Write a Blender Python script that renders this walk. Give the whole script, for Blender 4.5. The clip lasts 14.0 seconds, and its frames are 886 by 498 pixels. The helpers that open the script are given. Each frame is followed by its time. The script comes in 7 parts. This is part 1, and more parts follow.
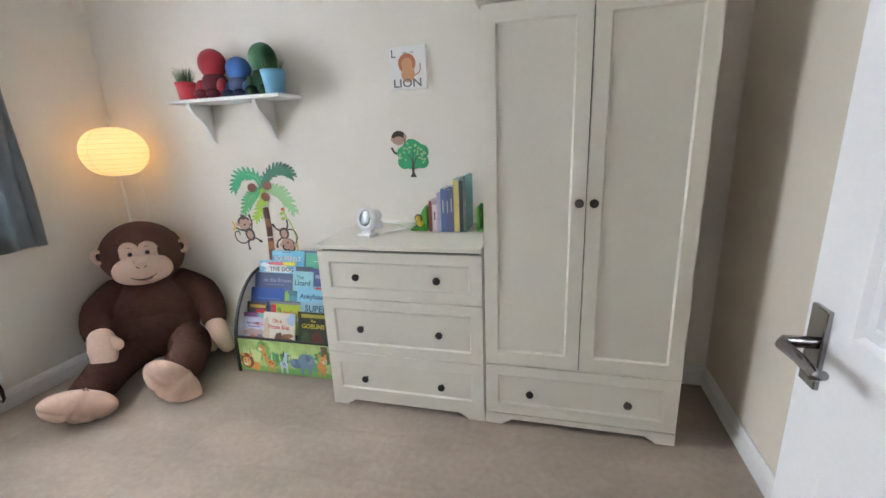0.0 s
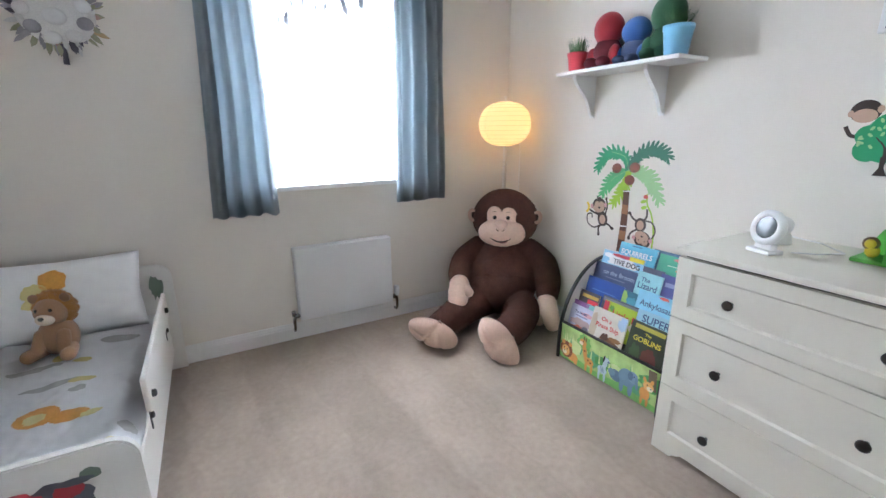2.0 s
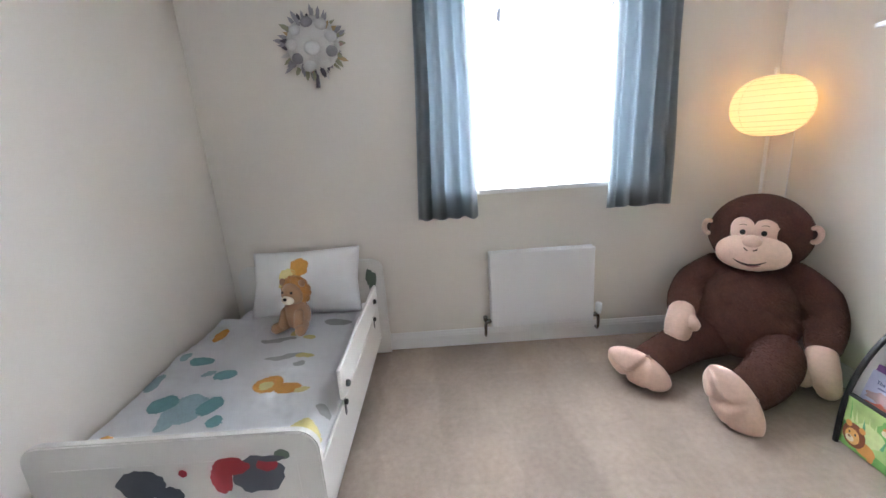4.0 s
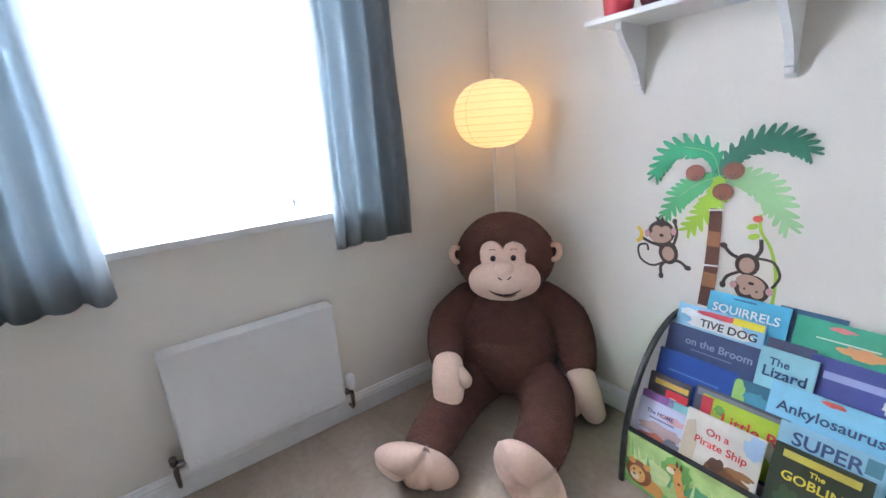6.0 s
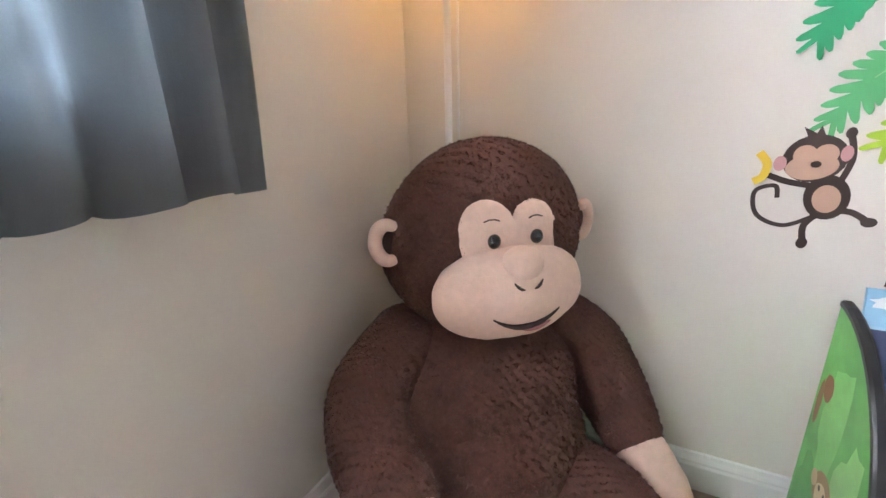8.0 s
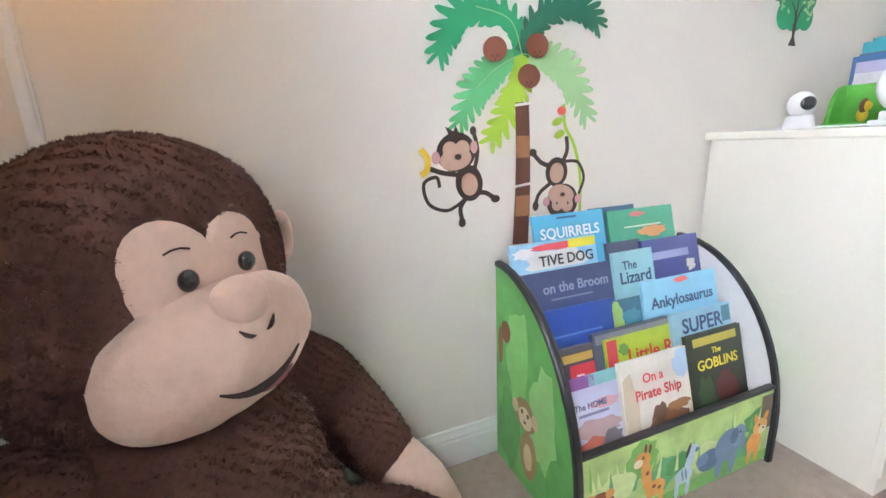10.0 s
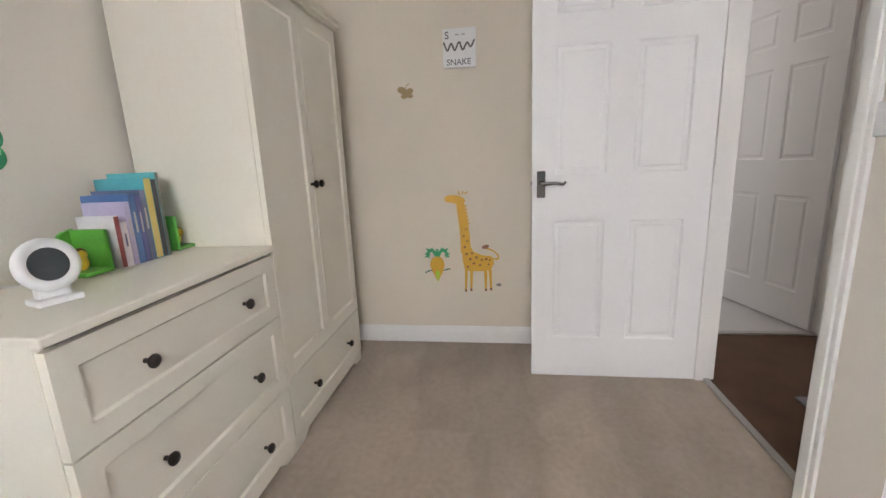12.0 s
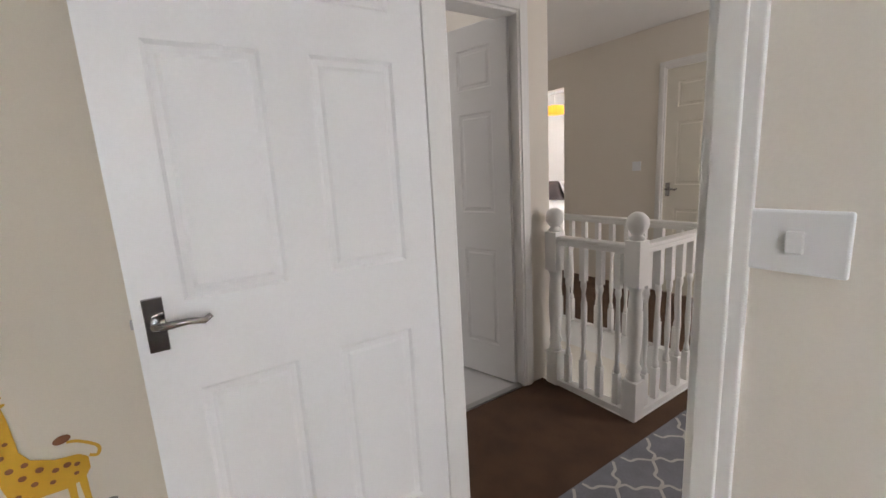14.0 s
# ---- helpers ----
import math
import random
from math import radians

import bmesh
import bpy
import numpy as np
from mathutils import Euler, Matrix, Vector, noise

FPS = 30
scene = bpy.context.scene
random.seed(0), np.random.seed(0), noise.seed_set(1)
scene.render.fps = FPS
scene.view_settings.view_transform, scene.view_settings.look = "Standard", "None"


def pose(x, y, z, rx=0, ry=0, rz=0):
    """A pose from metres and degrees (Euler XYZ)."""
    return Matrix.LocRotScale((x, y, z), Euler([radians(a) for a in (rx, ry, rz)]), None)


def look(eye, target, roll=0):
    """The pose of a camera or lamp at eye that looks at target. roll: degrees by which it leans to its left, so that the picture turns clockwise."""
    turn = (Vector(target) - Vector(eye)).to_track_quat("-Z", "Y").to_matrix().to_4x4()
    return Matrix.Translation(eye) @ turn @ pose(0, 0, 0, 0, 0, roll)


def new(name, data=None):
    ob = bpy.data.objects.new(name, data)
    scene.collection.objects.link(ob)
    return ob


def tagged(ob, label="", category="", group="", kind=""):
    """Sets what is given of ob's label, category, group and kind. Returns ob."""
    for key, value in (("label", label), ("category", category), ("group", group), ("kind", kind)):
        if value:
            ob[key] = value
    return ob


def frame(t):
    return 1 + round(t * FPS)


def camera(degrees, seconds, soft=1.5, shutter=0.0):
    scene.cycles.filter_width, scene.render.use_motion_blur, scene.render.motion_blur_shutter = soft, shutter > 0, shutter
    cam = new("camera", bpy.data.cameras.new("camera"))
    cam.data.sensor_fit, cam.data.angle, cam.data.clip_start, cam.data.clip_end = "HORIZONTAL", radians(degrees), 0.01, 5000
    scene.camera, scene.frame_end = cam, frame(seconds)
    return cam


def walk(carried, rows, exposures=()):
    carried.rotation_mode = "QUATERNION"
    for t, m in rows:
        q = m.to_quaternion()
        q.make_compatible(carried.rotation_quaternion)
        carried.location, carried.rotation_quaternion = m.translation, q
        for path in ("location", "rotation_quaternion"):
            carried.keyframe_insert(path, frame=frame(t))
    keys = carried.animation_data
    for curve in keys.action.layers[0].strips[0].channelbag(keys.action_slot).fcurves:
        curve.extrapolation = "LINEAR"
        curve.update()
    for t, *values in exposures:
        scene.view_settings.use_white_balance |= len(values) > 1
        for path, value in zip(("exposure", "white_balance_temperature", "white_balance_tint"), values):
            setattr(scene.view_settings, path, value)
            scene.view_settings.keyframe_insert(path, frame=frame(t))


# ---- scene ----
cam = camera(93.0, 14.0)
PATH = [
    (0, (0.416, 0.091, 1.263), (-0.087, 1.956, 0.744), -2.4),
    (0.5, (0.382, 0.185, 1.263), (-0.195, 2.04, 0.787), -1.5),
    (1, (0.301, 0.258, 1.264), (-0.626, 1.962, 0.776), -1.1),
    (1.5, (0.253, 0.308, 1.242), (-1.122, 1.664, 0.721), -0.6),
    (2, (0.216, 0.319, 1.217), (-1.469, 1.249, 0.673), -0.6),
    (2.5, (0.148, 0.352, 1.212), (-1.700, 0.861, 0.662), -1.4),
    (2.7, (0.108, 0.367, 1.225), (-1.78, 0.713, 0.66), -1.7),
    (4.8, (-0.069, 0.605, 1.248), (-2.001, 0.566, 0.718), -4.3),
    (5, (-0.165, 0.66, 1.262), (-2.07, 0.811, 0.691), -4.1),
    (5.5, (-0.409, 0.709, 1.251), (-2.1855, 1.4285, 0.685), -3.35),
    (6, (-0.676, 0.76, 1.213), (-2.249, 1.862, 0.657), -4.2),
    (6.5, (-0.965, 0.93, 1.182), (-2.352, 2.244, 0.600), -4.4),
    (7, (-1.24, 1.025, 1.094), (-2.39, 2.55, 0.501), -3.1),
    (7.2, (-1.357, 1.052, 1.043), (-2.418, 2.642, 0.4555), -2.7),
    (9.3, (-1.826, 1.416, 0.803), (-2.008, 3.336, 0.249), -0.6),
    (9.5, (-1.838, 1.415, 0.808), (-1.757, 3.349, 0.303), -1.2),
    (10, (-1.792, 1.342, 0.823), (-1.082, 3.146, 0.331), -2.4),
    (10.5, (-1.618, 1.166, 0.91), (-0.589, 2.784, 0.345), -2.6),
    (11, (-1.502, 1.015, 0.959), (-0.079, 2.314, 0.422), -2.8),
    (11.5, (-1.352, 0.935, 0.991), (0.395, 1.775, 0.5), -2.7),
    (12, (-1.187, 0.92, 1.091), (0.748, 1.202, 0.666), -2.4),
    (12.5, (-1.053, 0.94, 1.221), (0.9, 0.768, 0.828), -2.6),
    (13, (-0.856, 0.9, 1.254), (1.04, 0.39, 0.87), -2.9),
    (13.5, (-0.566, 0.812, 1.262), (1.23, 0.018, 0.88), -3.4),
    (14, (-0.282, 0.696, 1.247), (1.361, -0.382, 0.874), -3.3),
]
# Stops, kelvin and tint of the camera as it adapts along the walk
EXPOSURES = [
    (0.0, 0.5, 6250, 13), (1.0, 0.62, 6050, 14), (2.0, 0.62, 5850, 14), (2.7, 0.7, 6000, 16), (5.0, 0.72, 6050, 16), (5.5, 0.65, 5650, 15), (6.5, 0.58, 5900, 17), (7.0, 0.64, 6100, 19),
    (9.3, 1.1, 6300, 19), (9.5, 1.06, 6300, 18), (10.0, 0.82, 6200, 17), (10.5, 0.72, 6050, 18), (11.0, 0.5, 6200, 16), (11.5, 0.38, 6200, 15), (12.0, 0.22, 6850, 17), (12.5, 0.3, 7000, 18), (13.0, 0.24, 6800, 17), (13.5, 0.16, 6850, 16), (14.0, 0.08, 6800, 16),
]
walk(cam, [(t, look(eye, target, roll)) for t, eye, target, roll in PATH], EXPOSURES)
WINDOW_POWER = 3700

# ---- build ----
# World, sun, lights


def world_sky():
    w = bpy.data.worlds.new("sky")
    w.use_nodes = True
    scene.world = w
    nt = w.node_tree
    sky = nt.nodes.new("ShaderNodeTexSky")
    sky.sky_type, sky.sun_disc = "NISHITA", False
    sky.sun_elevation, sky.sun_rotation = radians(40), radians(180)
    nt.links.new(sky.outputs[0], nt.nodes["Background"].inputs[0])
    nt.nodes["Background"].inputs[1].default_value = 0.12


world_sky()


def area_lamp(name, m, sx, sy, power, colour):
    d = bpy.data.lights.new(name, "AREA")
    d.shape, d.size, d.size_y, d.energy, d.color = "RECTANGLE", sx, sy, power, colour
    ob = new(name, d)
    ob.matrix_world = m
    return ob


# The window's daylight, facing into the room (+x); the far bedroom gives its own. The landing and bathroom lamps are
# added fill, with no window built.
area_lamp("window_daylight", pose(-3.25, 2.1, 2.45, 0, -58, 0), 2.6, 7.4, WINDOW_POWER, (0.88, 0.95, 1.0))
area_lamp("bedroom_daylight", pose(1.3, -4.1, 1.6, 0, -90, 0), 1.2, 1.4, 75, (0.97, 0.98, 1.0))
area_lamp("landing_fill", pose(-1.15, -2.9, 1.5, 0, -90, 0), 1.0, 1.3, 40, (0.97, 0.98, 1.0))
area_lamp("bathroom_fill", pose(3.05, -0.2, 1.6, 0, 90, 0), 0.8, 0.8, 9, (0.95, 0.97, 1.0))


# Materials


def mat(name, colour, rough=0.6, metal=0.0, vary=0.06, grain=60.0, bump=0.0, patch=2.5, sheen=0.0, coat=0.0, island=0.0):
    """A paint, cloth or metal: colour with patches and grain, fine relief."""
    m = bpy.data.materials.new(name)
    m.use_nodes = True
    nt = m.node_tree
    N, L = nt.nodes, nt.links
    b = N["Principled BSDF"]
    b.inputs["Roughness"].default_value, b.inputs["Metallic"].default_value = rough, metal
    b.inputs["Sheen Weight"].default_value = sheen
    b.inputs["Coat Weight"].default_value = coat
    tc = N.new("ShaderNodeTexCoord")
    big, fine = N.new("ShaderNodeTexNoise"), N.new("ShaderNodeTexNoise")
    big.inputs["Scale"].default_value, fine.inputs["Scale"].default_value = patch, grain
    big.inputs["Detail"].default_value, fine.inputs["Detail"].default_value = 3, 4
    for n in (big, fine):
        L.new(tc.outputs["Object"], n.inputs["Vector"])
    add = N.new("ShaderNodeMath")
    add.operation = "ADD"
    L.new(big.outputs[0], add.inputs[0])
    L.new(fine.outputs[0], add.inputs[1])
    mr = N.new("ShaderNodeMapRange")
    mr.inputs["From Min"].default_value, mr.inputs["From Max"].default_value = 0.6, 1.4
    mr.inputs["To Min"].default_value, mr.inputs["To Max"].default_value = 1 - vary, 1 + vary
    L.new(add.outputs[0], mr.inputs["Value"])
    mix = N.new("ShaderNodeVectorMath")
    mix.operation = "SCALE"
    mix.inputs[0].default_value = colour
    L.new(mr.outputs[0], mix.inputs["Scale"])
    L.new(mix.outputs[0], b.inputs["Base Color"])
    if bump:
        bp = N.new("ShaderNodeBump")
        bp.inputs["Strength"].default_value, bp.inputs["Distance"].default_value = bump, 0.004
        L.new(fine.outputs[0], bp.inputs["Height"])
        L.new(bp.outputs[0], b.inputs["Normal"])
    return m


def glow(name, colour, strength):
    m = bpy.data.materials.new(name)
    m.use_nodes = True
    b = m.node_tree.nodes["Principled BSDF"]
    b.inputs["Base Color"].default_value = (*colour, 1)
    b.inputs["Emission Color"].default_value = (*colour, 1)
    b.inputs["Emission Strength"].default_value = strength
    return m


WALL = mat("magnolia_wall_paint", (0.785, 0.735, 0.66), 0.85, vary=0.02, grain=180, bump=0.08)
# Darker and warmer than WALL, used on the east wall only
WARMWALL = mat("warm_cream_wall", (0.71, 0.638, 0.53), 0.85, vary=0.025, grain=180, bump=0.08)
# Whiter and more neutral than WALL, for the return wall by the bed
COOLWALL = mat("whiter_wall", (0.83, 0.83, 0.83), 0.85, vary=0.02, grain=180, bump=0.08)
CEIL = mat("white_ceiling_paint", (0.82, 0.81, 0.79), 0.9, vary=0.02, grain=150, bump=0.08)
WHITE = mat("white_gloss_paint", (0.80, 0.79, 0.77), 0.38, vary=0.02, grain=90, bump=0.03)
DOORWHITE = mat("white_woodgrain_door_paint", (0.84, 0.84, 0.84), 0.42, vary=0.02, grain=120, bump=0.06)
CREAM = mat("cream_white_furniture", (0.775, 0.738, 0.645), 0.45, vary=0.015, grain=60, bump=0.02)
UPVC = mat("white_upvc", (0.82, 0.83, 0.84), 0.3, vary=0.01)
METALWHITE = mat("white_radiator_enamel", (0.80, 0.80, 0.80), 0.35, vary=0.01)
BLACKKNOB = mat("dark_bronze_knob", (0.035, 0.028, 0.024), 0.35, 0.6, vary=0.2)
CHROME = mat("polished_chrome", (0.32, 0.31, 0.31), 0.1, 1.0, vary=0.03)
PIPEWHITE = mat("white_painted_pipe", (0.74, 0.73, 0.71), 0.4, vary=0.03)
BRUSHED = mat("satin_nickel", (0.42, 0.41, 0.40), 0.35, 1.0, vary=0.05)
BLACK = mat("black_plastic", (0.02, 0.02, 0.022), 0.4, vary=0.1)
# Near-black colour that paints in the shade of furniture gaps
DARKGAP = mat("dark_gap_shade", (0.06, 0.055, 0.05), 0.9)
LINENBLUE = mat("grey_blue_curtain_cloth", (0.30, 0.325, 0.335), 0.9, vary=0.08, grain=400, bump=0.15)


def let_light_through(m, share, colour):
    """Thin cloth: part of the light goes through it."""
    nt = m.node_tree
    N, L = nt.nodes, nt.links
    tl, mx = N.new("ShaderNodeBsdfTranslucent"), N.new("ShaderNodeMixShader")
    tl.inputs[0].default_value = (*colour, 1)
    mx.inputs[0].default_value = share
    L.new(N["Principled BSDF"].outputs[0], mx.inputs[1])
    L.new(tl.outputs[0], mx.inputs[2])
    L.new(mx.outputs[0], N["Material Output"].inputs[0])


let_light_through(LINENBLUE, 0.46, (0.37, 0.425, 0.455))
WHITECLOTH = mat("white_cotton", (0.90, 0.90, 0.90), 0.9, vary=0.03, grain=300, bump=0.1, patch=6, sheen=0.1)
BROWNCARPET = mat("dark_brown_landing_carpet", (0.082, 0.041, 0.021), 0.95, vary=0.35, grain=300, bump=0.5, patch=6)
VINYL = mat("pale_grey_vinyl_floor", (0.55, 0.54, 0.53), 0.5, vary=0.04)


def carpet():
    m = mat("beige_pile_carpet", (0.338, 0.265, 0.205), 0.97, vary=0.17, grain=260, bump=0.7, patch=38.0, sheen=0.25)
    nt = m.node_tree
    N, L = nt.nodes, nt.links
    b = N["Principled BSDF"]
    old = b.inputs["Base Color"].links[0].from_socket
    # Brushed streaks left in the pile by the vacuum cleaner.
    tc = N.new("ShaderNodeTexCoord")
    mp = N.new("ShaderNodeMapping")
    mp.inputs["Scale"].default_value, mp.inputs["Rotation"].default_value = (1.5, 2.4, 1.0), (0, 0, radians(-30))
    L.new(tc.outputs["Object"], mp.inputs["Vector"])
    no = N.new("ShaderNodeTexNoise")
    no.inputs["Scale"].default_value, no.inputs["Detail"].default_value = 1.6, 2
    L.new(mp.outputs[0], no.inputs["Vector"])
    mr = N.new("ShaderNodeMapRange")
    mr.inputs["From Min"].default_value, mr.inputs["From Max"].default_value = 0.42, 0.6
    mr.inputs["To Min"].default_value, mr.inputs["To Max"].default_value = 0.92, 1.07
    L.new(no.outputs[0], mr.inputs["Value"])
    vm = N.new("ShaderNodeVectorMath")
    vm.operation = "SCALE"
    L.new(old, vm.inputs[0])
    # Straight strokes with sharper edges
    br = N.new("ShaderNodeTexBrick")
    br.inputs["Scale"].default_value, br.inputs["Mortar Size"].default_value = 1.0, 0.012
    br.inputs["Brick Width"].default_value, br.inputs["Row Height"].default_value = 0.9, 0.27
    br.inputs["Mortar Smooth"].default_value = 1.0
    for nm, g in (("Color1", 0.9), ("Color2", 1.09), ("Mortar", 0.985)):
        br.inputs[nm].default_value = (g, g, g, 1)
    m2 = N.new("ShaderNodeMapping")
    m2.inputs["Rotation"].default_value = (0, 0, radians(-4))
    wob, wadd = N.new("ShaderNodeTexNoise"), N.new("ShaderNodeVectorMath")
    wob.inputs["Scale"].default_value = 5.0
    wadd.operation = "MULTIPLY_ADD"
    wadd.inputs[1].default_value = (0.12, 0.12, 0)
    L.new(tc.outputs["Object"], wob.inputs["Vector"])
    L.new(wob.outputs["Color"], wadd.inputs[0])
    L.new(tc.outputs["Object"], wadd.inputs[2])
    L.new(wadd.outputs[0], m2.inputs["Vector"])
    L.new(m2.outputs[0], br.inputs["Vector"])
    strokes = N.new("ShaderNodeVectorMath")
    strokes.operation = "MULTIPLY"
    L.new(mr.outputs[0], vm.inputs["Scale"])
    L.new(vm.outputs[0], strokes.inputs[0])
    L.new(br.outputs["Color"], strokes.inputs[1])
    L.new(strokes.outputs[0], b.inputs["Base Color"])
    return m


CARPET = carpet()


# Mesh helpers


def box(bm, x0, y0, z0, x1, y1, z1, mi=0, bevel=0.0):
    r = bmesh.ops.create_cube(bm, size=1.0)
    vs = r["verts"]
    for v in vs:
        v.co = Vector((x0 + (v.co.x + 0.5) * (x1 - x0), y0 + (v.co.y + 0.5) * (y1 - y0), z0 + (v.co.z + 0.5) * (z1 - z0)))
    fs = {f for v in vs for f in v.link_faces}
    for f in fs:
        f.material_index = mi
    if bevel:
        es = {e for v in vs for e in v.link_edges}
        bmesh.ops.bevel(bm, geom=list(es), offset=bevel, segments=2, affect="EDGES", profile=0.5)
    return bm


def boxes(*rows, bevel=0.0):
    bm = bmesh.new()
    for r in rows:
        box(bm, *r, bevel=bevel)
    return bm


def lathe(profile, segs=24, m=None):
    """A turned shape about z: profile is rows of radius, height."""
    bm = bmesh.new()
    rings = []
    for r, z in profile:
        rings.append([bm.verts.new((r * math.cos(2 * math.pi * k / segs), r * math.sin(2 * math.pi * k / segs), z)) for k in range(segs)])
    for a, b in zip(rings, rings[1:]):
        for k in range(segs):
            bm.faces.new((a[k], a[(k + 1) % segs], b[(k + 1) % segs], b[k]))
    bm.faces.new(list(reversed(rings[0])))
    bm.faces.new(rings[-1])
    for f in bm.faces:
        f.smooth = True
    if m is not None:
        bmesh.ops.transform(bm, matrix=m, verts=bm.verts)
    return bm


def tube(points, radius, segs=8, bm=None, mi=0):
    bm = bm or bmesh.new()
    pts = [Vector(p) for p in points]
    rings = []
    for i, p in enumerate(pts):
        d = (pts[min(i + 1, len(pts) - 1)] - pts[max(i - 1, 0)]).normalized()
        u = d.orthogonal().normalized() if not rings else (u - d * u.dot(d)).normalized()
        w = d.cross(u)
        rr = radius[i] if isinstance(radius, (list, tuple)) else radius
        rings.append([bm.verts.new(p + rr * (u * math.cos(2 * math.pi * k / segs) + w * math.sin(2 * math.pi * k / segs))) for k in range(segs)])
    for a, b in zip(rings, rings[1:]):
        for k in range(segs):
            f = bm.faces.new((a[k], a[(k + 1) % segs], b[(k + 1) % segs], b[k]))
            f.smooth, f.material_index = True, mi
    for r in (list(reversed(rings[0])), rings[-1]):
        bm.faces.new(r).material_index = mi
    return bm


def prism(outline, depth, m=None, bm=None, mi=0):
    """A flat outline (x, z) given thickness towards +y."""
    bm = bm or bmesh.new()
    a = [bm.verts.new((x, 0, z)) for x, z in outline]
    b = [bm.verts.new((x, depth, z)) for x, z in outline]
    fs = [bm.faces.new(a), bm.faces.new(list(reversed(b)))]
    for k in range(len(a)):
        n = (k + 1) % len(a)
        fs.append(bm.faces.new((a[n], a[k], b[k], b[n])))
    for f in fs:
        f.material_index = mi
    if m is not None:
        bmesh.ops.transform(bm, matrix=m, verts=a + b)
    bmesh.ops.recalc_face_normals(bm, faces=fs)
    return bm


def ball(bm, c, r, m=None, mi=0, u=24, v=16):
    """An ellipsoid with centre c and radii r, turned by m first."""
    vs = bmesh.ops.create_uvsphere(bm, u_segments=u, v_segments=v, radius=1.0)["verts"]
    mm = Matrix.Translation(c) @ (m or Matrix()) @ Matrix.Diagonal((*r, 1))
    for x in vs:
        x.co = mm @ x.co
    for f in {f for x in vs for f in x.link_faces}:
        f.smooth, f.material_index = True, mi
    return vs


def panelled(w, h, t, xs, zs, rows=(), inset=0.012, depth=-0.008, field=0.0, back=False):
    """A slab x 0..w, z 0..h, front at y 0; cells (i, j) between the cuts are panels sunk by depth, with a raised field if wanted."""
    bm = bmesh.new()
    xs, zs = [0, *xs, w], [0, *zs, h]
    cells = [(i, j) for i in range(1, len(xs) - 1, 2) for j in range(1, len(zs) - 1, 2)] if not rows else rows
    for side, y in ((0, 0.0), (1, t)):
        g = [[bm.verts.new((x, y, z)) for z in zs] for x in xs]
        sunk = []
        for i in range(len(xs) - 1):
            for j in range(len(zs) - 1):
                q = (g[i][j], g[i + 1][j], g[i + 1][j + 1], g[i][j + 1])
                f = bm.faces.new(q if side == 0 else tuple(reversed(q)))
                if (i, j) in cells and (side == 0 or back):
                    sunk.append(f)
        bm.normal_update()
        bmesh.ops.inset_individual(bm, faces=sunk, thickness=inset, depth=depth)
        if field:
            bmesh.ops.inset_individual(bm, faces=sunk, thickness=0.02, depth=0.0)
            bmesh.ops.inset_individual(bm, faces=sunk, thickness=0.012, depth=field)
        if side == 0:
            edge = [(g[i][0], g[i + 1][0]) for i in range(len(xs) - 1)] + [(g[-1][j], g[-1][j + 1]) for j in range(len(zs) - 1)]
            edge += [(g[i + 1][-1], g[i][-1]) for i in reversed(range(len(xs) - 1))] + [(g[0][j + 1], g[0][j]) for j in reversed(range(len(zs) - 1))]
        else:
            e2 = [(g[i][0], g[i + 1][0]) for i in range(len(xs) - 1)] + [(g[-1][j], g[-1][j + 1]) for j in range(len(zs) - 1)]
            e2 += [(g[i + 1][-1], g[i][-1]) for i in reversed(range(len(xs) - 1))] + [(g[0][j + 1], g[0][j]) for j in reversed(range(len(zs) - 1))]
            for (a, b), (c, d) in zip(edge, e2):
                bm.faces.new((b, a, c, d))
    bmesh.ops.recalc_face_normals(bm, faces=bm.faces)
    return bm


def mesh(name, bm, *materials):
    me = bpy.data.meshes.new(name)
    bm.to_mesh(me)
    bm.free()
    for m in materials:
        me.materials.append(m)
    return me


def part(name, bm, material, parent=None, label="", m=None):
    ob = new(name, mesh(name, bm, *(material if isinstance(material, (list, tuple)) else (material,))))
    ob.parent = parent
    if m is not None:
        ob.matrix_basis = m
    if label:
        tagged(ob, label)
    return ob


def thing(name, m, label, category, group=""):
    ob = new(name)
    ob.empty_display_size = 0.05
    ob.matrix_basis = m
    return tagged(ob, label, category, group)


def structure(name, bm, material, label="", category=""):
    return tagged(part(name, bm, material), label, category, kind="structure")


# The room: x -2.27 to 1.172, y 0.06 to 2.222, with a bed recess south to y -0.79 for x under -0.235
W, E, Nn, S, DY, RX, H = -2.27, 1.172, 2.222, -0.79, 0.06, -0.235, 2.36
structure("floor", boxes((W - 0.1, -0.03, -0.06, E + 0.1, Nn + 0.1, 0.0), (W - 0.1, S - 0.1, -0.06, RX + 0.05, -0.03, 0.0)), CARPET, "beige cut-pile bedroom carpet with brushed streaks", "carpet")
structure("ceiling", boxes((W - 0.3, S - 0.2, H, E + 0.2, Nn + 0.2, H + 0.1)), CEIL, "plain white painted ceiling", "ceiling")
structure("wall_north", boxes((W - 0.3, Nn, -0.05, E + 0.12, Nn + 0.12, H)), WALL, "magnolia painted plaster wall", "wall")
structure("wall_east", boxes((E, -0.06, -0.05, E + 0.12, Nn, H)), WARMWALL, "warm cream plaster wall", "wall")
WY0, WY1, WZ0, WZ1 = 0.46, 1.51, 0.905, 2.04
structure("wall_west", boxes((W - 0.3, S - 0.12, -0.05, W, WY0, H), (W - 0.3, WY1, -0.05, W, Nn, H), (W - 0.3, WY0, -0.05, W, WY1, WZ0), (W - 0.3, WY0, WZ1, W, WY1, H)), WALL, "magnolia painted wall with a window opening", "wall")
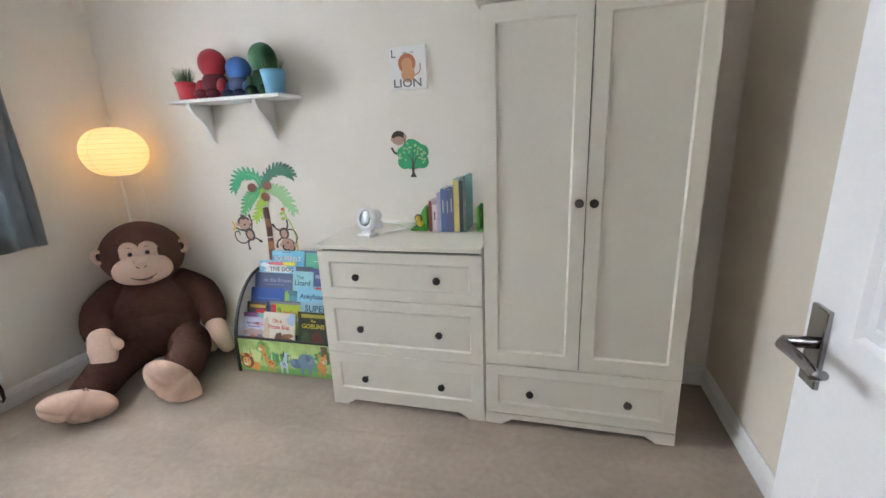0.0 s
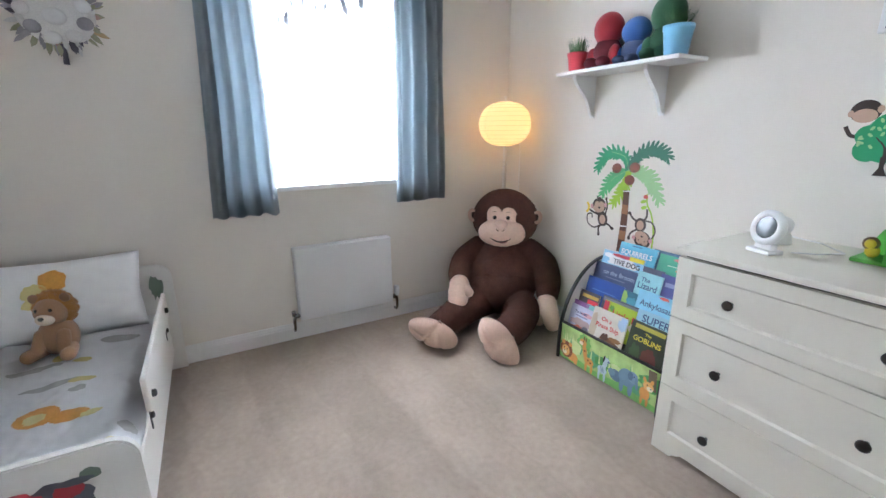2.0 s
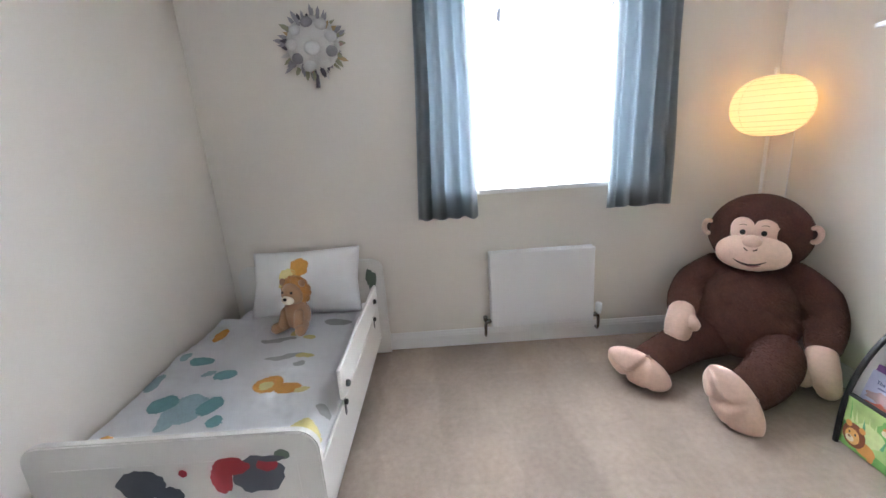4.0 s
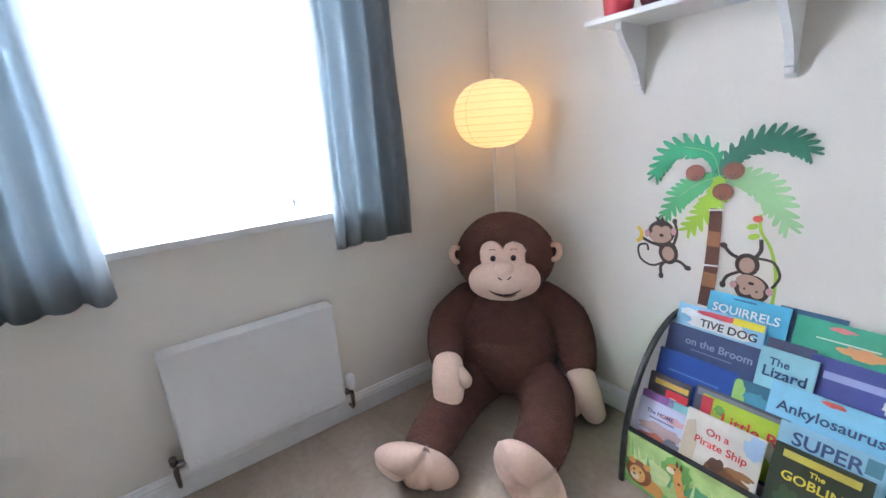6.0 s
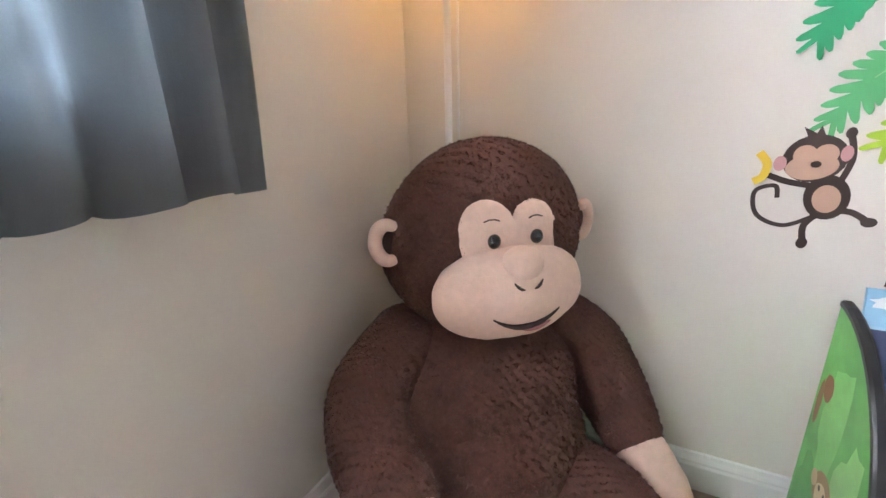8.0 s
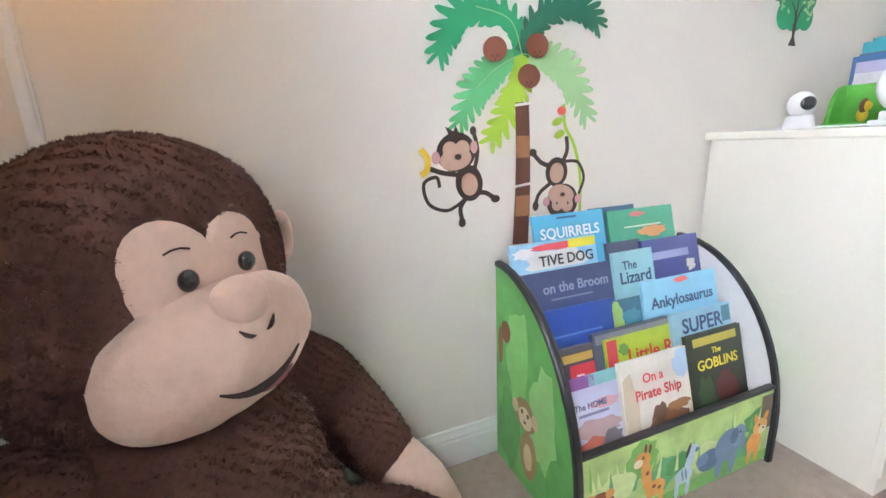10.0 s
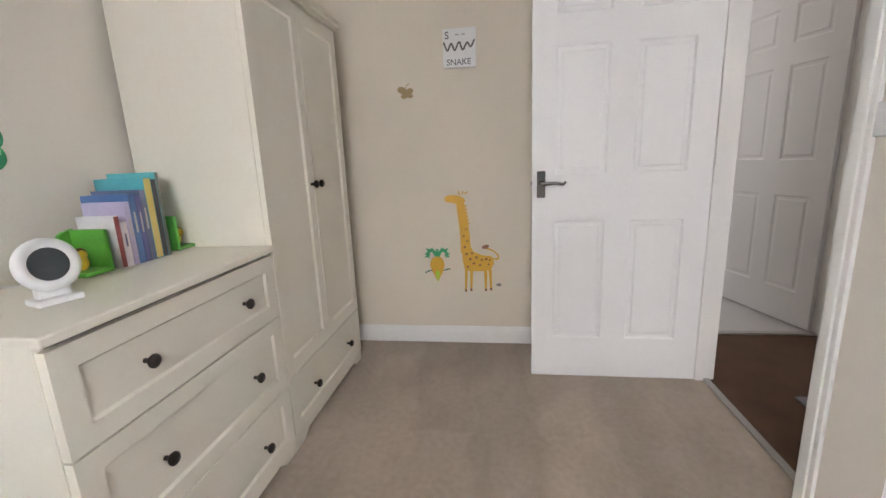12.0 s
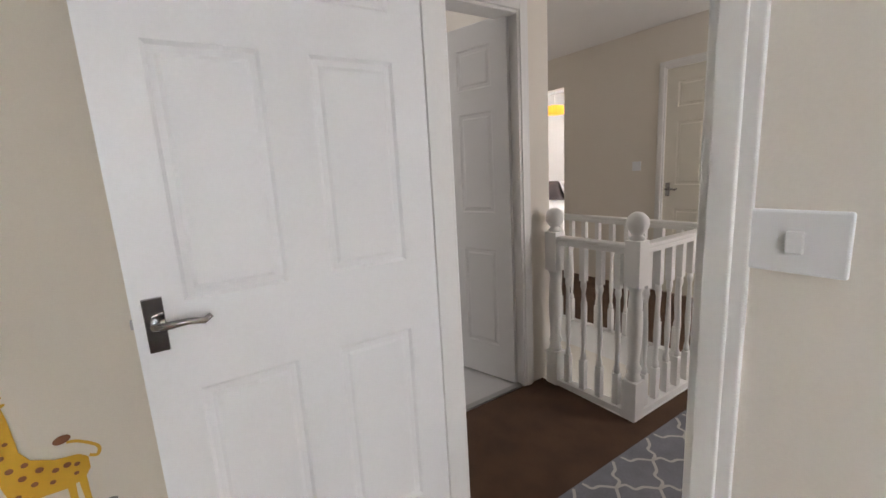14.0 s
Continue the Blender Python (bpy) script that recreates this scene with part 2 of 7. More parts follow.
structure("wall_south", boxes((W, S - 0.12, -0.05, RX, S, H)), WALL, "magnolia painted wall beside the bed", "wall")
structure("wall_recess", boxes((RX, S - 0.12, -0.05, RX + 0.12, -0.06, H)), COOLWALL, "whiter return wall by the bed", "wall")
DX0, DX1, DZ = 0.012, 0.80, 2.0
door_wall = structure("wall_door", boxes((RX, -0.06, -0.05, DX0 - 0.02, DY, H), (DX1 + 0.02, -0.06, -0.05, E, DY, H), (DX0 - 0.02, -0.06, DZ + 0.02, DX1 + 0.02, DY, H)), WALL, "magnolia painted wall round the bedroom doorway", "wall")
# Its end towards the bed, the return face, has the same whiter colour as the return wall
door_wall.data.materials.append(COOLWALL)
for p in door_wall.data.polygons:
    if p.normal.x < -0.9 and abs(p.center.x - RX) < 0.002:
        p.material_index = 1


def skirting(name, p, q, flip=1):
    """A moulded board along the floor from p to q, its face on the right of the way when flip is 1."""
    p, q = Vector((*p, 0)), Vector((*q, 0))
    d = (q - p).normalized()
    n = Vector((d.y, -d.x, 0)) * flip
    prof = [(0, 0), (0.016, 0), (0.016, 0.068), (0.013, 0.074), (0.013, 0.08), (0.008, 0.09), (0.006, 0.098), (0, 0.1)]
    bm = bmesh.new()
    a = [bm.verts.new(p + n * u + Vector((0, 0, z))) for u, z in prof]
    b = [bm.verts.new(q + n * u + Vector((0, 0, z))) for u, z in prof]
    for k in range(len(a)):
        bm.faces.new((a[k], a[(k + 1) % len(a)], b[(k + 1) % len(a)], b[k]))
    bm.faces.new(a)
    bm.faces.new(list(reversed(b)))
    bmesh.ops.recalc_face_normals(bm, faces=bm.faces)
    return structure(name, bm, WHITE, "white gloss moulded skirting board", "skirting board")


skirting("baseboard_west", (W, Nn), (W, S), -1)
skirting("baseboard_north", (W + 0.016, Nn), (E, Nn))
skirting("baseboard_east", (E, Nn - 0.016), (E, DY))
skirting("baseboard_south", (RX, S), (W + 0.016, S))
skirting("baseboard_recess", (RX, DY), (RX, S + 0.016), 1)
skirting("baseboard_switch", (DX0 - 0.07, DY), (RX - 0.016, DY), 1)


# Bedroom door opening: lining, architraves, threshold; the leaf stands open into the room
def architrave(name, x0, x1, z, y, out, w=0.066):
    rows = [(x0 - w, y, 0, x0, y + out, z + w), (x1, y, 0, x1 + w, y + out, z + w), (x0, y, z, x1, y + out, z + w)]
    inner = [(x0 - w * 0.72, y, 0, x0 - w * 0.2, y + out * 1.5, z + w * 0.72), (x1 + w * 0.2, y, 0, x1 + w * 0.72, y + out * 1.5, z + w * 0.72), (x0 - w * 0.2, y, z + w * 0.2, x1 + w * 0.2, y + out * 1.5, z + w * 0.72)]
    rows = [(a, min(b, e), c, d, max(b, e), f) for a, b, c, d, e, f in rows + inner]
    return structure(name, boxes(*rows, bevel=0.003), WHITE, "white gloss moulded door architrave", "door frame")


structure("door_frame", boxes((DX0 - 0.02, -0.062, 0, DX0, DY + 0.002, DZ), (DX1, -0.062, 0, DX1 + 0.02, DY + 0.002, DZ), (DX0 - 0.02, -0.062, DZ, DX1 + 0.02, DY + 0.002, DZ + 0.02),
                              (DX0, -0.02, 0, DX0 + 0.012, 0.018, DZ), (DX1 - 0.012, -0.02, 0, DX1, 0.018, DZ), (DX0 + 0.012, -0.02, DZ - 0.012, DX1 - 0.012, 0.018, DZ)), WHITE, "white gloss door lining with stops", "door frame")
architrave("trim_bedroom_side", DX0, DX1, DZ, DY, 0.012)
architrave("trim_landing_side", DX0, DX1, DZ, -0.06, -0.012)
structure("threshold_strip", boxes((DX0, -0.05, -0.003, DX1, -0.02, 0.007), bevel=0.003), BRUSHED, "thin metal carpet threshold strip", "threshold strip")

PX = (0.1, 0.325, 0.435, 0.66)
PZ = (0.2, 0.775, 0.985, 1.528, 1.65, 1.86)


def panel_door(name, m, label, paint=DOORWHITE):
    """A six-panel leaf 0.76 by 1.98; local x runs from the hinge, front towards -y."""
    d = thing(name, m, label, "door")
    d["kind"] = "structure"
    part("leaf", panelled(0.758, 1.975, 0.036, PX, PZ, inset=0.012, depth=-0.007, field=0.005, back=True), paint, d)
    for z in (0.2, 0.98, 1.78):
        part("hinge", boxes((-0.002, -0.003, z - 0.04, 0.012, 0.0, z + 0.04), bevel=0.001), BRUSHED, d, "small painted butt hinge")
    for s, y in ((-1, 0.0), (1, 0.036)):
        hd = part("handle", boxes((0.7, min(y, y + s * 0.008), 0.885, 0.738, max(y, y + s * 0.008), 1.005), bevel=0.002), CHROME, d, "polished chrome lever on a backplate")
        part("lever", tube([(0.719, y + s * 0.006, 0.95), (0.719, y + s * 0.042, 0.95), (0.707, y + s * 0.05, 0.95), (0.66, y + s * 0.05, 0.952), (0.63, y + s * 0.048, 0.946), (0.615, y + s * 0.048, 0.956)], [0.009, 0.009, 0.009, 0.0075, 0.0075, 0.006], 10), CHROME, hd)
    part("latch", boxes((0.757, 0.01, 0.94, 0.764, 0.026, 0.96), bevel=0.002), BRUSHED, d)
    return d


# Leaf local x runs along +y of the room; its face towards the room's west.
panel_door("door_1", pose(0.786, 0.026, 0.008, 0, 0, 90) @ pose(0, 0, 0) @ pose(0, -0.036, 0), "white six-panel interior door standing wide open")

# Light switch by the door
sw = thing("light_switch", pose(-0.101, DY, 1.136), "white plastic single rocker light switch", "light switch")
part("faceplate", boxes((-0.05, 0, -0.039, 0.05, 0.009, 0.039), bevel=0.003), UPVC, sw)
part("rocker", boxes((-0.009, 0.0085, -0.014, 0.009, 0.014, 0.014), bevel=0.002), UPVC, sw)

# Landing: dark carpet, stairwell with a balustrade, bathroom and another bedroom beyond
BX = 1.35
structure("floor_landing", boxes((-1.3, -3.1, -0.06, 0.77, -0.1, -0.004), (0.77, -1.03, -0.06, BX, -0.1, -0.004), (0.77, -3.1, -0.06, 4.0, -1.9, -0.004), (RX + 0.12, -0.1, -0.06, 1.29, -0.035, -0.004)), BROWNCARPET, "dark chocolate brown landing carpet", "carpet")
structure("floor_bathroom", boxes((BX, -1.03, -0.06, 3.2, 0.9, -0.002)), VINYL, "pale grey bathroom floor", "floor")
structure("wall_bathroom", boxes((BX, -1.0, -0.05, BX + 0.1, -0.89, H), (BX, -0.27, -0.05, BX + 0.1, 0.9, H), (BX, -0.89, 1.98, BX + 0.1, -0.27, H)), WALL, "cream landing wall with the bathroom doorway", "wall")
structure("wall_stair_north", boxes((BX, -1.1, -2.6, 4.0, -1.0, H)), WALL, "cream wall beside the stairwell", "wall")
structure("wall_far", boxes((-1.3, -3.2, -0.05, 1.05, -3.1, H), (1.81, -3.2, -0.05, 2.94, -3.1, H), (3.7, -3.2, -0.05, 4.0, -3.1, H), (1.05, -3.2, 1.98, 1.81, -3.1, H), (2.94, -3.2, 2.04, 3.7, -3.1, H)), WALL, "cream painted far landing wall", "wall")
structure("wall_landing_west", boxes((-1.4, -3.2, -0.05, -1.3, -0.91, H)), WALL, "cream painted landing wall", "wall")
structure("wall_landing_north", boxes((-1.3, -0.97, -0.05, RX, -0.91, H)), WALL, "cream painted landing wall", "wall")
structure("wall_landing_east", boxes((4.0, -3.2, -2.6, 4.1, -1.0, H)), WALL, "cream painted landing wall", "wall")
structure("ceiling_landing", boxes((-1.4, -6.0, H + 0.002, 4.1, -0.06, H + 0.1)), CEIL, "plain white landing ceiling", "ceiling")
structure("ceiling_bathroom", boxes((BX + 0.1, -0.06, H + 0.002, 3.3, 1.0, H + 0.1)), CEIL, "plain white bathroom ceiling", "ceiling")
structure("wall_bathroom_far", boxes((3.2, -1.0, -0.05, 3.3, 1.0, H), (BX + 0.1, 0.9, -0.05, 3.2, 1.0, H)), CEIL, "white bathroom wall", "wall")
architrave("trim_far_door", 1.05, 1.81, 1.98, -3.1, 0.015)
panel_door("door_2", pose(1.051, -3.14, 0.008), "closed cream six-panel door across the landing", CREAM)
panel_door("door_3", pose(1.40, -0.885, 0.008, 0, 0, 15) @ pose(0.0, 0.004, 0), "white six-panel bathroom door standing ajar")


def architrave_x(name, y0, y1, z, x, out, w=0.066):
    rows = []
    for a, b, t in ((0, 1, out), (0.2, 0.72, out * 1.5)):
        rows += [(x, y0 - w * b, 0, x + t, y0 - w * a, z + w * b), (x, y1 + w * a, 0, x + t, y1 + w * b, z + w * b), (x, y0 - w * a, z + w * a, x + t, y1 + w * a, z + w * b)]
    rows = [(min(a, d), b, c, max(a, d), e, f) for a, b, c, d, e, f in rows]
    return structure(name, boxes(*rows, bevel=0.003), WHITE, "white gloss moulded door architrave", "door frame")


architrave_x("trim_bathroom", -0.87, -0.25, 1.97, BX, -0.014, 0.075)
structure("door_frame_bathroom", boxes((BX - 0.002, -0.89, 0, BX + 0.102, -0.87, 1.97), (BX - 0.002, -0.27, 0, BX + 0.102, -0.25, 1.97), (BX - 0.002, -0.89, 1.97, BX + 0.102, -0.25, 1.99)), WHITE, "white gloss bathroom door lining", "door frame")
structure("threshold_bathroom", boxes((BX, -0.87, -0.004, BX + 0.035, -0.27, 0.006), bevel=0.002), BRUSHED, "metal threshold strip of the bathroom", "threshold strip")


# Furniture along the north wall
def knob(parent, x, z, y=0.0):
    part("knob", lathe([(0.006, 0), (0.006, 0.012), (0.012, 0.016), (0.0165, 0.022), (0.0165, 0.027), (0.011, 0.032)], 16, pose(x, y, z, 90)), BLACKKNOB, parent, "dark bronze round knob")


def plinth(x0, x1, y, t):
    """The base board with its bracket-shaped cut-out."""
    w = x1 - x0
    pts = [(x0, 0), (x0 + 0.075, 0), (x0 + 0.085, 0.012), (x0 + 0.1, 0.018), (x0 + 0.115, 0.03), (x1 - 0.115, 0.03), (x1 - 0.1, 0.018), (x1 - 0.085, 0.012), (x1 - 0.075, 0), (x1, 0), (x1, 0.055), (x0, 0.055)]
    return prism(pts, t, pose(0, y, 0))


CX0, CX1, FY = -0.615, 0.142, 1.715
chest = thing("chest_of_drawers", pose(CX0, FY, 0), "cream white chest of three wide drawers with black knobs", "chest of drawers")
CW = CX1 - CX0
for x in (0, CW - 0.018):
    part("side_panel", boxes((x, 0.02, 0, x + 0.018, 0.49, 0.797)), CREAM, chest)
part("back_panel", boxes((0.018, 0.48, 0.05, CW - 0.018, 0.49, 0.797)), CREAM, chest)
part("base_board", boxes((0.018, 0.03, 0.05, CW - 0.018, 0.48, 0.07)), CREAM, chest)
# Added dark sheet behind the drawers: shade of the gaps put into colour
part("gap_shade", boxes((0.018, 0.022, 0.06, CW - 0.018, 0.03, 0.797)), DARKGAP, chest)
part("top", boxes((-0.008, -0.012, 0.797, CW, 0.505, 0.818), bevel=0.004), CREAM, chest)
part("plinth", plinth(0, CW, 0.004, 0.018), CREAM, chest)
for z0, z1 in ((0.05, 0.285), (0.29, 0.56), (0.565, 0.785)):
    dr = part("drawer", panelled(CW - 0.006, z1 - z0, 0.02, (0.052, CW - 0.058), (0.048, z1 - z0 - 0.048), inset=0.009, depth=-0.008), CREAM, chest, "", pose(0.003, 0, z0))
    knob(dr, 0.19, (z1 - z0) / 2, -0.0)
    knob(dr, CW - 0.196, (z1 - z0) / 2, -0.0)

WX0, WX1, WH = 0.146, 0.92, 1.735
ward = thing("wardrobe", pose(WX0, FY, 0), "tall cream white two-door wardrobe with a bottom drawer", "wardrobe")
WW = WX1 - WX0
for x in (0, WW - 0.018):
    part("side_panel", boxes((x, 0.02, 0, x + 0.018, 0.475, WH - 0.03)), CREAM, ward)
part("back_panel", boxes((0.018, 0.465, 0.05, WW - 0.018, 0.475, WH - 0.03)), CREAM, ward)
part("base_board", boxes((0.018, 0.03, 0.05, WW - 0.018, 0.465, 0.07)), CREAM, ward)
# Same added sheet, painting the shade between the doors and drawer
part("gap_shade", boxes((0.018, 0.06, 0.06, WW - 0.018, 0.064, WH - 0.06)), DARKGAP, ward)
part("cornice", boxes((-0.014, -0.016, WH - 0.03, WW + 0.014, 0.477, WH - 0.012), (-0.022, -0.026, WH - 0.012, WW + 0.022, 0.477, WH + 0.012), bevel=0.004), CREAM, ward)
part("plinth", plinth(0, WW, 0.004, 0.018), CREAM, ward)
drw = part("drawer", panelled(WW - 0.006, 0.236, 0.02, (0.052, WW - 0.058), (0.048, 0.19), inset=0.009, depth=-0.008), CREAM, ward, "", pose(0.003, 0, 0.062))
knob(drw, 0.19, 0.12)
knob(drw, WW - 0.196, 0.12)
for k in (0, 1):
    dw = WW / 2 - 0.005
    x0 = 0.003 if k == 0 else WW / 2 + 0.002
    dd = part("door", panelled(dw, WH - 0.34, 0.02, (0.052, dw - 0.052), (0.06, WH - 0.34 - 0.06), inset=0.009, depth=-0.008), CREAM, ward, "", pose(x0, 0, 0.304))
    knob(dd, dw - 0.024 if k == 0 else 0.024, 0.70)

# Radiator under the window
rad = thing("radiator", pose(W, 0.0, 0), "white steel panel radiator on the wall under the window", "radiator")
RY0, RY1, RZ0, RZ1 = 0.685, 1.27, 0.135, 0.575
part("panel", boxes((0.045, RY0, RZ0, 0.08, RY1, RZ1 - 0.004), bevel=0.006), METALWHITE, rad)
part("top_grille", boxes((0.012, RY0 - 0.002, RZ1 - 0.012, 0.082, RY1 + 0.002, RZ1), bevel=0.003), METALWHITE, rad)
part("side_panel", boxes((0.014, RY0 - 0.003, RZ0 + 0.02, 0.07, RY0 + 0.003, RZ1 - 0.01)), METALWHITE, rad)
part("side_panel", boxes((0.014, RY1 - 0.003, RZ0 + 0.02, 0.07, RY1 + 0.003, RZ1 - 0.01)), METALWHITE, rad)
for y in (RY0 + 0.1, RY1 - 0.1):
    part("bracket", boxes((0.0, y - 0.015, RZ0 + 0.05, 0.046, y + 0.015, RZ1 - 0.05)), METALWHITE, rad)
bm = bmesh.new()
for k in range(20):
    y = RY0 + 0.03 + k * (RY1 - RY0 - 0.06) / 19
    box(bm, 0.0795, y - 0.006, RZ0 + 0.02, 0.0825, y + 0.006, RZ0 + 0.03, bevel=0.001)
part("pressings", bm, METALWHITE, rad)
for y, s in ((RY0, -1), (RY1, 1)):
    v = part("valve", tube([(0.06, y, RZ0 + 0.03), (0.06, y + s * 0.03, RZ0 + 0.03), (0.06, y + s * 0.035, RZ0 + 0.0), (0.058, y + s * 0.035, 0.085), (0.045, y + s * 0.035, 0.068), (0.014, y + s * 0.035, 0.066)], [0.011, 0.011, 0.01, 0.0075, 0.0075, 0.0075], 12), CHROME, rad, "chrome radiator valve and pipe")
    part("valve_body", lathe([(0.009, 0), (0.014, 0.004), (0.014, 0.026), (0.01, 0.03)], 16, pose(0.06, y + s * 0.002, RZ0 + 0.03, -90 * s)), CHROME, v)
    if s > 0:
        part("thermostat_head", lathe([(0.014, 0), (0.016, 0.01), (0.019, 0.02), (0.019, 0.06), (0.014, 0.066)], 18, pose(0.06, y + 0.035, RZ0 + 0.035)), UPVC, v, "white thermostatic valve head")
    else:
        part("lockshield_cap", lathe([(0.012, 0), (0.013, 0.025), (0.01, 0.03)], 14, pose(0.06, y - 0.035, RZ0 + 0.035)), CHROME, v)

# Window with net curtain, sill and a pair of lined curtains on a pole
win = thing("window_1", pose(W, 0, 0), "white upvc window with net curtain, bright with daylight", "window")
win["kind"] = "structure"
fx = -0.25
part("window_frame", boxes((fx - 0.06, WY0, WZ0, fx, WY0 + 0.06, WZ1), (fx - 0.06, WY1 - 0.06, WZ0, fx, WY1, WZ1), (fx - 0.06, WY0 + 0.06, WZ0, fx, WY1 - 0.06, WZ0 + 0.06), (fx - 0.06, WY0 + 0.06, WZ1 - 0.06, fx, WY1 - 0.06, WZ1), (fx - 0.06, 0.96, WZ0 + 0.06, fx, 1.02, WZ1 - 0.06), bevel=0.004), UPVC, win)
GLASS = bpy.data.materials.new("clear_window_glass")
GLASS.use_nodes = True
gb = GLASS.node_tree.nodes["Principled BSDF"]
gb.inputs["Transmission Weight"].default_value, gb.inputs["Roughness"].default_value, gb.inputs["IOR"].default_value = 1.0, 0.02, 1.45
for a, b in ((WY0 + 0.06, 0.96), (1.02, WY1 - 0.06)):
    g = part("pane", boxes((fx - 0.035, a, WZ0 + 0.06, fx - 0.025, b, WZ1 - 0.06)), GLASS, win)
    g.visible_shadow = False
structure("window_sill", boxes((W - 0.24, WY0 + 0.002, WZ0 + 0.001, W - 0.001, WY1 - 0.002, WZ0 + 0.02), (W + 0.001, WY0 - 0.03, WZ0 - 0.006, W + 0.03, WY1 + 0.03, WZ0 + 0.02), bevel=0.004), WHITE, "white gloss window board", "window sill")


def sheer():
    m = bpy.data.materials.new("sheer_white_net")
    m.use_nodes = True
    nt = m.node_tree
    N, L = nt.nodes, nt.links
    N.remove(N["Principled BSDF"])
    out = N["Material Output"]
    tr, tl, df, mx, m2 = N.new("ShaderNodeBsdfTransparent"), N.new("ShaderNodeBsdfTranslucent"), N.new("ShaderNodeBsdfDiffuse"), N.new("ShaderNodeMixShader"), N.new("ShaderNodeMixShader")
    for n in (tl, df):
        n.inputs[0].default_value = (0.85, 0.85, 0.86, 1)
    tc, no, mr = N.new("ShaderNodeTexCoord"), N.new("ShaderNodeTexNoise"), N.new("ShaderNodeMapRange")
    no.inputs["Scale"].default_value, no.inputs["Detail"].default_value = 9.0, 4
    L.new(tc.outputs["Object"], no.inputs["Vector"])
    mr.inputs["From Min"].default_value, mr.inputs["From Max"].default_value = 0.35, 0.7
    mr.inputs["To Min"].default_value, mr.inputs["To Max"].default_value = 0.72, 0.86
    L.new(no.outputs[0], mr.inputs["Value"])
    dense = N.new("ShaderNodeMath")
    dense.operation = "MAXIMUM"
    L.new(mr.outputs[0], dense.inputs[0])
    L.new(dense.outputs[0], mx.inputs[0])
    # Denser lace motifs along the hem and hanging from the heading
    mp, lace, ramp, sep = N.new("ShaderNodeMapping"), N.new("ShaderNodeTexNoise"), N.new("ShaderNodeMapRange"), N.new("ShaderNodeSeparateXYZ")
    mp.inputs["Scale"].default_value = (1, 26, 7)
    lace.inputs["Scale"].default_value, lace.inputs["Detail"].default_value = 1.0, 3
    L.new(tc.outputs["Object"], mp.inputs["Vector"])
    L.new(mp.outputs[0], lace.inputs["Vector"])
    L.new(tc.outputs["Object"], sep.inputs[0])
    span, gain, keep = N.new("ShaderNodeMapRange"), N.new("ShaderNodeMath"), N.new("ShaderNodeMixRGB")
    span.inputs["From Min"].default_value, span.inputs["From Max"].default_value = 1.62, 1.98
    span.inputs["To Min"].default_value, span.inputs["To Max"].default_value = 0.0, 0.15
    L.new(sep.outputs["Z"], span.inputs["Value"])
    gain.operation = "ADD"
    L.new(lace.outputs[0], gain.inputs[0])
    L.new(span.outputs[0], gain.inputs[1])
    ramp.inputs["From Min"].default_value, ramp.inputs["From Max"].default_value = 0.66, 0.74
    L.new(gain.outputs[0], ramp.inputs["Value"])
    # Curling embroidered lines in patches above the hem
    mp2, wave, off, line, spot, patch, low, m_a, m_b, both = N.new("ShaderNodeMapping"), N.new("ShaderNodeTexWave"), N.new("ShaderNodeMath"), N.new("ShaderNodeMapRange"), N.new("ShaderNodeTexNoise"), N.new("ShaderNodeMapRange"), N.new("ShaderNodeMapRange"), N.new("ShaderNodeMath"), N.new("ShaderNodeMath"), N.new("ShaderNodeMath")
    wave.inputs["Scale"].default_value, wave.inputs["Distortion"].default_value, wave.inputs["Detail"].default_value, wave.inputs["Detail Scale"].default_value = 9.0, 14.0, 1.0, 2.2
    L.new(tc.outputs["Object"], mp2.inputs["Vector"])
    mp2.inputs["Scale"].default_value = (0, 1, 1)
    L.new(mp2.outputs[0], wave.inputs["Vector"])
    off.operation = "PINGPONG"
    off.inputs[1].default_value = 0.5
    L.new(wave.outputs["Fac"], off.inputs[0])
    line.inputs["From Min"].default_value, line.inputs["From Max"].default_value = 0.4, 0.46
    L.new(off.outputs[0], line.inputs["Value"])
    spot.inputs["Scale"].default_value, spot.inputs["Detail"].default_value = 6.0, 1
    L.new(mp2.outputs[0], spot.inputs["Vector"])
    patch.inputs["From Min"].default_value, patch.inputs["From Max"].default_value = 0.42, 0.48
    L.new(spot.outputs[0], patch.inputs["Value"])
    low.inputs["From Min"].default_value, low.inputs["From Max"].default_value = 1.24, 1.12
    L.new(sep.outputs["Z"], low.inputs["Value"])
    m_a.operation = m_b.operation = "MULTIPLY"
    both.operation = "MAXIMUM"
    L.new(line.outputs[0], m_a.inputs[0])
    L.new(patch.outputs[0], m_a.inputs[1])
    L.new(m_a.outputs[0], m_b.inputs[0])
    L.new(low.outputs[0], m_b.inputs[1])
    L.new(m_b.outputs[0], both.inputs[0])
    L.new(ramp.outputs[0], both.inputs[1])
    L.new(both.outputs[0], keep.inputs[0])
    L.new(both.outputs[0], dense.inputs[1])
    keep.inputs[1].default_value, keep.inputs[2].default_value = (0.85, 0.85, 0.86, 1), (0.016, 0.016, 0.017, 1)
    L.new(keep.outputs[0], tl.inputs[0])
    L.new(keep.outputs[0], df.inputs[0])
    m2.inputs[0].default_value = 0.15
    L.new(tl.outputs[0], m2.inputs[1])
    L.new(df.outputs[0], m2.inputs[2])
    L.new(tr.outputs[0], mx.inputs[1])
    L.new(m2.outputs[0], mx.inputs[2])
    L.new(mx.outputs[0], out.inputs[0])
    return m


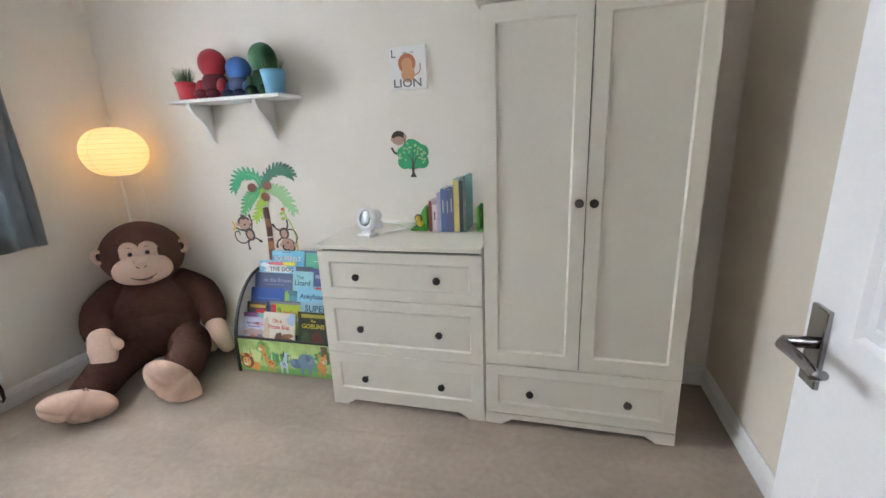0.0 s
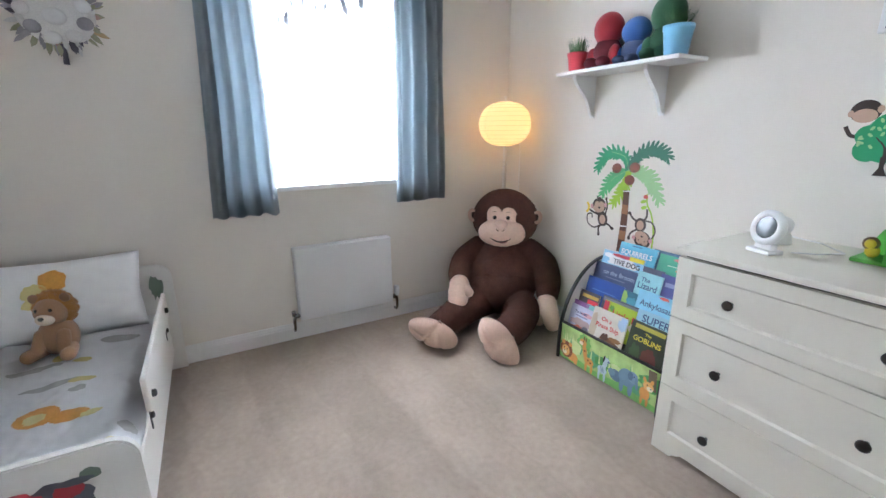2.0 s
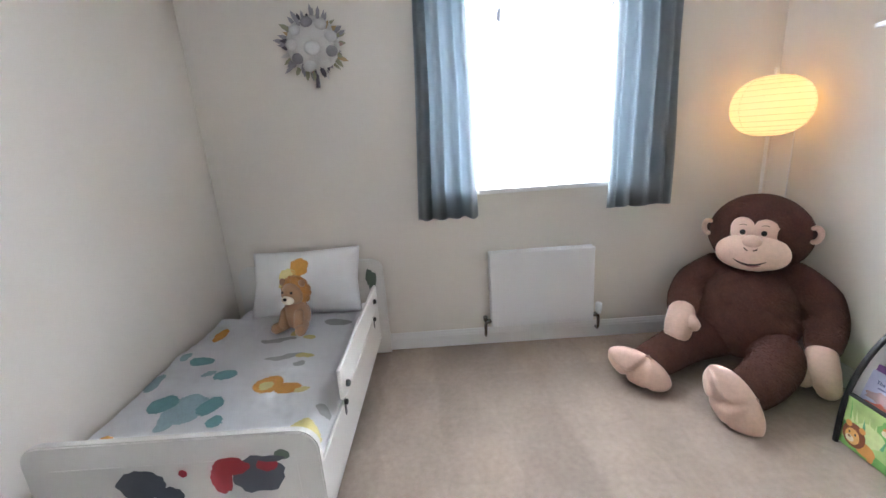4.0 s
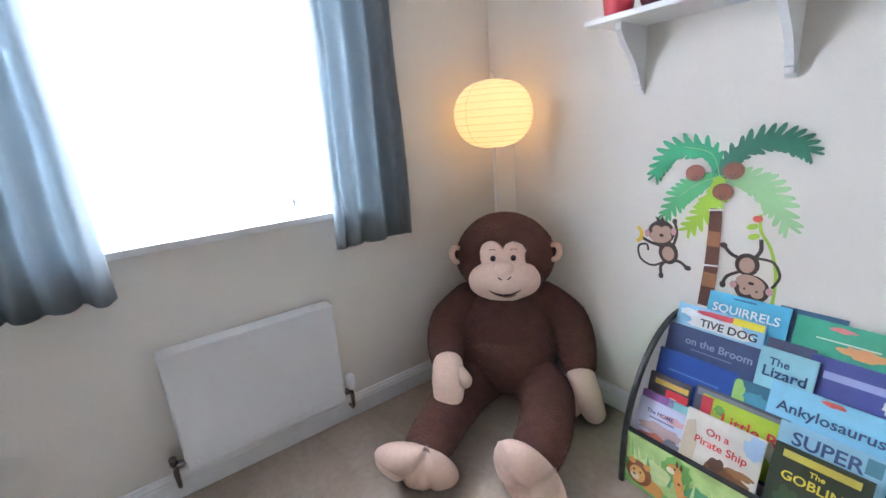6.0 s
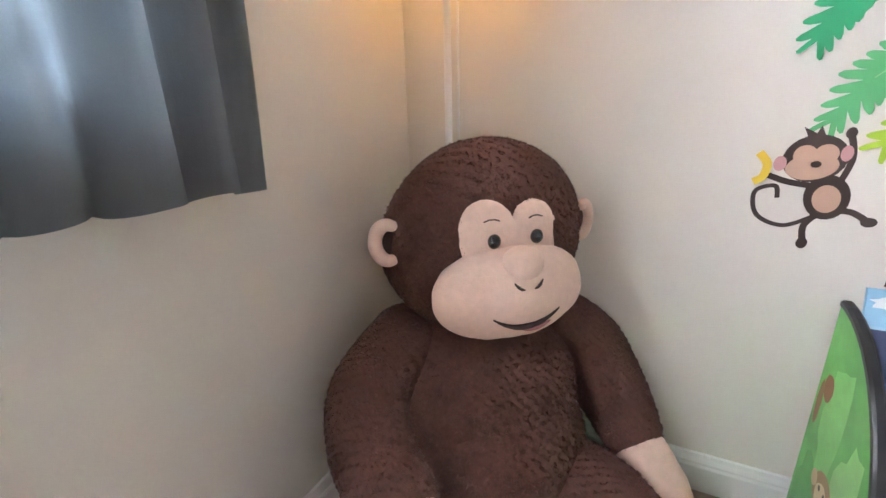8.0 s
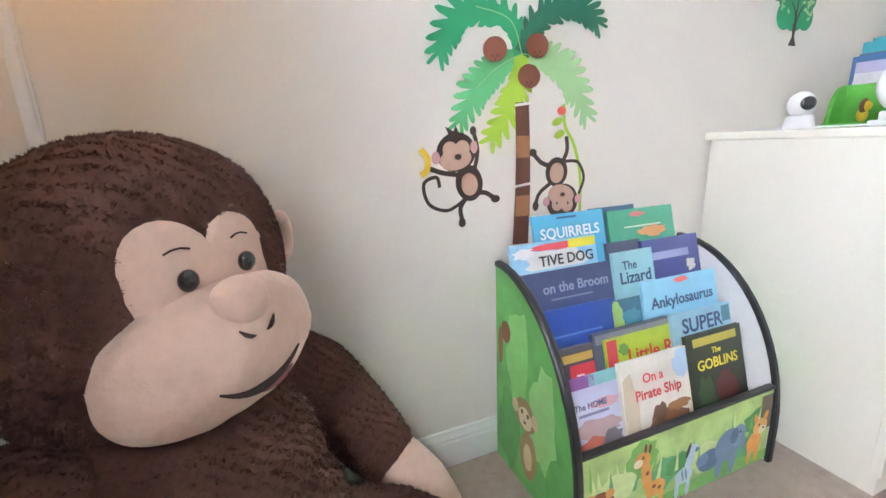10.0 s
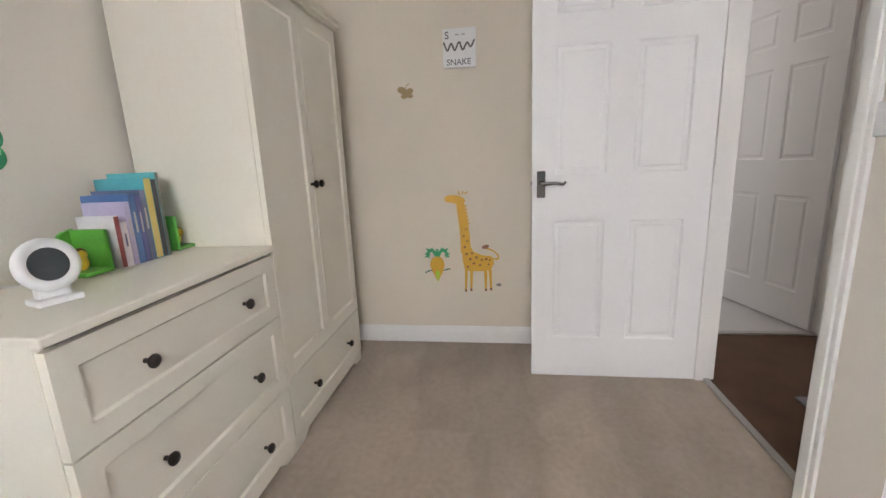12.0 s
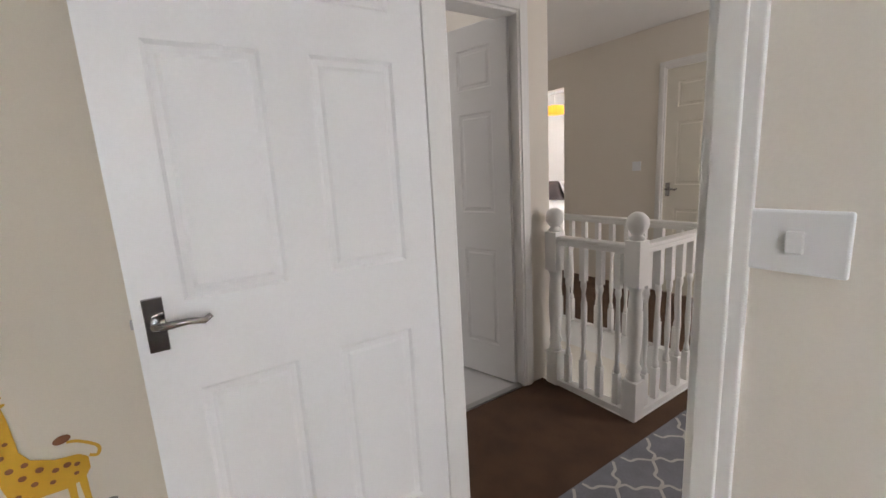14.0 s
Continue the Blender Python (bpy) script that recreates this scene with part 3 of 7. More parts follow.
def drape(y0, y1, z0, z1, x, amp, folds, seed, top_in=0.0, thick=0.0, nz=16, dip=0.0):
    """A hanging cloth: waves across y that loosen towards the hem."""
    rnd = random.Random(seed)
    ph = [rnd.uniform(0, 6.28) for _ in range(4)]
    ny = folds * 12
    bm = bmesh.new()
    g = []
    for i in range(ny + 1):
        u = i / ny
        col = []
        for j in range(nz + 1):
            v = j / nz
            a = amp * (1.0 - 0.25 * v)
            uu = u + 0.012 * math.sin(9 * v + ph[0]) + 0.02 * math.sin(6.28 * u + ph[1])
            w = math.sin(6.283 * folds * uu + ph[2]) + 0.35 * math.sin(6.283 * folds * 0.53 * uu + ph[3])
            ya, yb = y0 + top_in * v, y1 - top_in * 0.2 * v
            col.append(bm.verts.new((x + a * w, ya + (yb - ya) * u, z0 + (z1 - z0) * v + (dip * math.sin(6.283 * folds * u) if j == 0 else 0))))
        g.append(col)
    for i in range(ny):
        for j in range(nz):
            bm.faces.new((g[i][j], g[i + 1][j], g[i + 1][j + 1], g[i][j + 1])).smooth = True
    if thick:
        bmesh.ops.recalc_face_normals(bm, faces=bm.faces)
        bmesh.ops.solidify(bm, geom=list(bm.faces), thickness=thick)
    return bm


BACK = glow("overcast_brightness_outside", (0.96, 0.98, 1.0), 1.0)
bd = part("backdrop_outside", boxes((-9.0, -9.0, -4.0, -8.9, 11.0, 9.0)), BACK)
tagged(bd, "plain bright overcast distance outside the window", "backdrop", kind="structure")
net = part("net_curtain", drape(WY0 + 0.004, WY1 - 0.004, WZ0 + 0.03, WZ1 - 0.02, W - 0.1, 0.007, 11, 5), sheer())
tagged(net, "sheer white net curtain hanging in the window", "net curtain")
pole = thing("curtain_pole", pose(W, 0, 0), "slim white curtain pole above the window", "curtain pole")
part("rod", tube([(0.07, 0.2, 2.14), (0.07, 1.78, 2.14)], 0.011, 12), WHITE, pole)
for y in (0.24, 1.74):
    part("bracket", tube([(0.0, y, 2.14), (0.07, y, 2.14)], 0.008, 10), WHITE, pole)
for y in (0.2, 1.78):
    part("finial", lathe([(0.011, 0), (0.02, 0.01), (0.02, 0.03), (0.01, 0.04)], 14, pose(0.07, y, 2.14, 90 if y < 1 else -90)), WHITE, pole)
for name, y0, y1, ti, seed in (("curtain", 0.315, 0.635, 0.075, 1), ("curtain", 1.325, 1.66, 0.03, 2)):
    c = part(name, drape(y0, y1, 0.79, 2.16, W + 0.075, 0.03, 4, seed, ti, 0.004, dip=0.006), LINENBLUE)
    tagged(c, "grey-blue lined curtain hanging in soft folds", "curtain", "pair of window curtains")


# Toddler bed in the recess
PALE = mat("cream_white_bed_lacquer", (0.75, 0.73, 0.68), 0.4, vary=0.015)
bed = thing("toddler_bed", pose(0, 0, 0), "cream white wooden toddler bed with safety rail", "bed")


def end_board(x, y0, y1, z0, z1, r, t):
    pts = [(y0, z0), (y1, z0)]
    for k in range(7):
        a = math.pi / 2 * k / 6
        pts.append((y1 - r + r * math.cos(a), z1 - r + r * math.sin(a)))
    for k in range(7):
        a = math.pi / 2 * (1 + k / 6)
        pts.append((y0 + r + r * math.cos(a), z1 - r + r * math.sin(a)))
    bm = prism(pts, t, pose(x, 0, 0, 0, 0, 90))
    es = [e for e in bm.edges if len({round(v.co.x, 4) for v in e.verts}) == 1]
    bmesh.ops.bevel(bm, geom=es, offset=0.004, segments=2, affect="EDGES")
    return bm


part("headboard", end_board(-2.224, -0.735, 0.085, 0.0, 0.585, 0.07, 0.024), PALE, bed)
foot = part("footboard", end_board(-0.915, -0.735, 0.075, 0.0, 0.505, 0.06, 0.026), PALE, bed)
part("panel_groove", boxes((-0.9149, -0.66, 0.12, -0.9135, 0.01, 0.43), bevel=0.0006), PALE, foot)
part("side_rail", boxes((-2.224, 0.01, 0.1, -0.941, 0.035, 0.3), bevel=0.004), PALE, bed)
part("side_rail", boxes((-2.224, -0.735, 0.1, -0.941, -0.71, 0.3), bevel=0.004), PALE, bed)
part("slat_base", boxes((-2.22, -0.71, 0.16, -0.945, 0.01, 0.18)), PALE, bed)
guard = part("safety_rail", boxes((-2.12, 0.039, 0.35, -1.265, 0.056, 0.47), bevel=0.006), PALE, bed, "narrow cream safety rail on black brackets")
for x in (-1.33, -2.05):
    br = part("bracket", boxes((x - 0.008, 0.0355, 0.25, x + 0.008, 0.0385, 0.45)), BLACK, guard)
    part("bolt", lathe([(0.011, 0), (0.011, 0.008), (0.006, 0.011)], 12, pose(x, 0.0385, 0.3, -90)), BLACK, br)
part("bolt", lathe([(0.013, 0), (0.013, 0.01), (0.008, 0.014)], 12, pose(-2.0, 0.056, 0.42, -90)), BLACK, guard)
part("bolt", lathe([(0.013, 0), (0.013, 0.01), (0.008, 0.014)], 12, pose(-1.32, 0.056, 0.385, -90)), BLACK, guard)
# Printed motifs on the boards, kept as plain colour patches
RED = mat("print_red", (0.35, 0.03, 0.04), 0.5)
SLATE = mat("print_slate", (0.09, 0.1, 0.12), 0.5)
OLIVE = mat("print_olive", (0.13, 0.17, 0.13), 0.5)


def blob(pts_seed, cy, cz, ry, rz, n=22, rough=0.25):
    rnd = random.Random(pts_seed)
    k = [1 + rough * rnd.uniform(-1, 1) for _ in range(n)]
    return [(cy + ry * k[i] * math.cos(2 * math.pi * i / n), cz + rz * k[i] * math.sin(2 * math.pi * i / n)) for i in range(n)]


def flat(bm, outline, y=0.0, mi=0):
    f = bm.faces.new([bm.verts.new((x, y, z)) for x, z in outline])
    f.material_index = mi
    if f.normal.y > 0:
        f.normal_flip()
    return f


for i, (cy, cz, ry, rz, mt, sd) in enumerate(((-0.10, 0.38, 0.075, 0.06, SLATE, 1), (-0.17, 0.41, 0.05, 0.03, RED, 2), (-0.20, 0.37, 0.03, 0.045, RED, 3), (-0.025, 0.44, 0.022, 0.016, OLIVE, 4), (-0.07, 0.41, 0.03, 0.02, RED, 5), (-0.055, 0.43, 0.035, 0.01, SLATE, 6), (-0.42, 0.37, 0.07, 0.05, SLATE, 7), (-0.3, 0.40, 0.012, 0.012, RED, 8), (-0.35, 0.33, 0.04, 0.03, SLATE, 9))):
    bm = bmesh.new()
    flat(bm, blob(sd, cy, cz, ry, rz, 26, 0.09))
    part("motif", bm, mt, foot, "", pose(-0.9125 + 0.0004 * i, 0, 0, 0, 0, 90))
bm = bmesh.new()
flat(bm, blob(12, 0.015, 0.47, 0.03, 0.06))
part("motif", bm, OLIVE, bed, "", pose(-2.2215, 0, 0, 0, 0, 90))

mattress = part("mattress", boxes((-2.215, -0.705, 0.182, -0.95, 0.006, 0.34), bevel=0.02), WHITECLOTH)
tagged(mattress, "white toddler mattress lying in the bed frame", "mattress")

TEAL = mat("duvet_teal_print", (0.20, 0.40, 0.42), 0.9, vary=0.12, grain=120)
PALETEAL = mat("duvet_pale_teal_print", (0.42, 0.58, 0.60), 0.9, vary=0.12, grain=120)
ORANGE = mat("duvet_orange_print", (0.72, 0.36, 0.08), 0.9, vary=0.15, grain=120)
YELLOW = mat("duvet_yellow_print", (0.75, 0.66, 0.3), 0.9, vary=0.1, grain=120)
GREY = mat("duvet_grey_print", (0.52, 0.52, 0.50), 0.9, vary=0.1, grain=120)


def duvet():
    """A quilt over the mattress, rumpled, printed with soft animal-like patches."""
    prints = [
        (-1.22, -0.48, 0.085, 0.075, 2), (-1.255, -0.58, 0.05, 0.05, 1), (-1.23, -0.395, 0.05, 0.04, 1), (-1.15, -0.5, 0.045, 0.03, 2), (-1.15, -0.345, 0.03, 0.025, 1),
        (-1.55, -0.60, 0.03, 0.05, 1), (-1.43, -0.445, 0.03, 0.045, 1), (-1.58, -0.68, 0.03, 0.02, 2), (-1.45, -0.52, 0.02, 0.03, 2),
        (-1.335, -0.235, 0.05, 0.055, 3), (-1.325, -0.24, 0.024, 0.026, 4), (-1.31, -0.155, 0.03, 0.05, 3), (-1.29, -0.10, 0.015, 0.03, 4),
        (-1.56, -0.26, 0.022, 0.085, 5), (-1.55, -0.17, 0.02, 0.04, 4), (-1.71, -0.33, 0.022, 0.08, 5), (-1.48, -0.17, 0.02, 0.025, 5), (-1.72, -0.2, 0.02, 0.03, 4),
        (-1.07, -0.03, 0.06, 0.05, 4), (-1.03, 0.0, 0.04, 0.03, 5), (-1.8, -0.65, 0.06, 0.03, 3), (-1.86, -0.10, 0.03, 0.07, 5), (-1.04, -0.17, 0.03, 0.07, 5),
        (-1.76, -0.27, 0.03, 0.03, 4), (-1.2, 0.0, 0.025, 0.02, 5), (-1.05, -0.66, 0.05, 0.05, 3), (-1.4, -0.7, 0.05, 0.03, 2),
    ]
    bm = bmesh.new()
    x0, x1, y0, y1, n, k = -2.02, -0.962, -0.748, 0.03, 200, 150
    g = []
    for i in range(n + 1):
        col = []
        for j in range(k + 1):
            x, y = x0 + (x1 - x0) * i / n, y0 + (y1 - y0) * j / k
            z = 0.385 + 0.02 * noise.noise((x * 4, y * 5, 3)) + 0.011 * noise.noise((x * 11, y * 9, 7)) + 0.004 * noise.noise((x * 28, y * 30, 1))
            edge = min(1.0, (y1 - y) / 0.07, (y - y0) / 0.03, (x1 - x) / 0.05, (x - x0) / 0.06)
            z -= 0.075 * (1 - max(0.0, edge)) ** 2.2
            col.append(bm.verts.new((x, y, z)))
        g.append(col)
    for i in range(n):
        for j in range(k):
            f = bm.faces.new((g[i][j], g[i + 1][j], g[i + 1][j + 1], g[i][j + 1]))
            f.smooth = True
            c = f.calc_center_median()
            for px, py, rx, ry, mi in prints:
                w = 1 + 0.3 * noise.noise((c.x * 16, c.y * 16, px * 9))
                if ((c.x - px) / rx) ** 2 + ((c.y - py) / ry) ** 2 < w:
                    f.material_index = mi
    # The cover's lower side
    bmesh.ops.solidify(bm, geom=list(bm.faces), thickness=0.02)
    return bm


dv = part("duvet", duvet(), [WHITECLOTH, TEAL, PALETEAL, ORANGE, YELLOW, GREY])
tagged(dv, "white cotton duvet printed with teal, orange and grey animals", "duvet")


def cushion(w, h, t, seed):
    bm = bmesh.new()
    n = 28
    tops, bots = [], []
    for s, store in ((1, tops), (-1, bots)):
        for i in range(n + 1):
            col = []
            for j in range(n + 1):
                u, v = 2 * i / n - 1, 2 * j / n - 1
                puff = max(0.0, (1 - abs(u) ** 3.0)) ** 0.55 * max(0.0, (1 - abs(v) ** 3.0)) ** 0.55
                pin = 1 - 0.06 * (1 - abs(u)) * abs(v) ** 4
                pin2 = 1 - 0.06 * (1 - abs(v)) * abs(u) ** 4
                z = s * t / 2 * puff * (1 + 0.18 * noise.noise((u * 1.6, v * 1.6, seed + s))) + 0.006 * noise.noise((u * 5, v * 5, seed))
                col.append(bm.verts.new((u * w / 2 * pin2, v * h / 2 * pin, z)))
            store.append(col)
        for i in range(n):
            for j in range(n):
                q = (store[i][j], store[i + 1][j], store[i + 1][j + 1], store[i][j + 1])
                bm.faces.new(q if s > 0 else tuple(reversed(q))).smooth = True
    bmesh.ops.remove_doubles(bm, verts=bm.verts, dist=0.0005)
    return bm


# Local x across the bed, local y up the pillow, tilted back on the headboard
pil = part("pillow", cushion(0.58, 0.36, 0.13, 4), WHITECLOTH, None, "", pose(-2.115, -0.31, 0.515, 0, 0, 90) @ pose(0, 0, 0, 62, 0, 2))
tagged(pil, "white cotton pillow with an orange printed lion, leaning on the headboard", "pillow")
bm = bmesh.new()
for cx, cz, rx, rz, mi in ((-0.02, 0.07, 0.05, 0.05, 0), (-0.08, 0.03, 0.045, 0.035, 1), (-0.10, -0.02, 0.025, 0.02, 1)):
    pts = blob(int(cx * 1000) + 200, cx, cz, rx, rz, 20, 0.12)
    f = bm.faces.new([bm.verts.new((x, y, 0.072)) for x, y in pts])
    f.material_index = mi
part("print", bm, [ORANGE, YELLOW], pil)


# Soft toys: each one mesh
FURBROWN = mat("chocolate_brown_plush", (0.098, 0.0385, 0.027), 0.95, vary=0.3, grain=120, bump=0.6, patch=22)
FURFLESH = mat("peach_velour_plush", (0.70, 0.485, 0.38), 0.92, vary=0.09, grain=70, bump=0.5, patch=7, sheen=0.2)
EYE = mat("glossy_black_eye", (0.012, 0.01, 0.01), 0.08, vary=0.02, coat=1.0)
STITCH = mat("dark_brown_stitching", (0.03, 0.012, 0.01), 0.8)
EARHOLLOW = mat("dark_brown_ear_plush", (0.045, 0.02, 0.014), 0.95, vary=0.2, grain=220, bump=0.4)
MOUTH = mat("dusky_pink_felt", (0.30, 0.12, 0.12), 0.9)


def tufts(bm, count, length, width, mats=(0,), seed=1, droop=0.5):
    """Short pile: small blades scattered over the faces of some materials."""
    rnd = np.random.default_rng(seed)
    bmesh.ops.triangulate(bm, faces=[f for f in bm.faces if f.material_index in mats])
    bm.normal_update()
    fs = [f for f in bm.faces if f.material_index in mats]
    area = np.array([f.calc_area() for f in fs])
    pick = rnd.choice(len(fs), count, p=area / area.sum())
    tri = np.array([[v.co[:] for v in f.verts] for f in fs])[pick]
    vn = np.array([[v.normal[:] for v in f.verts] for f in fs])[pick]
    a, b = rnd.random(count), rnd.random(count)
    sw = a + b > 1
    a[sw], b[sw] = 1 - a[sw], 1 - b[sw]
    wts = np.stack([1 - a - b, a, b], 1)[:, :, None]
    p, nrm = (tri * wts).sum(1), (vn * wts).sum(1)
    lean = rnd.normal(0, 0.2, (count, 3)) + np.array([0, 0, -droop])
    warp = np.sin(p * 60 + 1.3)[:, [1, 2, 0]] * 1.6
    swirl = np.stack([np.sin(p[:, 1] * 320 + p[:, 2] * 240 + warp[:, 0]), np.sin(p[:, 0] * 290 + p[:, 2] * 260 + 1 + warp[:, 1]), np.sin(p[:, 0] * 250 + p[:, 1] * 330 + 2 + warp[:, 2])], 1)
    d = 0.62 * nrm + lean + 0.75 * swirl
    d /= np.linalg.norm(d, axis=1)[:, None] + 1e-9
    side = np.cross(d, rnd.normal(0, 1, (count, 3)))
    side /= np.linalg.norm(side, axis=1)[:, None] + 1e-9
    ln = length * rnd.uniform(0.82, 1.12, (count, 1)) * (1 + 0.22 * swirl.mean(1, keepdims=True))
    tip = p + d * ln
    v = np.stack([p + side * width / 2 - nrm * 0.001, p - side * width / 2 - nrm * 0.001, tip], 1).reshape(-1, 3)
    return v


def plush_mesh(name, bm, mats, count, length, width, fur=(0,), seed=1, droop=0.5):
    extra = tufts(bm, count, length, width, fur, seed, droop)
    me0 = bpy.data.meshes.new(name + "_body")
    bm.to_mesh(me0)
    bm.free()
    nv = len(me0.vertices)
    co = np.zeros(nv * 3)
    me0.vertices.foreach_get("co", co)
    polys = [tuple(p.vertices) for p in me0.polygons]
    idx = [p.material_index for p in me0.polygons] + [fur[0]] * count
    faces = polys + [(nv + 3 * k, nv + 3 * k + 1, nv + 3 * k + 2) for k in range(count)]
    me = bpy.data.meshes.new(name)
    me.from_pydata(np.concatenate([co.reshape(-1, 3), extra]).tolist(), [], faces)
    me.polygons.foreach_set("material_index", idx)
    me.polygons.foreach_set("use_smooth", [True] * len(faces))
    for m in mats:
        me.materials.append(m)
    bpy.data.meshes.remove(me0)
    return me


def soften(vs, amount, scale, seed):
    for v in vs:
        n = noise.noise((v.co.x * scale + seed, v.co.y * scale, v.co.z * scale))
        c = v.co
        v.co = c + (c - MID).normalized() * amount * n


def limb(bm, pts, radii, mi=0, segs=20):
    """A stuffed limb: a rounded tube along points."""
    P = [Vector(p) for p in pts]
    fine, rr = [], []
    for i in range(len(P) - 1):
        a, b, c, d = P[max(i - 1, 0)], P[i], P[i + 1], P[min(i + 2, len(P) - 1)]
        for k in range(8):
            t = k / 8
            fine.append(0.5 * ((2 * b) + (c - a) * t + (2 * a - 5 * b + 4 * c - d) * t * t + (3 * b - a - 3 * c + d) * t * t * t))
            rr.append(radii[i] * (1 - t) + radii[i + 1] * t)
    fine.append(P[-1])
    rr.append(radii[-1])
    n = len(fine)
    d0, d1 = (fine[0] - fine[1]).normalized(), (fine[-1] - fine[-2]).normalized()
    head = [(fine[0] + d0 * rr[0] * math.sin(a), rr[0] * math.cos(a)) for a in (1.35, 1.0, 0.6, 0.3)]
    tail = [(fine[-1] + d1 * rr[-1] * math.sin(a), rr[-1] * math.cos(a)) for a in (0.3, 0.6, 1.0, 1.35)]
    allp = head + list(zip(fine, rr)) + tail
    tube([p for p, _ in allp], [r for _, r in allp], segs, bm, mi)


MID = Vector((0, 0, 0))
bm = bmesh.new()
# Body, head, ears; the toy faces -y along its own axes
MID = Vector((0, 0.03, 0.27))
soften(ball(bm, (0, 0.045, 0.265), (0.235, 0.205, 0.28), pose(0, 0, 0, -6), 0, 40, 28), 0.012, 7, 1)
soften(ball(bm, (0, 0.0, 0.2), (0.225, 0.2, 0.19), None, 0, 40, 24), 0.01, 8, 2)
HC = Vector((-0.003, 0.02, 0.655))
MID = HC
tilt = pose(0, 0, 0, 4, 0, 0)
HX, HF, HB, HZ = 0.21, 0.126, 0.124, 0.196


def head_round(v):
    """Flatter in front, full behind, with cheeks wider than the crown."""
    d = v.co - HC
    d.y *= HF if d.y < 0 else HB
    d.x *= HX * (1 + 0.05 * max(0.0, -d.z) - 0.05 * max(0.0, d.z))
    d.z *= HZ
    v.co = HC + tilt.to_3x3() @ d + Vector((0.010, 0, 0.002))


hv = ball(bm, HC, (1, 1, 1), None, 0, 96, 64)
for v in hv:
    head_round(v)
soften(hv, 0.008, 9, 4)
# No pile under the velour patches of the face
for f in {f for v in hv for f in v.link_faces}:
    d = tilt.to_3x3().inverted() @ (f.calc_center_median() - HC)
    if d.y < 0 and ((abs(d.x) - 0.043) ** 2 + (d.z - 0.052) ** 2 < 0.047 ** 2 or (abs(d.x) < 0.085 and -0.05 < d.z < 0.055) or (d.x / 0.13) ** 2 + ((d.z + 0.06) / 0.085) ** 2 < 1):
        f.material_index = 1


def face_point(x, z, lift=0.0):
    """A place on the front of the head."""
    q = max(0.02, 1 - (x / HX) ** 2 - (z / HZ) ** 2)
    return HC + tilt.to_3x3() @ Vector((x, -HF * math.sqrt(q) - lift, z))


def pad(outline, lift, mi, rings=6):
    """A soft appliqué patch that follows the head."""
    c = Vector((sum(p[0] for p in outline) / len(outline), sum(p[1] for p in outline) / len(outline)))
    prev = [bm.verts.new(face_point(x, z, -0.004)) for x, z in outline]
    for r in range(rings):
        f = 1 - (r + 1) / rings
        lf = lift * (1 - f ** 4) ** 0.5
        cur = [bm.verts.new(face_point(c.x + (x - c.x) * f, c.y + (z - c.y) * f, lf)) for x, z in outline] if f > 0 else None
        if cur:
            for k in range(len(prev)):
                n = (k + 1) % len(prev)
                fc = bm.faces.new((prev[k], prev[n], cur[n], cur[k]))
                fc.smooth, fc.material_index = True, mi
            prev = cur
        else:
            tip = bm.verts.new(face_point(c.x, c.y, lift))
            for k in range(len(prev)):
                n = (k + 1) % len(prev)
                fc = bm.faces.new((prev[k], prev[n], tip))
                fc.smooth, fc.material_index = True, mi


# Eye patch: two rounded lobes over the muzzle, notched between them
half = [(0.06, -0.075), (0.078, -0.04), (0.088, -0.005), (0.094, 0.03)]
half += [(0.045 + 0.05 * math.cos(a), 0.056 + 0.05 * math.sin(a)) for a in [math.radians(5 + 15 * k) for k in range(10)]]
half += [(0.0, 0.074)]
pad(half + [(-x, z) for x, z in reversed(half[:-1])], 0.007, 1, 9)
MC, MR = HC + Vector((0.002, -0.113, -0.067)), Vector((0.147, 0.07, 0.09))
mz = ball(bm, MC, (1, 1, 1), None, 1, 64, 44)
for v in mz:
    d = v.co - MC
    # A broad cushion, fuller below than along its top
    if d.z < 0:
        d *= 0.6 + 0.4 * (abs(d.x) ** 2.4 + abs(d.y) ** 2.4 + abs(d.z) ** 2.4) ** (-1 / 2.4)
    d = Vector((d.x * MR.x, d.y * MR.y, d.z * MR.z))
    v.co = MC + d
    n = d.normalized()
    v.co += n * (0.005 * noise.noise((v.co.x * 14, v.co.y * 14, v.co.z * 14)) + 0.0022 * noise.noise((v.co.x * 36, v.co.y * 36, v.co.z * 36)))


def muzzle_point(x, z, lift=0.002):
    q = max(0.03, 1 - (x / MR.x) ** 2 - (z / MR.z) ** 2) ** 0.5
    return MC + Vector((x, -MR.y * q - lift, z))


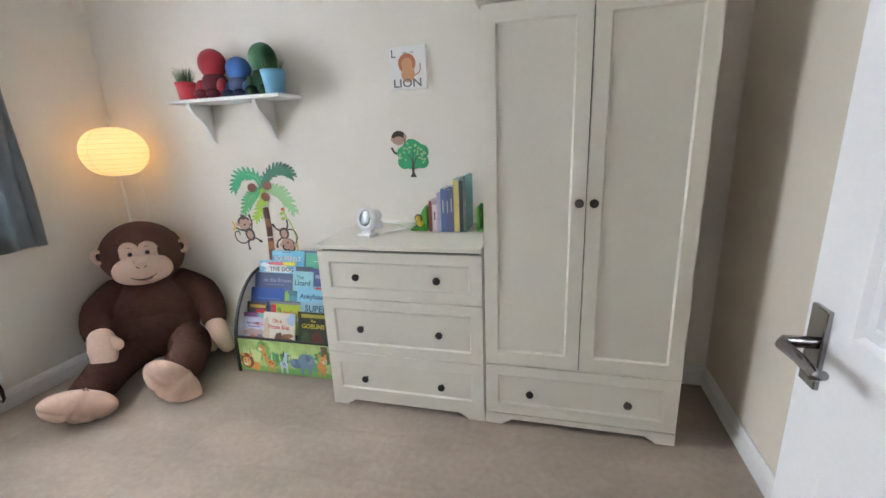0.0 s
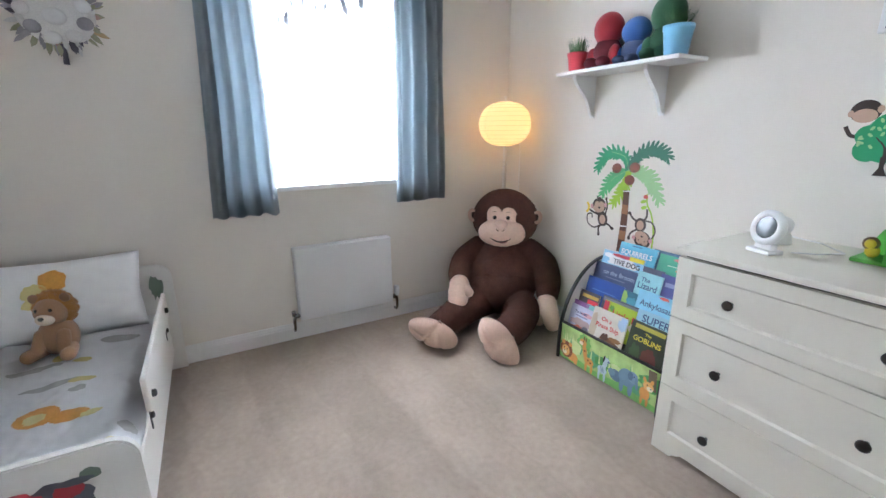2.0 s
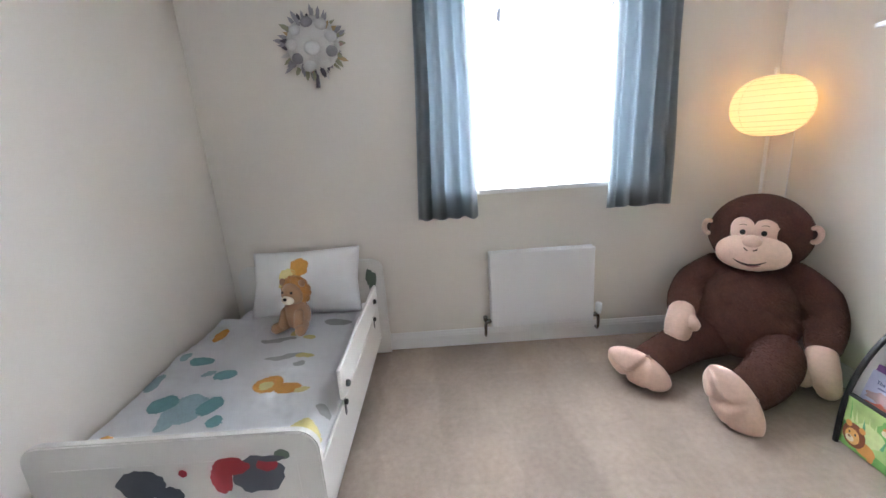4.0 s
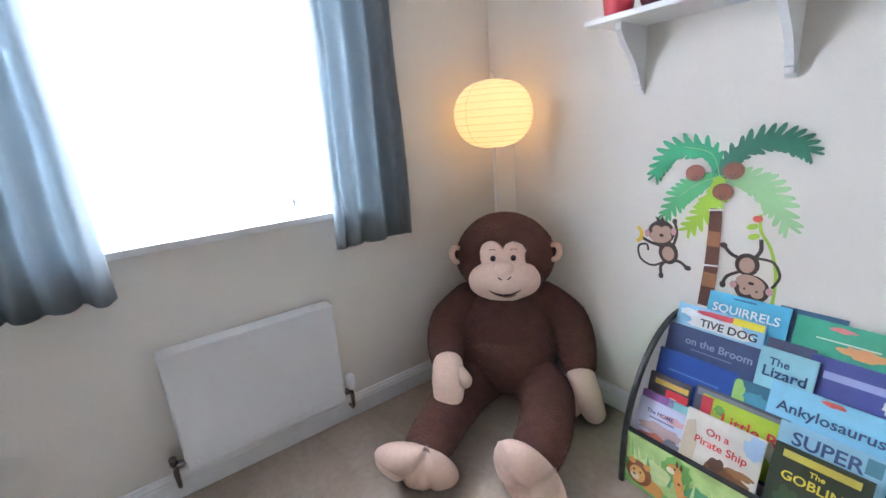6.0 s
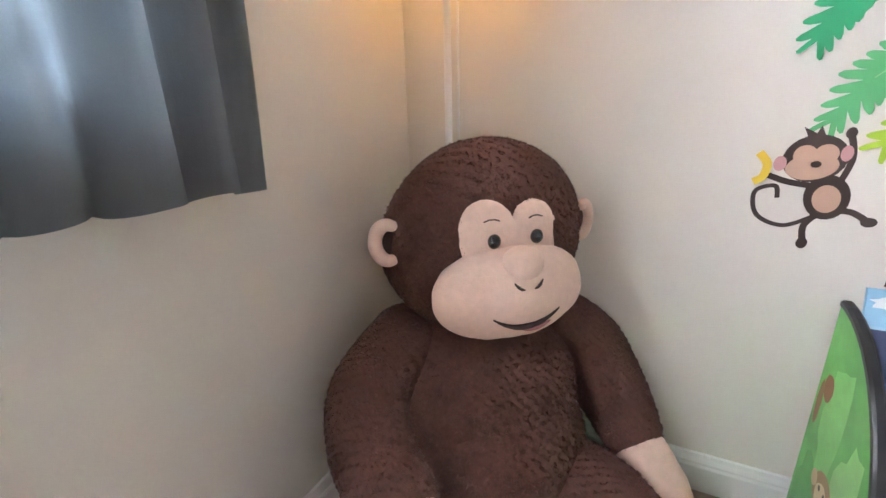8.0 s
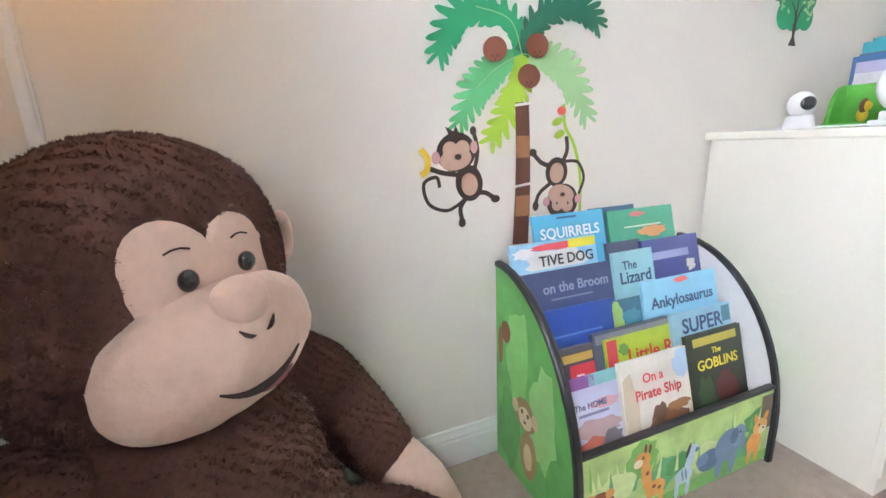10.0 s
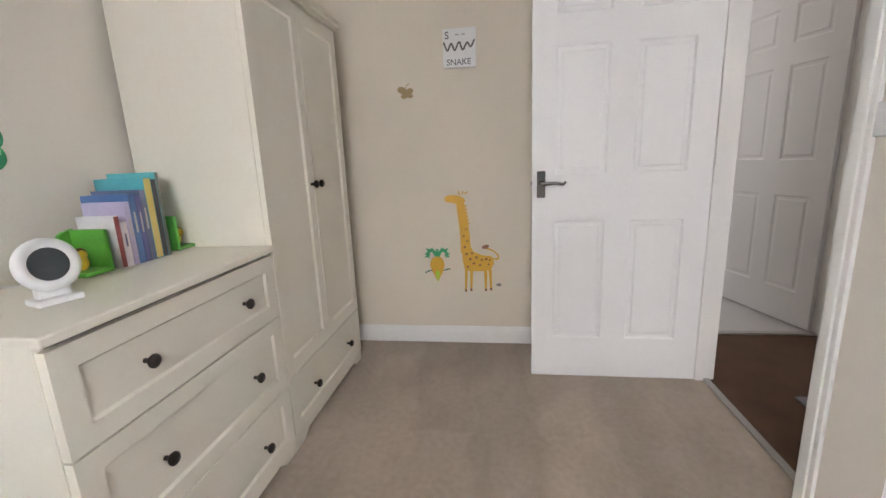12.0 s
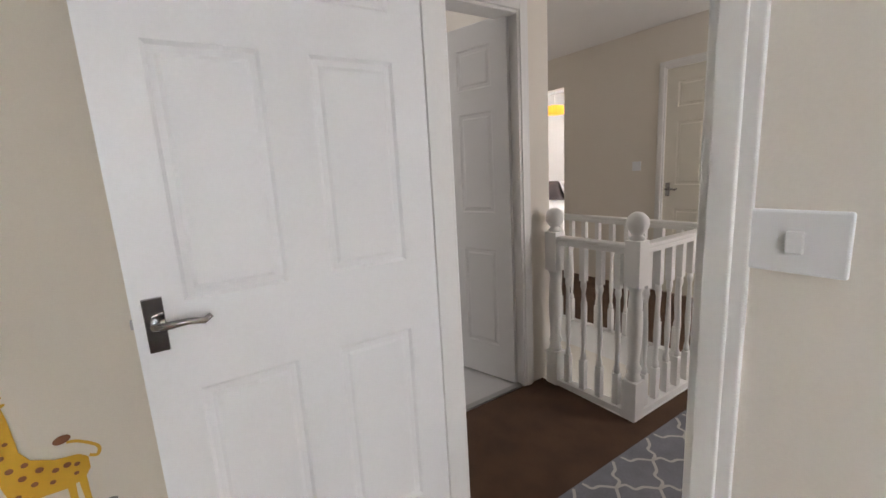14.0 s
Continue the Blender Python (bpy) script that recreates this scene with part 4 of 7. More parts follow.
# Nose: a soft rounded ridge at the top, over two nostril creases; a wide smile with a felt lip
ball(bm, muzzle_point(0, 0.058, -0.014), (0.04, 0.03, 0.036), pose(0, 0, 0, 24), 1, 28, 20)
for s in (-1, 1):
    tube([muzzle_point(s * (0.009 + 0.006 * k), 0.0245 + 0.0014 * k * k, 0.0025) for k in range(4)], [0.001, 0.0026, 0.0028, 0.001], 8, bm, 3)
    eye = face_point(s * 0.041, 0.0415, 0.0115)
    ball(bm, eye, (0.0118, 0.0095, 0.013), None, 2, 20, 14)
    tube([face_point(s * (0.028 + 0.0095 * k), 0.071 + 0.006 * math.sin(0.5 + k * 0.75), 0.0085) for k in range(4)], 0.0013, 6, bm, 3)
    # Ears: a padded rim round a dark hollow
    ec = HC + Vector((s * 0.208 + 0.008, -0.028, 0.022))
    er = pose(0, 0, 0, 0, 0, s * 24)
    ring = [ec + er.to_3x3() @ Vector((-s * 0.004 + s * 0.024 * math.cos(a), -0.004, 0.033 * math.sin(a))) for a in [math.radians(-110 + 22 * k) for k in range(11)]]
    limb(bm, ring, [0.01, 0.0115, 0.0125, 0.013, 0.013, 0.013, 0.013, 0.013, 0.0125, 0.0115, 0.01], 1, 16)
    ball(bm, ec + er.to_3x3() @ Vector((-s * 0.004, 0.004, 0)), (0.026, 0.007, 0.034), er, 5, 24, 14)
smile = [muzzle_point(0.064 * u, -0.046 + 0.024 * u * u, 0.0035) for u in [-1 + k / 8 for k in range(17)]]
tube(smile, [0.0013 + 0.0042 * math.cos(math.pi / 2 * (k / 8 - 1)) for k in range(17)], 8, bm, 3)
tube([p + Vector((0.006, -0.0012, -0.0055)) for p in smile[6:14]], [0.001, 0.0028, 0.0038, 0.0044, 0.0044, 0.0038, 0.0028, 0.001], 8, bm, 4)
# Arms with mitten paws, legs with oval soles
limb(bm, [(-0.165, 0.04, 0.45), (-0.25, 0.0, 0.37), (-0.268, -0.08, 0.31), (-0.25, -0.19, 0.285)], [0.075, 0.084, 0.08, 0.07])
limb(bm, [(0.17, 0.03, 0.45), (0.27, 0.01, 0.36), (0.30, -0.05, 0.27), (0.303, -0.12, 0.205)], [0.075, 0.086, 0.082, 0.068])
limb(bm, [(-0.242, -0.245, 0.275), (-0.236, -0.295, 0.235), (-0.237, -0.335, 0.165)], [0.062, 0.067, 0.056], 1)
limb(bm, [(-0.195, -0.285, 0.262), (-0.172, -0.31, 0.25)], [0.034, 0.032], 1)
limb(bm, [(0.302, -0.165, 0.172), (0.318, -0.205, 0.115), (0.343, -0.235, 0.055)], [0.058, 0.06, 0.046], 1)
limb(bm, [(0.268, -0.215, 0.1), (0.262, -0.235, 0.068)], [0.034, 0.03], 1)
limb(bm, [(-0.1, -0.06, 0.115), (-0.2, -0.22, 0.115), (-0.275, -0.42, 0.1), (-0.31, -0.54, 0.1)], [0.11, 0.105, 0.092, 0.08])
limb(bm, [(0.1, -0.06, 0.115), (0.155, -0.22, 0.12), (0.125, -0.42, 0.11), (0.075, -0.54, 0.1)], [0.11, 0.108, 0.098, 0.085])
for cx, cy, cz, turn, tip, lean, long in ((-0.327, -0.591, 0.095, -3, 14, -69, 0.152), (0.057, -0.636, 0.1, -8, 0, -35, 0.16)):
    m3 = pose(0, 0, 0, 0, 0, turn) @ pose(0, 0, 0, tip, 0, 0) @ pose(0, 0, 0, 0, lean, 0)
    fv = ball(bm, (cx, cy, cz), (0.088, 0.061, long), m3, 1, 56, 40)
    ctr = Vector((cx, cy, cz))
    for v in fv:
        # gathered seams across the sole
        l = m3.to_3x3().inverted() @ (v.co - ctr)
        if l.y < 0:
            v.co += m3.to_3x3() @ Vector((0, 0.02 * math.exp(-((l.z - 0.015 + 0.3 * l.x) / 0.013) ** 2) + 0.015 * math.exp(-((l.x + 0.01) / 0.013) ** 2) * (l.z > 0) + 0.011 * math.exp(-((l.z + 0.05 - 0.4 * l.x) / 0.012) ** 2), 0))
    for v in fv:
        v.co.z = max(v.co.z, 0.004)
for v in bm.verts:
    v.co.z = max(v.co.z, 0.003)
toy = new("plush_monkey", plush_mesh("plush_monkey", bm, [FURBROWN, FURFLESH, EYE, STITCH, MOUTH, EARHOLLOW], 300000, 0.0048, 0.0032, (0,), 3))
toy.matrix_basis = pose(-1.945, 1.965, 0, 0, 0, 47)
tagged(toy, "giant seated brown plush monkey with peach face, paws and soles", "plush toy")

TANFUR = mat("tan_plush", (0.34, 0.19, 0.105), 0.95, vary=0.15, grain=300, bump=0.4, sheen=0.3)
MANE = mat("orange_brown_plush_mane", (0.45, 0.20, 0.05), 0.95, vary=0.2, grain=300, bump=0.4, sheen=0.3)
CREAMFUR = mat("cream_plush_snout", (0.72, 0.63, 0.5), 0.95, vary=0.06, grain=300)
bm = bmesh.new()
ball(bm, (0, 0, 0.055), (0.05, 0.045, 0.06), None, 0)
ball(bm, (0, -0.005, 0.135), (0.042, 0.038, 0.042), None, 0)
ball(bm, (0, 0.014, 0.14), (0.056, 0.03, 0.056), None, 1)
ball(bm, (0, -0.036, 0.123), (0.024, 0.018, 0.018), None, 2)
ball(bm, (0, -0.052, 0.13), (0.008, 0.005, 0.006), None, 3, 12, 8)
for s in (-1, 1):
    ball(bm, (s * 0.018, -0.036, 0.15), (0.005, 0.004, 0.005), None, 3, 10, 8)
    ball(bm, (s * 0.04, 0.0, 0.175), (0.014, 0.008, 0.014), None, 0, 14, 10)
    limb(bm, [(s * 0.028, -0.025, 0.07), (s * 0.034, -0.045, 0.03)], [0.018, 0.018], 0, 12)
    limb(bm, [(s * 0.035, -0.02, 0.022), (s * 0.05, -0.06, 0.02)], [0.02, 0.02], 0, 12)
for v in bm.verts:
    v.co.z = max(v.co.z, 0.001)
lion = new("plush_lion", plush_mesh("plush_lion", bm, [TANFUR, MANE, CREAMFUR, EYE], 9000, 0.006, 0.0014, (1,), 5))
lion.matrix_basis = pose(-1.82, -0.275, 0.388, 0, 0, 72) @ Matrix.Scale(1.3, 4)
tagged(lion, "small tan plush lion sitting against the pillow", "plush toy")

# Paper lantern floor lamp in the corner behind the big toy
LANTERN = glow("warm_lit_rice_paper", (1.0, 0.62, 0.30), 0.03)
LANTERN.node_tree.nodes["Principled BSDF"].inputs["Base Color"].default_value = (0.85, 0.78, 0.62, 1)
let_light_through(LANTERN, 0.55, (0.8, 0.71, 0.55))
lamp = thing("floor_lamp", pose(-2.062, 2.042, 0), "lit paper lantern floor lamp on a thin white pole", "floor lamp")
part("base", lathe([(0.10, 0), (0.10, 0.008), (0.02, 0.016), (0.01, 0.02)], 28), WHITE, lamp)
part("pole", tube([(0, 0, 0.018), (0, 0, 1.14)], 0.0075, 12), WHITE, lamp)
prof = [(0.045, -0.136)]
for k in range(1, 44):
    a = -math.pi / 2 + math.pi * k / 44
    r = 0.166 * max(0.27, math.cos(a) ** 0.74)
    prof.append((r * (1 + (0.011 if k % 2 else -0.011)), 0.136 * math.sin(a)))
prof.append((0.045, 0.136))
part("shade", lathe(prof, 40, pose(0, 0, 1.25)), LANTERN, lamp, "ribbed round paper shade glowing warm yellow")
part("collar", lathe([(0.034, 0), (0.034, 0.012), (0.02, 0.014)], 20, pose(0, 0, 1.116)), WHITE, lamp)
part("hanger", tube([(0, 0, 1.378), (0, 0, 1.42)], 0.006, 8), WHITE, lamp)

WIRE = mat("thin_paper_rib", (0.62, 0.52, 0.36), 0.8)
for k in range(3, 42, 3):
    r, z = prof[k]
    part("rib", tube([((r + 0.001) * math.cos(a), (r + 0.001) * math.sin(a), 1.25 + z) for a in [2 * math.pi * i / 36 for i in range(37)]], 0.0011, 5), WIRE, lamp)
for i in range(3):
    a = 2 * math.pi * (i / 3 + 0.1)
    part("wire", tube([((r + 0.0015) * math.cos(a), (r + 0.0015) * math.sin(a), 1.25 + z) for r, z in prof[::2]], 0.0012, 5), WIRE, lamp)
bulb = bpy.data.lights.new("bulb_light", "POINT")
bulb.energy, bulb.color, bulb.shadow_soft_size = 1.3, (1.0, 0.64, 0.27), 0.04
new("bulb_light", bulb).matrix_world = pose(-2.062, 2.042, 1.25)

cord = part("wall_cable", tube([(-2.12, Nn - 0.004, 1.33), (-2.118, Nn - 0.004, 0.9), (-2.122, Nn - 0.004, 0.5), (-2.12, Nn - 0.004, 0.13)], 0.003, 6), WHITE)
tagged(cord, "thin white lamp cord running down the wall", "cable")


# Children's book rack with curved sides
GREENPRINT = mat("leaf_green_print", (0.13, 0.42, 0.10), 0.45, vary=0.35, grain=14, patch=5)
RX0, RX1, RYB, RYF = -1.318, -0.702, 2.203, 1.885
rack = thing("book_rack", pose(0, 0, 0), "jungle-printed wooden sling book rack with black edges, full of picture books", "bookcase")


def rack_side(x, t):
    pts = [(RYB, 0.0), (RYF, 0.0)]
    for k in range(17):
        a = math.pi / 2 * (1 - k / 16)
        pts.append((RYB - (RYB - RYF) * math.sin(a), 0.1 + 0.435 * math.cos(a)))
    # outline in y, z; thickness along x
    return prism(pts, t, pose(x + t, 0, 0, 0, 0, 90))


for x, out in ((RX0, -1), (RX1 - 0.014, 1)):
    bm = rack_side(x, 0.014)
    for f in bm.faces:
        f.material_index = 1 if f.normal.x * out > 0.9 else 0
    sd = part("side_panel", bm, [WHITE, GREENPRINT], rack, "curved side panel with green jungle print")
    path = [(x + 0.007, RYF, 0.0)] + [(x + 0.007, RYB - (RYB - RYF) * math.sin(math.pi / 2 * (1 - k / 16)), 0.1 + 0.435 * math.cos(math.pi / 2 * (1 - k / 16))) for k in range(17)]
    bm = bmesh.new()
    rows = []
    for i, p in enumerate(path):
        q = Vector(path[min(i + 1, len(path) - 1)]) - Vector(path[max(i - 1, 0)])
        n = Vector((0, -q.z, q.y)).normalized()
        if n.y > 0.01 or n.z < -0.01:
            n = -n
        rows.append([bm.verts.new(Vector(p) + n * h + Vector((w, 0, 0))) for w, h in ((-0.0095, -0.005), (-0.0095, 0.003), (-0.005, 0.006), (0.005, 0.006), (0.0095, 0.003), (0.0095, -0.005))])
    for a, b in zip(rows, rows[1:]):
        for k in range(6):
            bm.faces.new((a[k], a[(k + 1) % 6], b[(k + 1) % 6], b[k]))
    bmesh.ops.recalc_face_normals(bm, faces=bm.faces)
    part("edge_trim", bm, BLACK, sd, "black plastic edge trim")
    if out < 0:
        # Printed shapes on the outer face: lighter leaves and a sandy figure as plain patches
        for cy, cz, ry, rz, col, sdn in ((2.10, 0.33, 0.05, 0.13, (0.22, 0.55, 0.16), 31), (2.0, 0.22, 0.05, 0.13, (0.30, 0.6, 0.2), 32), (2.14, 0.12, 0.05, 0.1, (0.10, 0.33, 0.08), 33), (2.155, 0.375, 0.022, 0.028, (0.24, 0.09, 0.04), 34), (2.18, 0.33, 0.012, 0.05, (0.24, 0.12, 0.05), 35), (2.055, 0.1, 0.034, 0.062, (0.36, 0.22, 0.10), 36), (2.07, 0.2, 0.042, 0.042, (0.33, 0.2, 0.09), 37), (2.11, 0.205, 0.014, 0.018, (0.62, 0.46, 0.28), 38), (2.03, 0.205, 0.014, 0.018, (0.62, 0.46, 0.28), 39), (2.068, 0.192, 0.028, 0.028, (0.70, 0.56, 0.36), 40), (2.055, 0.095, 0.018, 0.036, (0.62, 0.48, 0.28), 41), (2.08, 0.205, 0.005, 0.006, (0.05, 0.03, 0.02), 42), (2.056, 0.205, 0.005, 0.006, (0.05, 0.03, 0.02), 43), (2.068, 0.182, 0.006, 0.004, (0.1, 0.04, 0.03), 44), (2.0, 0.06, 0.02, 0.05, (0.14, 0.42, 0.12), 45)):
            bm = bmesh.new()
            flat(bm, blob(sdn, -cy, cz, ry, rz, 18, 0.2 if ry > 0.045 else 0.05))
            part("printed_shape", bm, mat("side_print", col, 0.5, vary=0.15, grain=30), sd, "", pose(x - 0.0006 - 0.0001 * (sdn - 30), 0, 0, 0, 0, -90))
inner0, inner1 = RX0 + 0.014, RX1 - 0.014
front = part("front_panel", boxes((inner0, 1.893, 0.006, inner1, 1.905, 0.205)), mat("meadow_print", (0.45, 0.62, 0.22), 0.45, vary=0.35, grain=18, patch=7), rack, "front panel printed with a bright green meadow and animals")
part("edge_trim", boxes((inner0, 1.89, 0.2051, inner1, 1.908, 0.214), bevel=0.003), BLACK, front)
fw = inner1 - inner0
LEAF, PALELEAF, GRASSG, FERN = (0.10, 0.34, 0.10), (0.66, 0.76, 0.36), (0.22, 0.50, 0.13), (0.14, 0.42, 0.2)
FOX, TANP, CREAMP, MANEP, GREYB, DKB, PALEB, INKP = (0.72, 0.33, 0.09), (0.76, 0.42, 0.14), (0.82, 0.70, 0.52), (0.24, 0.07, 0.025), (0.20, 0.30, 0.42), (0.13, 0.2, 0.3), (0.55, 0.66, 0.74), (0.03, 0.03, 0.035)
cache = {}
drawn = [0]


def printed(outline, col, x=0.0, z=0.0, k=1.0):
    """One printed patch on the front panel, each a hair above the one before."""
    bm = bmesh.new()
    flat(bm, [(max(0.002, min(fw - 0.002, x + px * k)), max(0.002, min(0.197, z + pz * k))) for px, pz in outline])
    if col not in cache:
        cache[col] = mat("meadow_patch", col, 0.5, vary=0.14, grain=40)
    part("printed_shape", bm, cache[col], front, "", pose(inner0, 1.8924 - 0.00008 * drawn[0], 0.007))
    drawn[0] += 1


def oval(cx, cz, rx, rz, rot=0.0, n=18):
    c, q = math.cos(radians(rot)), math.sin(radians(rot))
    return [(cx + rx * math.cos(a) * c - rz * math.sin(a) * q, cz + rx * math.cos(a) * q + rz * math.sin(a) * c) for a in [2 * math.pi * i / n for i in range(n)]]


# Hills, bushes and blades of grass behind the animals
for k in range(9):
    rnd = random.Random(60 + k)
    printed(blob(60 + k, fw * (k + 0.5) / 9, rnd.uniform(0.03, 0.16), rnd.uniform(0.035, 0.07), rnd.uniform(0.02, 0.045), 18, 0.18), (LEAF, PALELEAF, GRASSG, FERN)[k % 4])
for k in range(26):
    rnd = random.Random(160 + k)
    x, z, h = rnd.uniform(0.02, fw - 0.02), rnd.uniform(0.07, 0.12), rnd.uniform(0.04, 0.075)
    printed([(x - 0.006, z), (x + 0.006, z), (x + rnd.uniform(-0.012, 0.012), z + h)], (PALELEAF, GRASSG, PALELEAF, FERN)[k % 4])
printed([(0, 0.0), (fw, 0.0), (fw, 0.03), (fw * 0.7, 0.045), (fw * 0.4, 0.03), (fw * 0.2, 0.04), (0, 0.03)], GRASSG)
# Lion
for o, c in ((oval(0.095, 0.035, 0.038, 0.026), FOX), (oval(0.118, 0.018, 0.012, 0.02), FOX), (oval(0.05, 0.062, 0.043, 0.047), MANEP), (oval(0.026, 0.098, 0.012, 0.012), FOX), (oval(0.076, 0.098, 0.012, 0.012), FOX), (oval(0.046, 0.055, 0.027, 0.031), TANP), (oval(0.038, 0.043, 0.016, 0.013), CREAMP), (oval(0.036, 0.05, 0.006, 0.004), MANEP), (oval(0.034, 0.067, 0.0035, 0.005), INKP), (oval(0.056, 0.066, 0.0035, 0.005), INKP)):
    printed(o, c)
# Giraffe
for o, c in ((oval(0.205, 0.062, 0.03, 0.022), FOX), (oval(0.188, 0.03, 0.008, 0.03), FOX), (oval(0.224, 0.03, 0.008, 0.03), FOX), (oval(0.175, 0.105, 0.014, 0.05, 12), FOX), (oval(0.16, 0.15, 0.023, 0.019, -20), FOX), (oval(0.148, 0.143, 0.013, 0.011), CREAMP), (oval(0.165, 0.176, 0.004, 0.012), MANEP), (oval(0.178, 0.172, 0.004, 0.012), MANEP), (oval(0.16, 0.155, 0.003, 0.004), INKP), (oval(0.2, 0.068, 0.006, 0.005), MANEP), (oval(0.216, 0.06, 0.006, 0.005), MANEP), (oval(0.176, 0.11, 0.005, 0.005), MANEP)):
    printed(o, c)
# Zebra
for o, c in ((oval(0.29, 0.062, 0.028, 0.022), PALEB), (oval(0.272, 0.03, 0.007, 0.028), PALEB), (oval(0.306, 0.03, 0.007, 0.028), PALEB), (oval(0.303, 0.095, 0.012, 0.03, -14), PALEB), (oval(0.312, 0.125, 0.02, 0.013, -20), PALEB), (oval(0.296, 0.125, 0.005, 0.02, -14), INKP), (oval(0.324, 0.12, 0.007, 0.006), DKB), (oval(0.285, 0.064, 0.003, 0.018, 14), GREYB), (oval(0.296, 0.064, 0.003, 0.018, 14), GREYB)):
    printed(o, c)
# Hippopotamus and elephant in blue greys
for o, c in ((oval(0.37, 0.075, 0.038, 0.03), DKB), (oval(0.346, 0.082, 0.02, 0.018), GREYB), (oval(0.43, 0.095, 0.045, 0.045), GREYB), (oval(0.405, 0.045, 0.012, 0.035), GREYB), (oval(0.452, 0.045, 0.012, 0.035), GREYB), (oval(0.462, 0.112, 0.026, 0.03), (0.26, 0.37, 0.5)), (oval(0.482, 0.09, 0.008, 0.03, 10), GREYB), (oval(0.448, 0.115, 0.014, 0.022), DKB), (oval(0.468, 0.12, 0.003, 0.004), INKP)):
    printed(o, c)
# Fox cub by a dark trunk
for o, c in (([(fw - 0.05, 0.1), (fw - 0.01, 0.1), (fw - 0.016, 0.195), (fw - 0.055, 0.195)], (0.16, 0.12, 0.08)), (oval(0.525, 0.07, 0.026, 0.03), FOX), (oval(0.512, 0.035, 0.007, 0.025), FOX), (oval(0.54, 0.035, 0.007, 0.025), FOX), (oval(0.54, 0.112, 0.026, 0.023), TANP), (oval(0.52, 0.138, 0.008, 0.014, 20), FOX), (oval(0.556, 0.138, 0.008, 0.014, -20), FOX), (oval(0.548, 0.102, 0.015, 0.011), CREAMP), (oval(0.553, 0.105, 0.004, 0.003), INKP), (oval(0.535, 0.117, 0.003, 0.004), INKP)):
    printed(o, c)
part("back_panel", boxes((inner0, 2.19, 0.02, inner1, 2.2, 0.52)), BLACK, rack)
TIERS = [(1.925, 0.125), (1.985, 0.205), (2.04, 0.285), (2.09, 0.355), (2.138, 0.42)]
LEAN = 15.0
for y, z in TIERS:
    part("shelf", boxes((inner0, y - 0.012, z - 0.01, inner1, y + 0.045, z), bevel=0.002), BLACK, rack)
part("floor_board", boxes((inner0, 1.906, 0.01, inner1, 2.19, 0.022)), WHITE, rack)


def text_mesh(body, size, width=None, extrude=0.0003):
    cu = bpy.data.curves.new("lettering", "FONT")
    cu.body, cu.size, cu.extrude, cu.resolution_u, cu.offset = body, size, extrude, 3, size * 0.016
    ob = bpy.data.objects.new("lettering", cu)
    scene.collection.objects.link(ob)
    me = bpy.data.meshes.new_from_object(ob.evaluated_get(bpy.context.evaluated_depsgraph_get()))
    bpy.data.objects.remove(ob)
    bpy.data.curves.remove(cu)
    xs = [v.co.x for v in me.vertices]
    s = (width / (max(xs) - min(xs))) if width else 1.0
    me.transform(Matrix.Translation((0, 0, 0)) @ Matrix.Rotation(math.pi / 2, 4, "X") @ Matrix.Diagonal((s, min(s, 1.6) if width else 1.0, 1, 1)) @ Matrix.Translation((-min(xs), 0, 0)))
    return me


def lettering(body, size, material, parent, m, width=None):
    me = text_mesh(body, size, width)
    me.materials.append(material)
    ob = new("lettering", me)
    ob.parent, ob.matrix_basis = parent, m
    return ob


PAGES = mat("book_page_edges", (0.78, 0.75, 0.68), 0.9, vary=0.05)
INKW = mat("white_ink", (0.82, 0.82, 0.82), 0.5)
INKK = mat("black_ink", (0.03, 0.03, 0.03), 0.5)
INKG = mat("grey_print", (0.16, 0.16, 0.17), 0.6)
INKR = mat("red_ink", (0.6, 0.05, 0.05), 0.5)
INKY = mat("yellow_ink", (0.8, 0.66, 0.08), 0.5)
INKB = mat("navy_ink", (0.05, 0.08, 0.2), 0.5)
covers = {}


def cover_mat(col):
    if col not in covers:
        covers[col] = mat("printed_card_cover", col, 0.32, vary=0.12, grain=25, patch=9, coat=0.2)
    return covers[col]


UPRIGHT = Matrix(((1, 0, 0, 0), (0, 0, 1, 0), (0, 1, 0, 0), (0, 0, 0, 1)))


def bent_cover(w, h, t, c=0.0013):
    """Front board, spine and back board in one sheet, open at the fore-edge."""
    return prism([(-0.0005, 0), (w, 0), (w, c), (c, c), (c, t - c), (w, t - c), (w, t), (-0.0005, t)], h, UPRIGHT)


def book(name, m, w, h, t, col, label, patches=(), title=None, bars=()):
    """A picture book standing on its tail: x across the front cover, z up, front at y 0."""
    b = thing(name, m, label, "book", "picture books in the rack" if name == "picture_book" else "books on the chest")
    part("pages", boxes((0.002, 0.0015, 0.003, w - 0.003, t - 0.0015, h - 0.003)), PAGES, b)
    cv = part("cover", bent_cover(w, h, t), cover_mat(col), b)
    for i, (x, z, rx, rz, c) in enumerate(patches):
        bm = bmesh.new()
        flat(bm, [(max(0.001, min(w - 0.001, px)), max(0.001, min(h - 0.001, pz))) for px, pz in blob(int(x * 999 + z * 7777), x, z, rx, rz, 20, 0.22)])
        part("picture", bm, cover_mat(c), cv, "", pose(0, -0.0004 - 0.0002 * i, 0))
    for i, (x0, z0, x1, z1, c) in enumerate(bars):
        bm = bmesh.new()
        flat(bm, [(x0, z0), (x1, z0), (x1, z1), (x0, z1)])
        part("printed_bar", bm, cover_mat(c), cv, "", pose(0, -0.0016 - 0.0002 * i, 0))
    for body, x, z, size, ink, width in title or ():
        lettering(body, size, ink, cv, pose(x, -0.0028, z), width)
    return b


